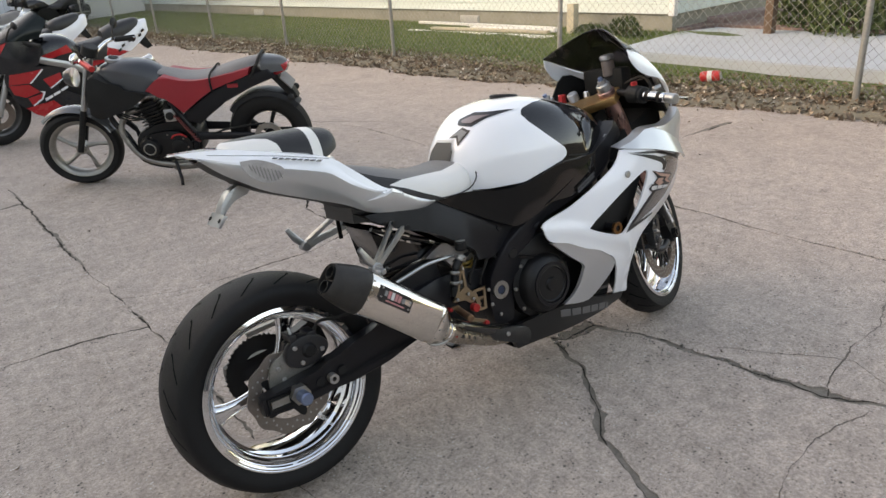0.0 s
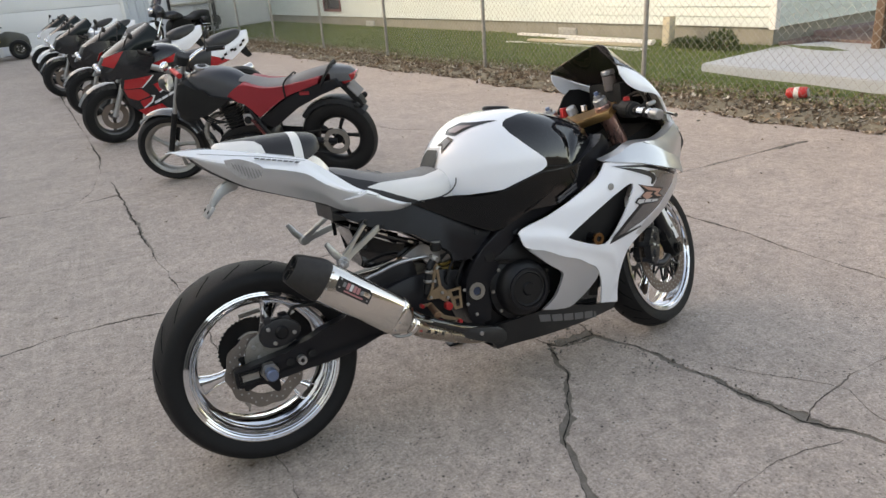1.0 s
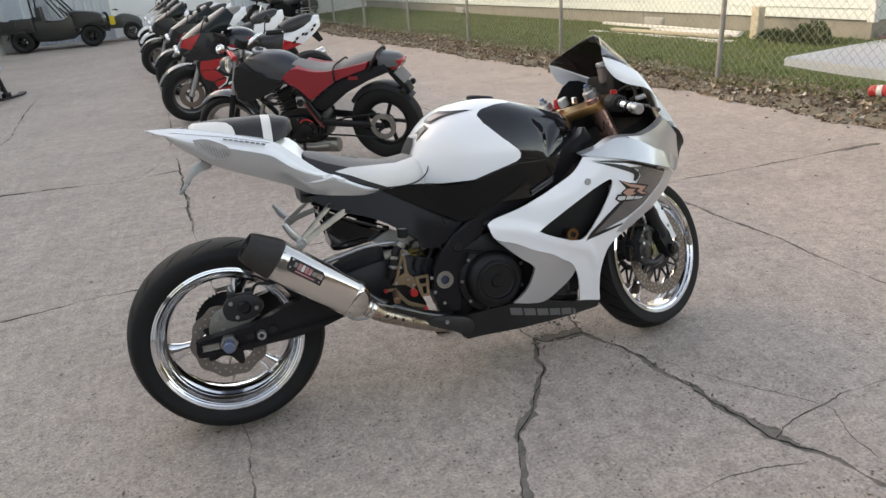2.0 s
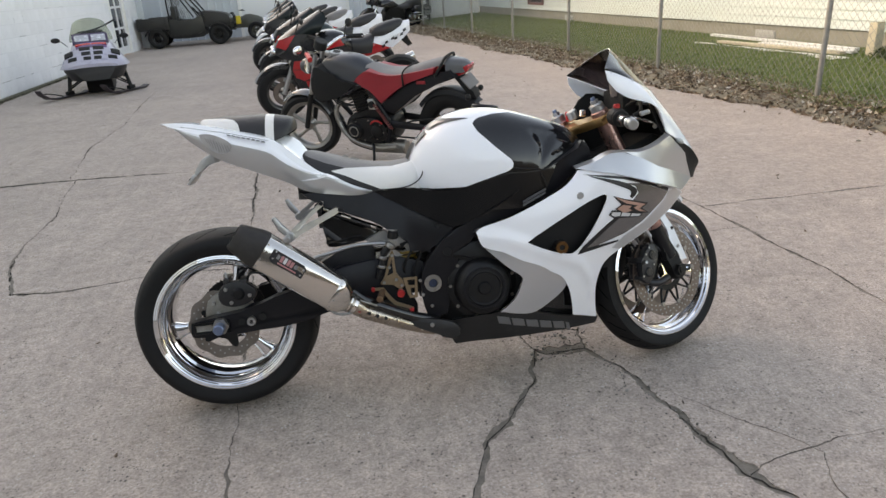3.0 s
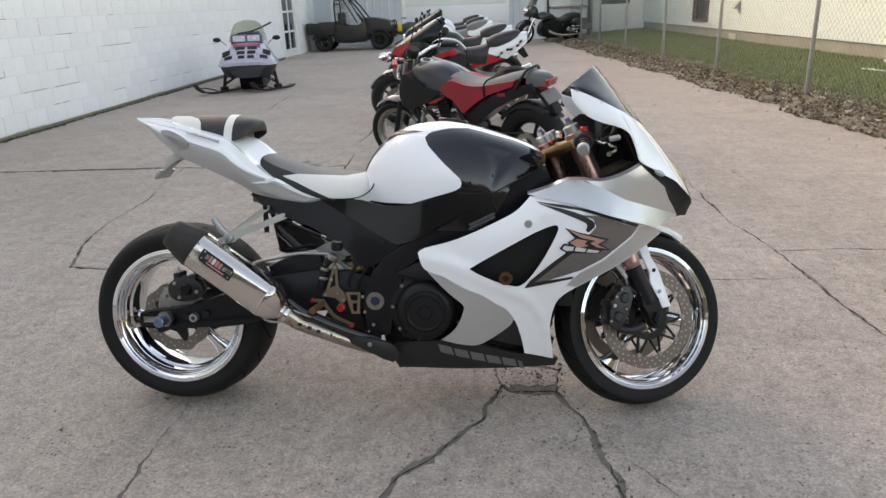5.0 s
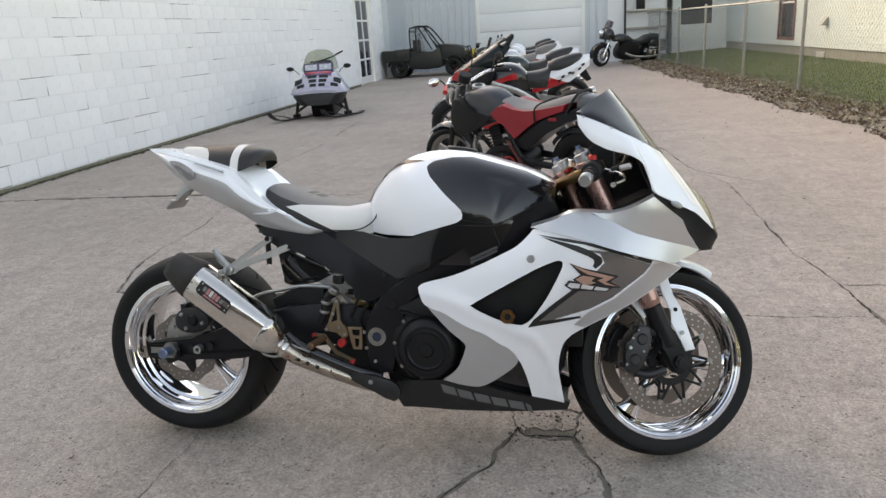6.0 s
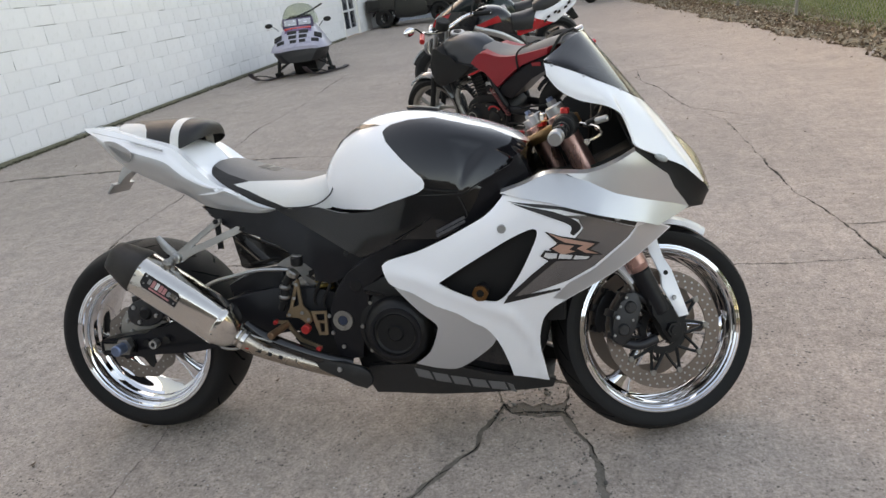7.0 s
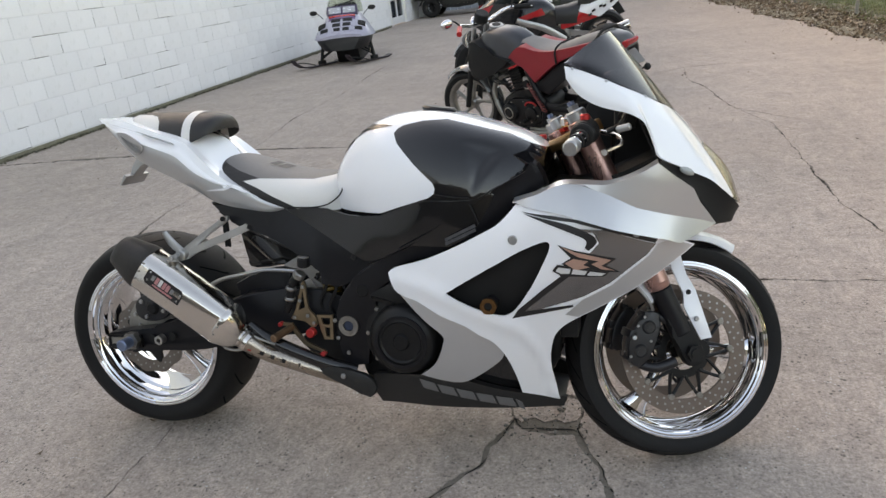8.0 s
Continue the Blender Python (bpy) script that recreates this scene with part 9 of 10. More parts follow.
    TS = surface([(0.5, -0.135, 0.78), (0.68, -0.186, 0.78), (0.85, -0.155, 0.76), (0.65, -0.182, 0.70), (0.62, -0.150, 0.86)])
    for s in (-1, 1):
        bm = B()
        sheet(bm, [(0.600, 0.755), (0.633, 0.819), (0.852, 0.748), (0.806, 0.713), (0.70, 0.745)], TS, 0.04, 0.003, lift=0.006, side=s)
        part("graphic", bm, RED_PAINT if front else c_accent, tk)
    bm = dome([(0.22, 0.815, 0.08, 0.09), (0.29, 0.815, 0.12, 0.12), (0.38, 0.795, 0.13, 0.13), (0.47, 0.785, 0.11, 0.11), (0.55, 0.785, 0.08, 0.08)], 0.64, 3.0, 16, 0.04)
    part("rider_seat", bm, c_seat, b)
    bm = dome([(-0.06, 0.935, 0.04, 0.04), (-0.02, 0.948, 0.075, 0.075), (0.10, 0.932, 0.10, 0.10), (0.22, 0.900, 0.10, 0.10), (0.29, 0.865, 0.07, 0.08)], 0.80, 2.8, 16, 0.03)
    part("passenger_seat", bm, c_seat, b)
    bm = dome([(-0.13, 0.930, 0.05, 0.03), (-0.03, 0.915, 0.11, 0.08), (0.13, 0.875, 0.13, 0.11), (0.28, 0.80, 0.13, 0.12), (0.46, 0.68, 0.11, 0.11)], 0.575, 3.0, 16, 0.12)
    for v in bm.verts:
        v.co.z = max(v.co.z, float(np.interp(v.co.x, [-0.13, 0.09, 0.46], [0.825, 0.675, 0.580])))
    crest = [(-0.5, 0.60), (0.06, 0.665), (0.18, 0.705), (0.30, 0.745), (0.31, 1.0), (-0.5, 1.0)]
    cut_along(bm, crest)
    top_ = split_off(bm, lambda c: inside((c.x, c.z), crest))
    tc = part("tail_cowl", bm, c_tail, b)
    part("tail_top", top_, WHITE_BIKE, tc, "white top of the tail cowl")
    bm = B()
    prism(bm, rounded([(0.40, 0.22), (0.36, 0.45), (0.50, 0.62), (0.95, 0.64), (1.05, 0.45), (0.9, 0.22)], (), 3), -0.13, 0.13, 0.02)
    part("engine", bm, ENGINE_BLACK, b)
    bm = B()
    for s in (-1, 1):
        prism(bm, [(-0.06, 0.26), (-0.06, 0.32), (0.25, 0.36), (0.5, 0.42), (0.5, 0.34), (0.25, 0.28)], s * 0.11, s * 0.14, 0.006)
    part("swingarm", bm, ALLOY, b)
    bm = B()
    cyl(bm, (0.25, -0.19, 0.34), (-0.22, -0.21, 0.50), 0.055, 0.055, 20, 0.008)
    part("silencer", bm, POLISHED, b)
    bm = B()
    prism(bm, [(0.00, 0.76), (-0.08, 0.80), (-0.15, 0.68), (-0.10, 0.66)], -0.05, 0.05, 0.005)
    part("plate_holder", bm, MATT_BLACK, b)
    for s in (-1, 1):
        bm = B()
        cyl(bm, (0.98, s * 0.12, 0.88), (0.88, s * 0.34, 0.87), 0.017, seg=12, bevel=0.002)
        part("handlebar", bm, MATT_BLACK, b)
        mirror_on(b, (1.08, s * 0.14, 0.90), (1.02, s * 0.27, 1.04), (0.055, 0.022, 0.030), MATT_BLACK)
    bm = B()
    tube(bm, [(0.45, 0.13, 0.24), (0.42, 0.24, 0.10), (0.40, 0.27, 0.04)], 0.012, 8, 3)
    part("side_stand", bm, SATIN_BLACK, b)
    return b


first_parked = build_sport("sport_motorcycle", pose(1.10, 5.88, 0, -8, 0, 186), "red and black sport motorcycle with a tall dark screen", DARK_TANK, RED_PAINT, WHITE_BIKE, RED_PAINT, VINYL, 1.07, front=RED_PAINT)
CHECKS = surface([(-0.12, -0.070, 0.84), (-0.03, -0.108, 0.83), (0.10, -0.128, 0.78), (0.20, -0.132, 0.73), (0.0, -0.110, 0.76)])
for side in (-1, 1):
    for k in range(9):
        x0, z0 = -0.110 + 0.034 * k, 0.838 - 0.0175 * k + (0.020 if k % 2 else 0.0)
        bm = B()
        sheet(bm, [(x0, z0), (x0 + 0.032, z0 - 0.015), (x0 + 0.036, z0 + 0.008), (x0 + 0.004, z0 + 0.023)], CHECKS, 0.04, 0.002, lift=0.004, side=side)
        part("check_mark", bm, GLOSS_BLACK if k % 3 else WHITE_BIKE, first_parked)
build_sport("sport_motorcycle", pose(0.94, 7.91, 0, -8, 0, 186), "black sport motorcycle with a white tail", GREEN_TANK, DARK_TANK, WHITE_BIKE, WHITE_BIKE, VINYL, 1.05)
build_sport("sport_motorcycle", pose(0.61, 10.31, 0, -8, 0, 185), "silver and black sport motorcycle far along the row", SILVER, DARK_TANK, SILVER, RED_PAINT, VINYL_GREY, 1.06)
build_sport("sport_motorcycle", pose(0.46, 12.46, 0, -8, 0, 187), "white sport motorcycle with dark trim far along the row", WHITE_BIKE, WHITE_BIKE, DARK_TANK, WHITE_BIKE, VINYL, 1.08)
build_sport("sport_motorcycle", pose(0.26, 14.56, 0, -8, 0, 186), "white and purple sport motorcycle at the end of the row", WHITE_BIKE, WHITE_BIKE, PURPLE, WHITE_BIKE, VINYL, 1.08)


def build_cruiser():
    b = thing("touring_motorcycle", pose(2.72, 19.9, 0, -6, 0, 212), "black touring motorcycle with chrome trim and side cases", "motorcycle", "parked motorcycles")
    plain_wheel(b, (1.55, 0, 0.31), 0.31, 0.065, CHROME, 9, 14)
    plain_wheel(b, (0.0, 0, 0.31), 0.31, 0.075, CHROME, 9)
    bm = dome([(1.22, 0.86, 0.10, 0.12), (1.30, 1.00, 0.22, 0.20), (1.42, 1.06, 0.27, 0.24), (1.52, 0.98, 0.22, 0.20), (1.56, 0.86, 0.12, 0.12)], 0.74, 2.6, 18)
    part("fairing", bm, DARK_TANK, b, "black bat-wing fairing")
    bm = B()
    band(bm, [(1.40, -0.20, 1.05), (1.46, 0, 1.07), (1.40, 0.20, 1.05)], [(1.32, -0.17, 1.20), (1.36, 0, 1.24), (1.32, 0.17, 1.20)], 10, 3)
    thicken(bm, 0.004)
    part("windscreen", bm, SCREEN, b)
    bm = B()
    rows = []
    for i in range(13):
        a = radians(-10 + 150 * i / 12)
        rows.append([bm.verts.new((1.55 + (0.34 + d) * math.cos(a), y, 0.31 + (0.34 + d) * math.sin(a))) for y, d in ((-0.09, -0.05), (-0.08, 0), (0, 0.02), (0.08, 0), (0.09, -0.05))])
    for r, s in zip(rows, rows[1:]):
        for k in range(4):
            bm.faces.new((r[k], r[k + 1], s[k + 1], s[k]))
    thicken(bm, 0.004)
    part("front_fender", bm, DARK_TANK, b)
    bm = dome([(0.62, 0.72, 0.10, 0.1), (0.75, 0.80, 0.16, 0.15), (0.95, 0.86, 0.17, 0.17), (1.12, 0.84, 0.12, 0.12), (1.20, 0.80, 0.07, 0.07)], 0.66, 2.6, 16)
    part("fuel_tank", bm, DARK_TANK, b)
    bm = dome([(-0.28, 0.78, 0.10, 0.1), (-0.1, 0.80, 0.15, 0.15), (0.15, 0.78, 0.16, 0.16), (0.32, 0.70, 0.18, 0.18), (0.50, 0.68, 0.17, 0.17), (0.66, 0.72, 0.10, 0.1)], 0.58, 2.8, 16, 0.05)
    part("seat", bm, VINYL, b)
    for s in (-1, 1):
        bm = B()
        prism(bm, rounded([(-0.42, 0.40), (-0.42, 0.60), (-0.30, 0.66), (0.10, 0.66), (0.18, 0.56), (0.12, 0.40), (-0.2, 0.36)], (), 3), s * 0.16, s * 0.34, 0.03)
        case = part("side_case", bm, DARK_TANK, b, "black side case with a chrome rail")
        for z in (0.40, 0.47):
            bm = B()
            tube(bm, [(-0.44, s * 0.30, z), (-0.30, s * 0.36, z), (0.12, s * 0.36, z), (0.2, s * 0.28, z)], 0.012, 8, 3)
            part("rail", bm, CHROME, case)
    bm = B()
    prism(bm, rounded([(0.45, 0.18), (0.42, 0.5), (0.6, 0.62), (0.95, 0.62), (1.1, 0.4), (1.0, 0.18)], (), 3), -0.15, 0.15, 0.03)
    part("engine", bm, ENGINE_BLACK, b, "black engine")
    bm = B()
    for s in (-1, 1):
        tube(bm, [(0.9, s * 0.17, 0.35), (0.5, s * 0.2, 0.22), (-0.4, s * 0.22, 0.24)], 0.04, 12, 4)
    part("exhaust", bm, CHROME, b)
    bm = B()
    bmesh.ops.create_uvsphere(bm, u_segments=16, v_segments=10, radius=0.09, matrix=Matrix.Translation((1.58, 0, 0.90)))
    part("headlamp", bm, CHROME, b)
    bm = B()
    for s in (-1, 1):
        cyl(bm, (1.55, s * 0.11, 0.31), (1.30, s * 0.11, 0.85), 0.03, seg=14)
    part("fork", bm, CHROME, b)


build_cruiser()


def build_snowmobile():
    b = thing("snowmobile", pose(-3.13, 9.35, 0, 0, 0, -76) @ Matrix.Diagonal((0.90, 0.90, 0.88, 1)), "purple and white snowmobile standing on the concrete by the wall", "snowmobile")
    bm = dome([(-1.75, 0.62, 0.18, 0.2), (-1.3, 0.70, 0.20, 0.21), (-0.85, 0.72, 0.20, 0.21), (-0.65, 0.80, 0.16, 0.18)], 0.46, 3, 16, 0.05)
    part("seat", bm, VINYL, b)
    bm = B()
    prism(bm, rounded([(-1.9, 0.12), (-1.95, 0.30), (-1.75, 0.44), (-0.3, 0.46), (-0.02, 0.30), (-0.16, 0.05), (-0.35, 0.0), (-1.6, 0.0)], (), 3), -0.20, 0.20, 0.02)
    part("track", bm, RUBBER, b)
    bm = dome([(-0.62, 0.50, 0.40, 0.34), (-0.25, 0.51, 0.50, 0.40), (0.10, 0.51, 0.515, 0.38), (0.30, 0.50, 0.46, 0.30), (0.42, 0.48, 0.34, 0.18)], 0.27, 5.0, 26, 0.2)
    part("belly_pan", bm, mat("grey_black_pan", (0.011, 0.011, 0.013), 0.5, var=0.2, scale=8), b, "dark grey belly pan")
    HOOD = [(-0.66, 0.86, 0.36, 0.44), (-0.40, 0.93, 0.36, 0.51), (-0.15, 0.885, 0.37, 0.53), (0.10, 0.745, 0.40, 0.52), (0.28, 0.625, 0.41, 0.47), (0.40, 0.535, 0.33, 0.36)]
    bm = dome(HOOD, 0.47, 3.0, 34, 0.25)
    for y in (-0.235, 0.235):
        bmesh.ops.bisect_plane(bm, geom=list(bm.verts) + list(bm.edges) + list(bm.faces), dist=1e-6, plane_co=(0, y, 0), plane_no=(0, 1, 0))
    top = [(-0.7, 0.70), (-0.2, 0.755), (0.06, 0.735), (0.06, 1.1), (-0.7, 1.1)]
    cut_along(bm, top)
    cowl = split_off(bm, lambda c: inside((c.x, c.z), top) and abs(c.y) < 0.235)
    hood = part("hood", bm, mat("lilac_white", (0.36, 0.35, 0.43), 0.3, var=0.12, scale=8, coat=0.5), b, "pale lilac hood with dark grilles")
    part("hood_top", cowl, PURPLE, hood, "purple hood top")

    def on_hood(x, y):
        xs = [q[0] for q in HOOD]
        z, w = np.interp(x, xs, [q[1] for q in HOOD]), np.interp(x, xs, [q[3] for q in HOOD])
        u = (1 - min(0.98, abs(y / w)) ** 3.0) ** (1 / 3.0)
        return 0.47 + (z - 0.47) * u

    def patch(name, x0, x1, y0, y1, material, lift, label=""):
        """A panel lying on the hood between two lengths and two widths."""
        g = B()
        rows = [[g.verts.new((x0 + (x1 - x0) * i / 4, y0 + (y1 - y0) * k / 4, on_hood(x0 + (x1 - x0) * i / 4, y0 + (y1 - y0) * k / 4) + lift)) for k in range(5)] for i in range(5)]
        for p, q in zip(rows, rows[1:]):
            for k in range(4):
                g.faces.new((p[k], p[k + 1], q[k + 1], q[k]))
        thicken(g, 0.02)
        return part(name, g, material, hood, label)

    for x0, x1, w in ((0.035, 0.115, 0.185), (0.150, 0.225, 0.160), (0.258, 0.322, 0.135)):
        for s in (-1, 1):
            patch("grille", x0, x1, s * 0.022, s * w, MATT_BLACK, 0.008)
    for s in (-1, 1):
        patch("grille", 0.10, 0.20, s * 0.285, s * 0.415, MATT_BLACK, 0.008)
        patch("grille", 0.245, 0.315, s * 0.235, s * 0.365, MATT_BLACK, 0.008)
        patch("stripe", -0.055, -0.010, s * 0.004, s * 0.235, RED_PAINT, 0.010, "red stripe below the lamps")
    # lamp housing with two wide lamps
    slope = Matrix.Translation((-0.125, 0, 0.925)) @ pose(0, 0, 0, 0, 58, 0)
    bm = B()
    box(bm, -0.085, 0.105, -0.275, 0.275, -0.12, 0.004, 0.03, slope)
    lampo = part("lamp_housing", bm, mat("dark_purple", (0.035, 0.018, 0.06), 0.3, var=0.1, coat=0.6), hood, "dark purple lamp housing")
    for s in (-1, 1):
        bm = B()
        box(bm, -0.048, 0.070, min(s * 0.018, s * 0.235), max(s * 0.018, s * 0.235), -0.01, 0.012, 0.008, slope)
        part("headlamp", bm, mat("lamp_silver", (0.50, 0.50, 0.52), 0.25, metal=0.4, var=0.3, scale=30, coat=0.8), lampo, "wide pale headlamp")
    bm = B()
    rows = []
    for i in range(13):
        t = math.pi * (0.04 + 0.92 * i / 12)
        rows.append([bm.verts.new((-0.40 + 0.22 * (1 - 0.75 * k / 5) * math.sin(t) - 0.20 * k / 5, math.cos(t) * (0.34 - 0.06 * (k / 5) ** 2), 0.86 + 0.37 * (k / 5) * (0.35 + 0.65 * math.sin(t) ** 0.6))) for k in range(6)])
    for p, q in zip(rows, rows[1:]):
        for k in range(5):
            bm.faces.new((p[k], p[k + 1], q[k + 1], q[k]))
    thicken(bm, 0.004)
    part("windshield", bm, glass("olive_windshield", (0.50, 0.53, 0.42), 0.12), b, "scuffed olive-tinted windshield")
    bm = B()
    box(bm, -0.66, -0.52, -0.20, 0.20, 0.84, 1.02, 0.03)
    part("dash_pod", bm, MATT_BLACK, b)
    for s in (-1, 1):
        mirror_on(b, (-0.16, s * 0.36, 0.80), (-0.18, s * 0.52, 0.91), (0.070, 0.030, 0.042), MATT_BLACK)
        # ski turned to the side, strut and arms
        turn = Matrix.Translation((0.0, s * 0.47, 0)) @ pose(0, 0, 0, 0, 0, -37)
        bm = B()
        pr = [(-0.40, 0.035), (-0.32, 0.014), (0.34, 0.014), (0.50, 0.045), (0.62, 0.12), (0.66, 0.18)]
        a = [[bm.verts.new(turn @ Vector((x, d, z + e))) for x, z in pr] for d, e in ((-0.058, 0), (0.058, 0), (0.058, 0.022), (-0.058, 0.022))]
        for j in range(4):
            for k in range(len(pr) - 1):
                bm.faces.new((a[j][k], a[j][k + 1], a[(j + 1) % 4][k + 1], a[(j + 1) % 4][k]))
        bm.faces.new([r[0] for r in a])
        bm.faces.new([r[-1] for r in a][::-1])
        ski = part("ski", bm, mat("dark_ski", (0.028, 0.020, 0.026), 0.5), b, "dark turned-up ski")
        bm = B()
        tube(bm, [turn @ Vector(q) for q in ((0.62, 0, 0.12), (0.50, 0, 0.13), (0.30, 0, 0.085), (0.16, 0, 0.04))], 0.009, 6, 4)
        part("ski_loop", bm, MATT_BLACK, ski)
        bm = B()
        box(bm, -0.07, 0.07, -0.035, 0.035, 0.03, 0.10, 0.01, turn)
        part("ski_saddle", bm, MATT_BLACK, ski)
        bm = B()
        cyl(bm, (0.0, s * 0.47, 0.08), (-0.06, s * 0.42, 0.36), 0.030, seg=12)
        part("strut", bm, MATT_BLACK, b)
        for z0, z1, x1 in ((0.24, 0.36, 0.06), (0.13, 0.27, 0.02), (0.16, 0.29, -0.20)):
            bm = B()
            tube(bm, [(-0.01, s * 0.44, z0), (x1, s * 0.22, z1)], 0.012, 8, 1)
            part("suspension_arm", bm, MATT_BLACK, b)
    bm = B()
    tube(bm, [(-0.66, 0.42, 1.17), (-0.56, 0.14, 1.05), (-0.54, -0.10, 1.00), (-0.50, -0.30, 0.96)], 0.015, 8, 4)
    part("handlebar", bm, MATT_BLACK, b)


build_snowmobile()


def build_utv():
    b = thing("utility_vehicle", pose(-3.62, 19.3, 0, 0, 0, 4) @ Matrix.Diagonal((0.91, 0.91, 0.91, 1)), "dark utility vehicle with a tube cage and mesh sides", "utility vehicle")
    DARK = mat("utv_black", (0.011, 0.010, 0.010), 0.5, var=0.25, scale=6, dirt=(0.025, 0.02, 0.018))
    for x in (-0.80, 0.95):
        for y in (-0.55, 0.55):
            plain_wheel(b, (x, y, 0.29), 0.29, 0.12, DARK, 6, disc=False, rim=0.5)
    bm = B()
    box(bm, -1.30, -0.42, -0.66, 0.66, 0.52, 0.58, 0.01)
    for s in (-1, 1):
        box(bm, -1.30, -0.42, s * 0.66 - 0.02, s * 0.66 + 0.02, 0.58, 0.86, 0.008)
    box(bm, -1.32, -1.28, -0.66, 0.66, 0.58, 0.86, 0.008)
    box(bm, -0.46, -0.42, -0.66, 0.66, 0.58, 0.90, 0.008)
    bed = part("cargo_bed", bm, DARK, b, "black cargo bed")
    for x in (-1.24, -0.86, -0.50):
        for s in (-1, 1):
            bm = B()
            box(bm, x - 0.02, x + 0.02, s * 0.685 - 0.008, s * 0.685 + 0.008, 0.56, 0.88, 0.003)
            part("bed_rib", bm, DARK, bed)
    for x in (-0.80, 0.95):
        for s in (-1, 1):
            bm = B()
            rows = []
            for i in range(11):
                a = radians(15 + 150 * i / 10)
                rows.append([bm.verts.new((x + 0.36 * math.cos(a), s * y, 0.29 + (0.34 if y < 0.68 else 0.32) * math.sin(a))) for y in (0.42, 0.55, 0.68, 0.70)])
            for p, q in zip(rows, rows[1:]):
                for k in range(3):
                    bm.faces.new((p[k], p[k + 1], q[k + 1], q[k]))
            thicken(bm, 0.01)
            part("fender", bm, DARK, b)
    bm = B()
    prism(bm, rounded([(-0.42, 0.26), (-0.42, 0.58), (0.42, 0.58), (0.56, 0.62), (0.58, 0.40), (0.50, 0.26)], (), 2), -0.56, 0.56, 0.02)
    body = part("body", bm, DARK, b, "black lower body")
    for s in (-1, 1):
        bm = B()
        prism(bm, rounded([(-0.40, 0.36), (-0.38, 0.80), (-0.10, 0.74), (0.30, 0.76), (0.50, 0.88), (0.56, 0.60), (0.44, 0.36)], (), 2), s * 0.575, s * 0.60, 0.008)
        part("door", bm, mat("dark_green_door", (0.016, 0.017, 0.016), 0.35, var=0.3, scale=4), body, "dark side door")
    bm = B()
    prism(bm, rounded([(0.48, 0.60), (0.50, 0.93), (0.62, 0.97), (1.10, 0.90), (1.30, 0.80), (1.32, 0.62), (1.24, 0.50), (0.62, 0.52)], (), 2), -0.50, 0.50, 0.03)
    part("hood", bm, DARK, b, "black front hood")
    bm = B()
    for z in (0.40, 0.58):
        tube(bm, [(1.28, -0.46, z), (1.42, -0.36, z), (1.44, 0, z), (1.42, 0.36, z), (1.28, 0.46, z)], 0.022, 8, 3)
    for y in (-0.34, 0.34):
        tube(bm, [(1.42, y, 0.36), (1.43, y, 0.78), (1.34, y, 0.86)], 0.022, 8, 3)
    part("bumper", bm, SATIN_BLACK, b, "black tube bumper")
    for s in (-1, 1):
        bm = B()
        cyl(bm, (1.29, s * 0.34, 0.74), (1.335, s * 0.34, 0.73), 0.055, seg=18, bevel=0.006)
        part("headlamp", bm, ALLOY, b)
    bm = B()
    ring_disc(bm, 0.14, 0.165, 0, 0.012, (0, 0, 0), m=Matrix.Translation((0.36, -0.25, 0.98)) @ pose(0, 0, 0, 0, 0, 90) @ pose(0, 0, 0, -35, 0, 0))
    cyl(bm, (0.36, -0.25, 0.98), (0.52, -0.25, 0.88), 0.02, seg=8)
    part("steering_wheel", bm, MATT_BLACK, b)
    bm = B()
    for s in (-1, 1):
        tube(bm, [(-0.38, s * 0.58, 0.62), (-0.40, s * 0.56, 1.40), (-0.30, s * 0.55, 1.52), (0.10, s * 0.54, 1.50), (0.60, s * 0.56, 0.86)], 0.025, 8, 4)
        tube(bm, [(-0.10, s * 0.55, 1.50), (0.30, s * 0.56, 0.82)], 0.020, 8, 1)
    for x, z in ((-0.40, 1.40), (-0.30, 1.52), (0.10, 1.50)):
        tube(bm, [(x, -0.55, z), (x, 0.55, z)], 0.022, 8, 1)
    part("roll_cage", bm, SATIN_BLACK, b, "black tube roll cage")
    for s in (-1, 1):
        bm = B()
        for k in range(9):
            t = k / 8
            tube(bm, [(-0.39 + 0.5 * t, s * 0.57, 0.64), (-0.39 + 0.28 * t, s * 0.555, 1.48)], 0.006, 5, 1)
        tagged(part("side_net", bm, DARK, b), kind="stuff")
    for s in (-0.25, 0.25):
        bm = B()
        box(bm, -0.30, 0.15, s - 0.2, s + 0.2, 0.62, 0.72, 0.03)
        box(bm, -0.34, -0.22, s - 0.2, s + 0.2, 0.70, 1.15, 0.03)
        part("seat", bm, VINYL, b)


build_utv()


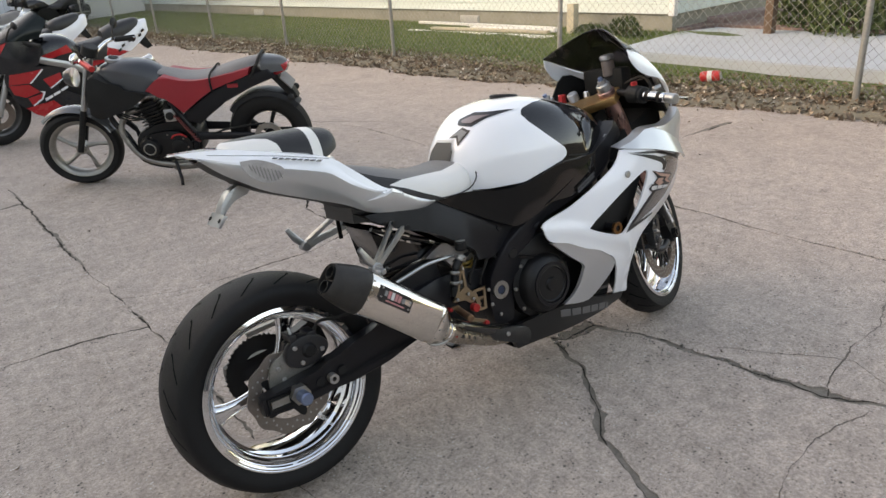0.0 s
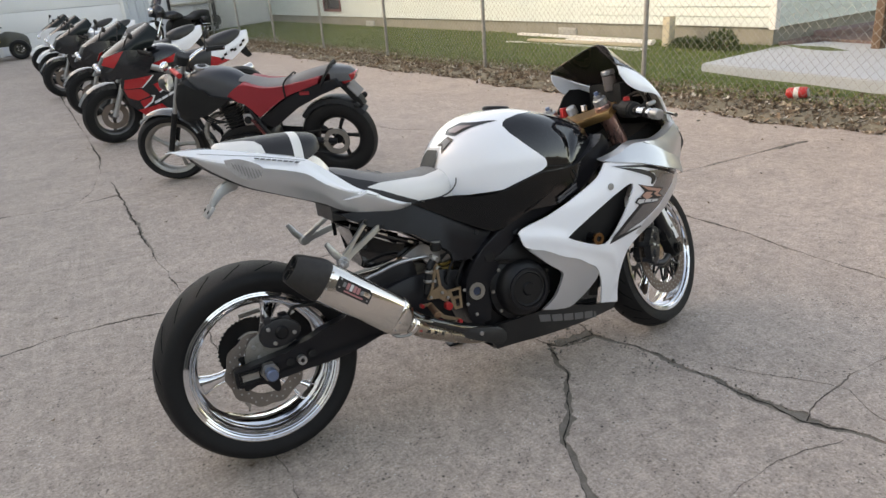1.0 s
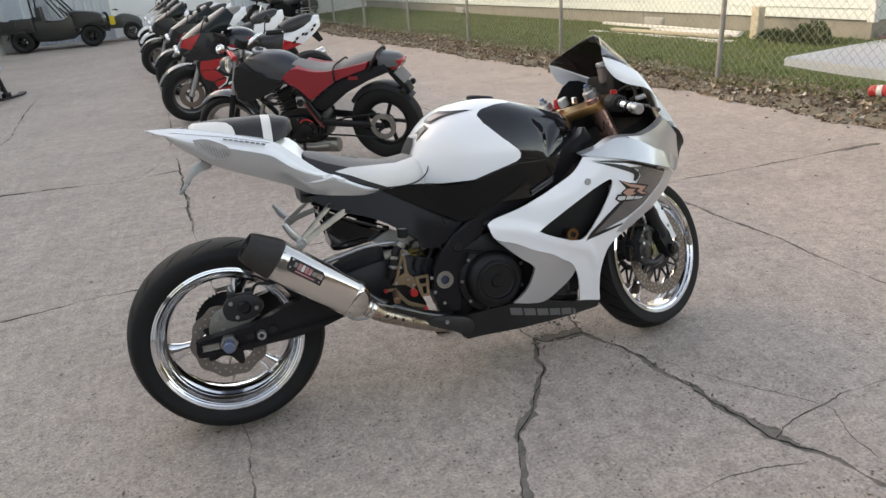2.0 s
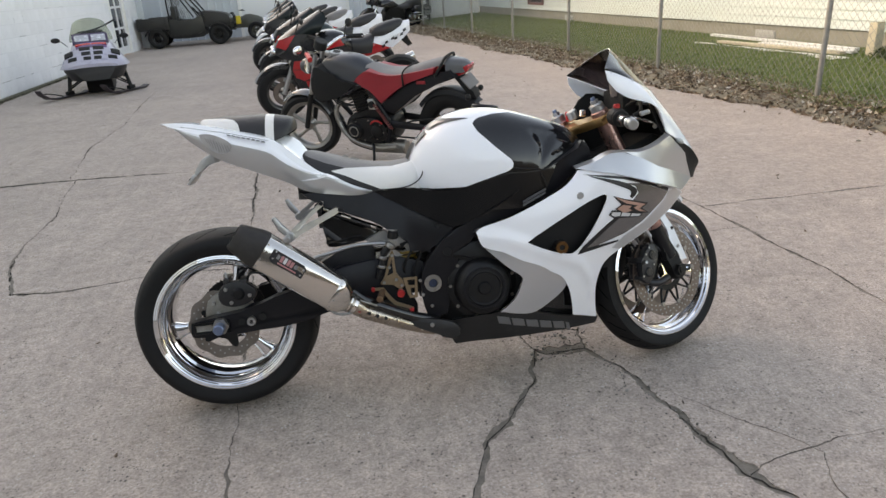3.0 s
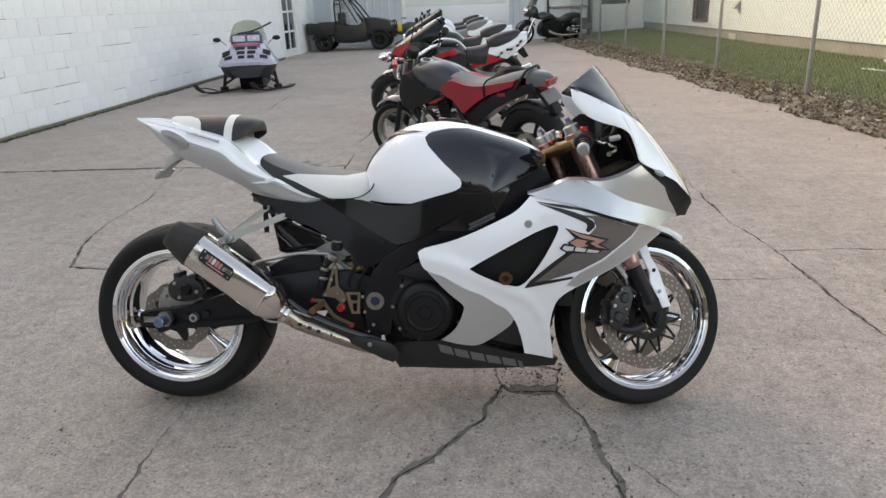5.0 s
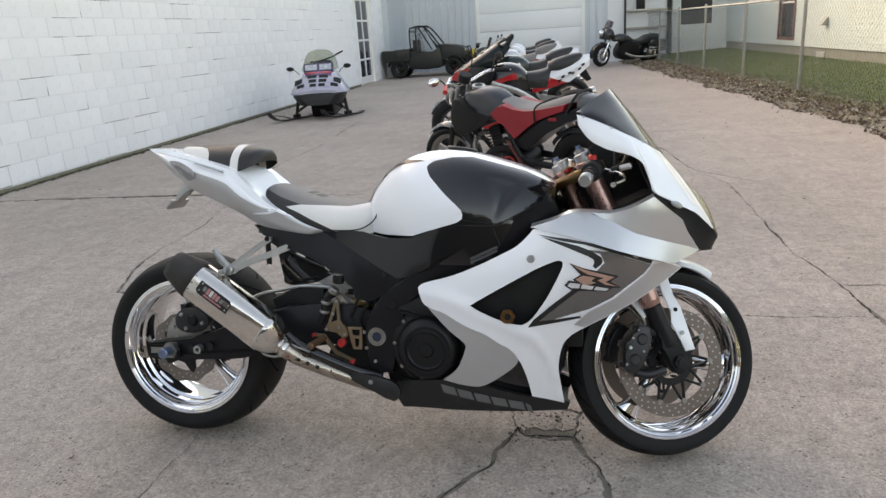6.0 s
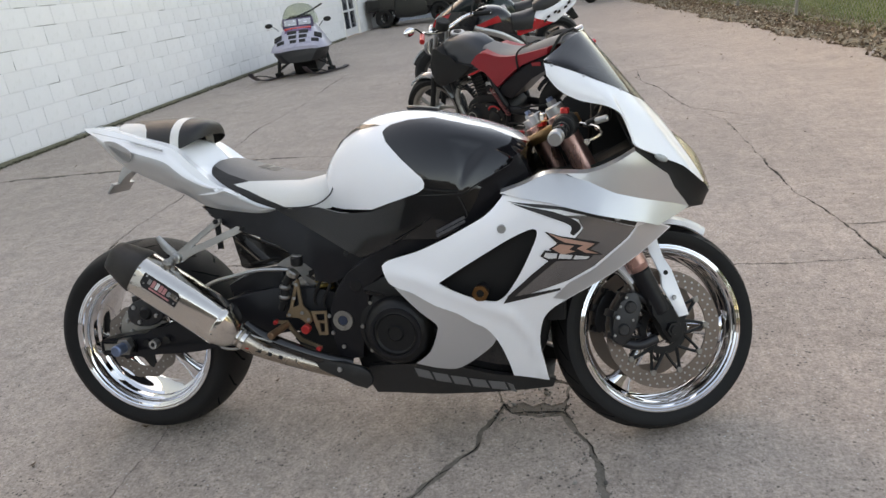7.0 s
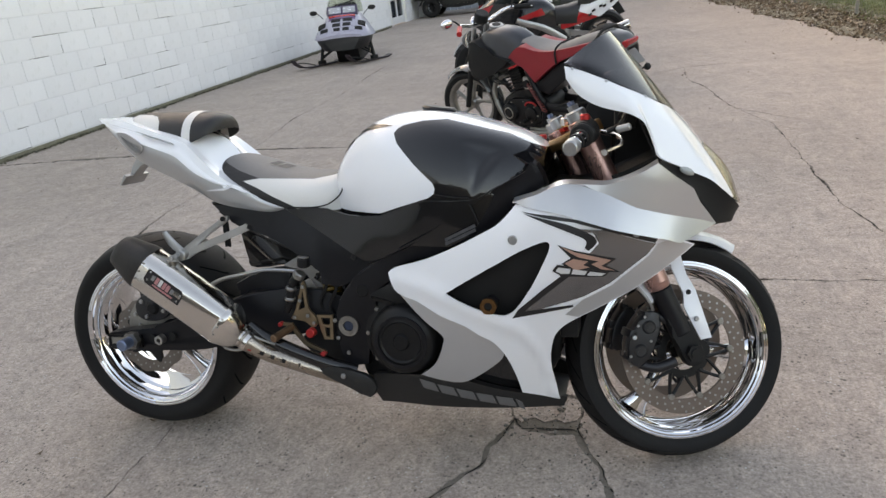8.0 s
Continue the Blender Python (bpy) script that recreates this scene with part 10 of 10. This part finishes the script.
def build_quad():
    b = thing("quad_bike", pose(-2.32, 20.2, 0, 0, 0, 2), "dark quad bike with a yellow front panel", "quad bike")
    for x in (-0.5, 0.5):
        for y in (-0.35, 0.35):
            plain_wheel(b, (x, y, 0.25), 0.25, 0.11, OLIVE, 5, disc=False, rim=0.5)
    bm = dome([(-0.7, 0.52, 0.3, 0.3), (-0.4, 0.66, 0.36, 0.36), (0.0, 0.62, 0.22, 0.25), (0.3, 0.70, 0.34, 0.34), (0.65, 0.60, 0.32, 0.32), (0.75, 0.48, 0.25, 0.25)], 0.34, 2.6, 16)
    part("body", bm, OLIVE, b)
    bm = B()
    box(bm, -0.06, 0.10, -0.44, -0.36, 0.45, 0.68, 0.02)
    for k in range(3):
        box(bm, -0.07, 0.11, -0.452, -0.438, 0.48 + 0.07 * k, 0.50 + 0.07 * k)
    part("panel", bm, YELLOW, b, "yellow slatted panel")
    bm = B()
    tube(bm, [(0.1, -0.38, 0.82), (0.2, 0, 0.80), (0.1, 0.38, 0.82)], 0.014, 8, 4)
    part("handlebar", bm, MATT_BLACK, b)


build_quad()


# ---------------------------------------------------------------- small things
def build_rack():
    b = thing("steel_rack", pose(2.75, 21.25, 0), "empty dark steel storage rack against the wall", "rack")
    for x in (-0.62, 0.62):
        for y in (-0.15, 0.15):
            bm = B()
            box(bm, x - 0.025, x + 0.025, y - 0.025, y + 0.025, 0, 2.2, 0.004)
            part("upright", bm, SATIN_BLACK, b)
    for z in (0.45, 0.95, 1.45, 1.95):
        for y in (-0.15, 0.15):
            bm = B()
            box(bm, -0.62, 0.62, y - 0.015, y + 0.015, z - 0.03, z + 0.03, 0.003)
            part("beam", bm, STEEL, b)
    bm = B()
    box(bm, -0.3, -0.05, -0.1, 0.1, 1.482, 1.85, 0.01)
    tagged(part("crate", bm, MATT_BLACK, None, ""), "dark crate standing on the steel rack", "crate").matrix_basis = pose(2.75, 21.25, 0)


build_rack()


def build_can():
    b = thing("drink_can", pose(5.06, 2.30, 0.130, 0, 6, 112), "bright red drink can lying in the leaves", "can")
    m = pose(0, 0, 0, 0, 0, 90)
    bm = B()
    lathe(bm, [(0.0, -0.085), (0.034, -0.085), (0.045, -0.072), (0.047, -0.05), (0.047, 0.05), (0.045, 0.072), (0.034, 0.085), (0.0, 0.083)], (0, 0, 0), 24, m)
    for v in bm.verts:
        if abs(v.co.x) < 0.03 and v.co.z > 0.02:
            v.co.z -= 0.012
    part("body", bm, CAN_RED, b)
    bm = B()
    lathe(bm, [(0.0, 0.086), (0.030, 0.086), (0.033, 0.090), (0.036, 0.086)], (0, 0, 0), 24, m)
    part("lid", bm, ALLOY, b)
    bm = B()
    lathe(bm, [(0.0476, -0.02), (0.0478, 0.0), (0.0476, 0.02)], (0, 0, 0), 24, m)
    part("band", bm, VINYL_WHITE, b)


build_can()


def build_lumber():
    rng = random.Random(6)
    for k in range(8):
        L = rng.uniform(1.6, 3.4)
        y = 5.25 + rng.uniform(0, 0.6) if k < 5 else 6.3 + rng.uniform(0, 0.4)
        x = 6.52 - 0.10 * k - 0.04 * (y - 5.7)
        b = B()
        box(b, -0.045, 0.045, 0, L, 0, 0.035, 0.003)
        ob = part("plank", b, WOOD if k % 4 == 2 else WHITE_TRIM)
        ob.matrix_basis = pose(x, y, 0.17 - 0.012 * k + (0.03 if k < 3 else 0), 0, rng.uniform(-4, 4), 6 + rng.uniform(-4, 4))
        tagged(ob, "pale weathered plank lying on the lawn", "plank", "planks by the house")
    b = B()
    box(b, -0.055, 0.055, -0.055, 0.055, -0.1, 0.42, 0.006)
    ob = part("wooden_stake", b, WOOD)
    ob.matrix_basis = pose(6.50, 5.45, 0.12, 0, 2, 8)
    tagged(ob, "short pale wooden stake standing in the lawn", "stake")
    b = B()
    box(b, -0.048, 0.048, -0.048, 0.048, -0.1, 2.5, 0.006)
    ob = part("porch_post", b, BROWN_WOOD)
    ob.matrix_basis = pose(7.22, 3.10, 0.2)
    tagged(ob, "brown wooden porch post standing on the patio", "post")
    b = B()
    box(b, 7.62, 9.5, 3.95, 4.20, 0.22, 0.30, 0.006)
    structure("patio_step", b, PATIO_BRICK, "dull pink brick step at the foot of the house", "step")


build_lumber()


def leafy(name, label, category, centre, size, n, seed, material=HEDGE, leaf=0.03):
    rng = random.Random(seed)
    root = thing(name, pose(*centre), label, category)
    bm = B()
    for _ in range(max(3, int(size[0] * 6))):
        x, y = rng.uniform(-0.6, 0.6) * size[0], rng.uniform(-0.6, 0.6) * size[1]
        tube(bm, [(x * 0.3, y * 0.3, 0), (x * 0.7, y * 0.7, size[2] * 0.4), (x, y, size[2] * 0.8)], [0.012, 0.008, 0.004], 5, 2)
    part("branches", bm, BROWN_WOOD, root)
    bm = B()
    for _ in range(n):
        u, v = rng.random() * 6.28, rng.random()
        rr = rng.uniform(0.55, 1.0) * (0.85 + 0.25 * math.sin(u * 3 + seed))
        x, y, z = size[0] * rr * math.cos(u) * math.sqrt(1 - (v * 0.9) ** 2), size[1] * rr * math.sin(u) * math.sqrt(1 - (v * 0.9) ** 2), size[2] * v * rng.uniform(0.8, 1.05)
        s = leaf * rng.uniform(0.5, 1.2)
        m = Matrix.LocRotScale((x, y, z), Euler((rng.random() * 6, rng.random() * 6, rng.random() * 6)), (s, s * 0.6, s))
        bm.faces.new([bm.verts.new(m @ Vector(p)) for p in ((-1, 0, 0), (0, -0.6, 0.15), (1, 0, 0), (0, 0.6, 0.15))])
    tagged(part("foliage", bm, material, root, smooth=0), kind="stuff")


leafy("shrub", "small dark green shrub at the corner of the house", "shrub", (6.52, 4.55, 0.17), (0.22, 0.28, 0.24), 900, 1)
leafy("shrub", "low green weeds beside the wooden stake", "shrub", (6.48, 5.05, 0.17), (0.16, 0.35, 0.14), 700, 2)
leafy("hedge", "dense dark green hedge behind the patio", "hedge", (7.95, 2.62, 0.10), (0.85, 0.85, 1.9), 9000, 3, leaf=0.06)
leafy("hedge", "dense dark green hedge at the edge of the patio", "hedge", (8.00, 0.70, 0.10), (0.95, 1.2, 2.0), 9000, 4, leaf=0.06)
leafy("hedge", "dense dark green hedge at the far end of the patio", "hedge", (7.95, -1.5, 0.10), (0.95, 1.4, 2.0), 9000, 5, leaf=0.06)
